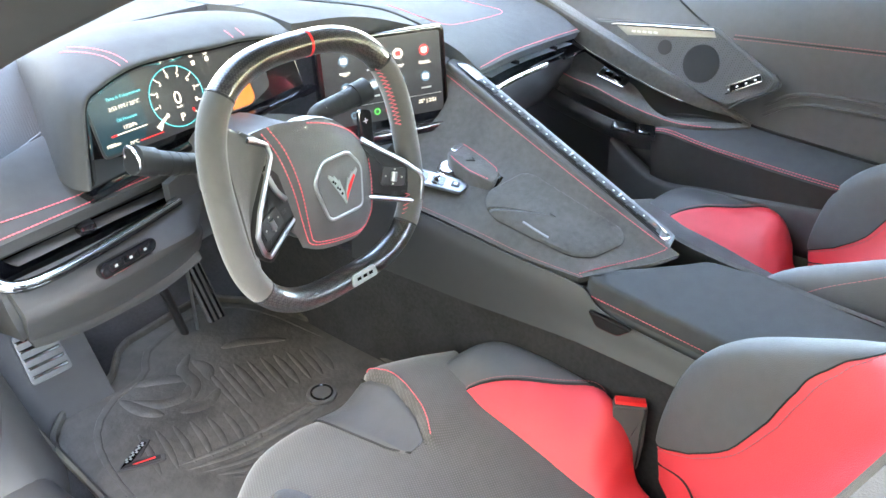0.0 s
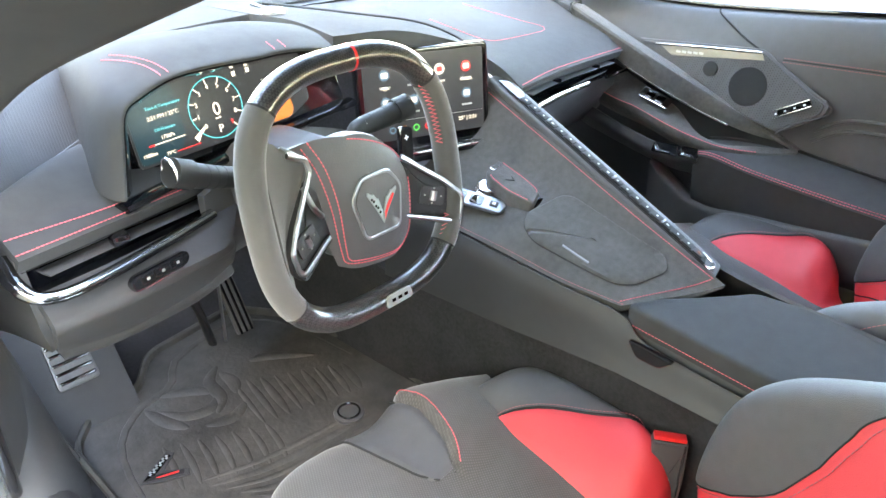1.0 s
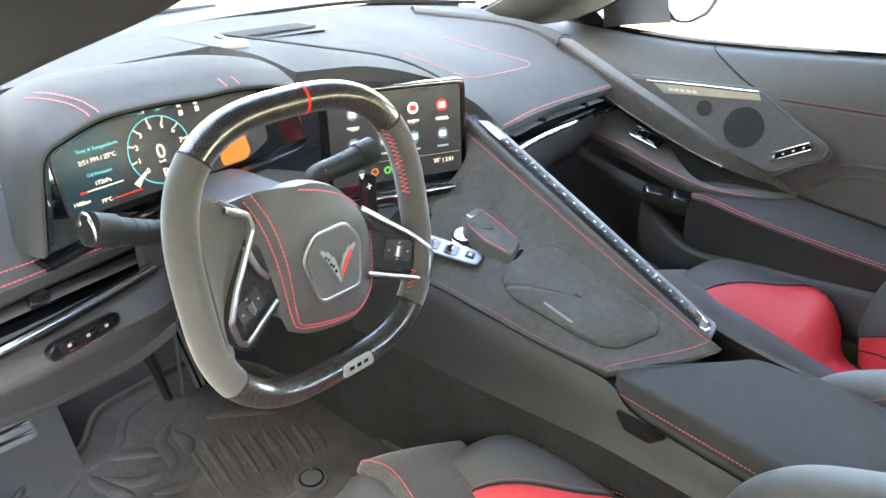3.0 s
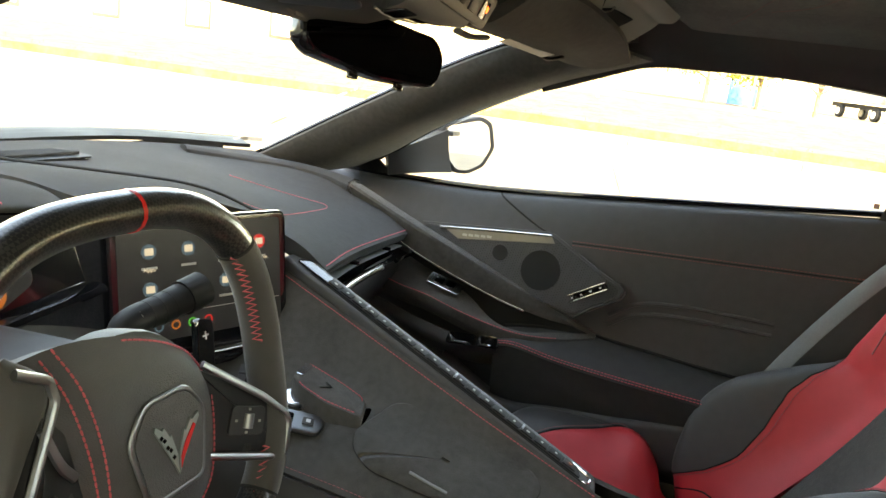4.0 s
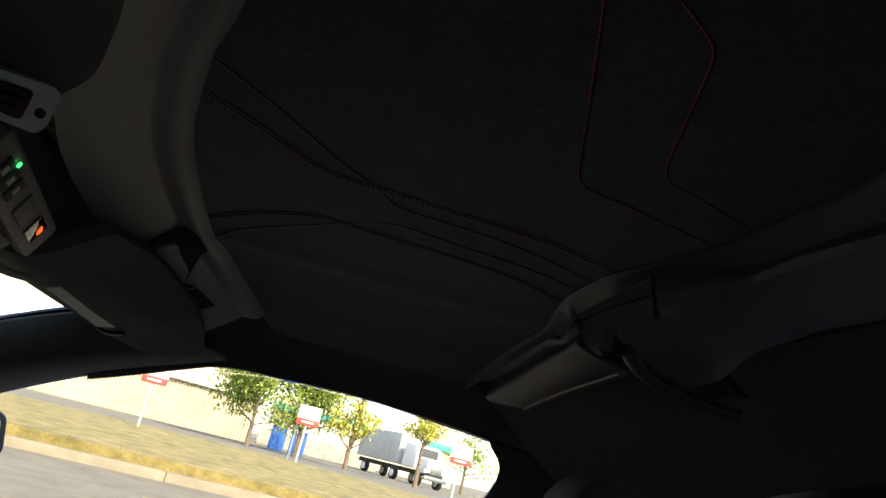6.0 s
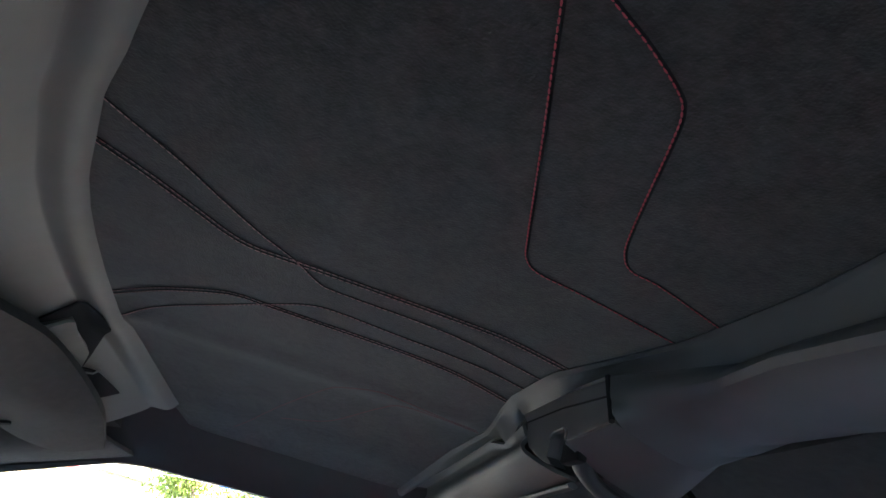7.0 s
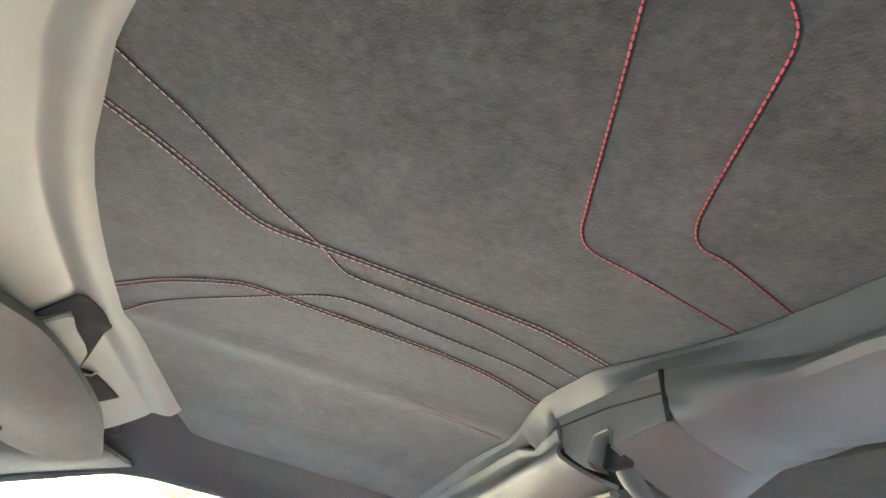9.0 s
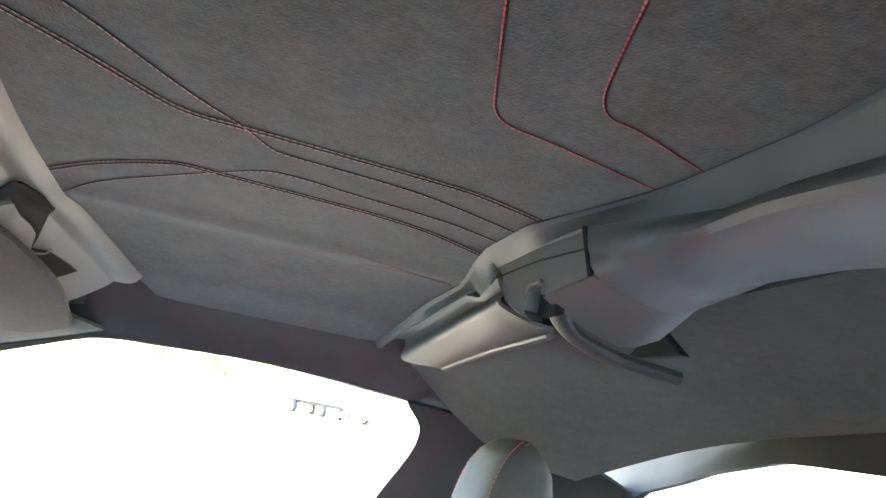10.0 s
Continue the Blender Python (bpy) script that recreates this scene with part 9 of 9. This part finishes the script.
# parked grey car and white van seen in the door mirror
def make_car(m, paint, label, h=1.45, L=4.3, name="parked_car"):
    c = thing(name, m, label, "car")
    body = patch([[tuple(m @ Vector((s * 0.85, y, z))) for y, z in ((-L / 2, 0.55), (-L / 4, 0.85), (0, 0.9), (L / 4, 0.85), (L / 2, 0.5))] for s in (-1, -0.6, 0.6, 1)], 16, 10)
    part("body", box(1.75, L, 0.62, 0.18, m @ Matrix.Translation((0, 0, 0.62)), 3), paint, c)
    part("cabin", box(1.55, L * 0.58, h - 0.85, 0.22, m @ Matrix.Translation((0, -0.2, 0.80 + (h - 0.85) / 2)), 3), paint, c)
    part("side_window", box(1.57, L * 0.46, (h - 0.85) * 0.5, 0.06, m @ Matrix.Translation((0, -0.2, 0.9 + (h - 0.85) * 0.45))), DARKWIN, c)
    part("front_window", box(1.35, L * 0.585, (h - 0.85) * 0.5, 0.06, m @ Matrix.Translation((0, -0.2, 0.9 + (h - 0.85) * 0.45))), DARKWIN, c)
    for s in (-1, 1):
        part("headlight", box(0.35, 0.06, 0.14, 0.03, m @ Matrix.Translation((s * 0.62, L / 2 - 0.03, 0.72))), SIGN_W, c)
        for yy in (-L * 0.31, L * 0.31):
            q = m @ Vector((s * 0.80, yy, 0))
            w = part("wheel", disc(0.33, 0.22, 0.04, Matrix.Translation((q.x, q.y, 0.33)) @ m.to_3x3().to_4x4() @ pose(0, 0, 0, 0, 90, 0) @ Matrix.Translation((0, 0, -0.11)), 24), TYRE, c)
            part("rim", disc(0.2, 0.24, 0.02, Matrix.Translation((q.x, q.y, 0.33)) @ m.to_3x3().to_4x4() @ pose(0, 0, 0, 0, 90, 0) @ Matrix.Translation((0, 0, -0.12)), 20), SATIN, w)


make_car(pose(5.2, -42.0, 0, 0, 0, 55), GREYCAR, "grey parked hatchback on the asphalt")
make_car(pose(1.6, -47.0, 0, 0, 0, 55), TRUCKW, "white parked van on the asphalt", 2.1, 5.0, "parked_van")
single("utility_pole", tube([(40, 11.2, 0), (40, 11.2, 6.5)], 0.16, 0.14, 10), WOODP, "brown wooden utility pole", "pole")

# unseen wall added on the driver's side so that its shade covers the car
near = thing("shade_wall", (-4.7, -2, 0), "unseen pale wall added to keep the sun off the car", "wall", kind="structure")
part("blockwork", box(0.3, 26, 5.8, 0.02, Matrix.Translation((-4.75, -2, 2.9))), WHITEWALL, near)
part("coping", box(0.4, 26.1, 0.12, 0.02, Matrix.Translation((-4.75, -2, 5.86))), KERB, near)
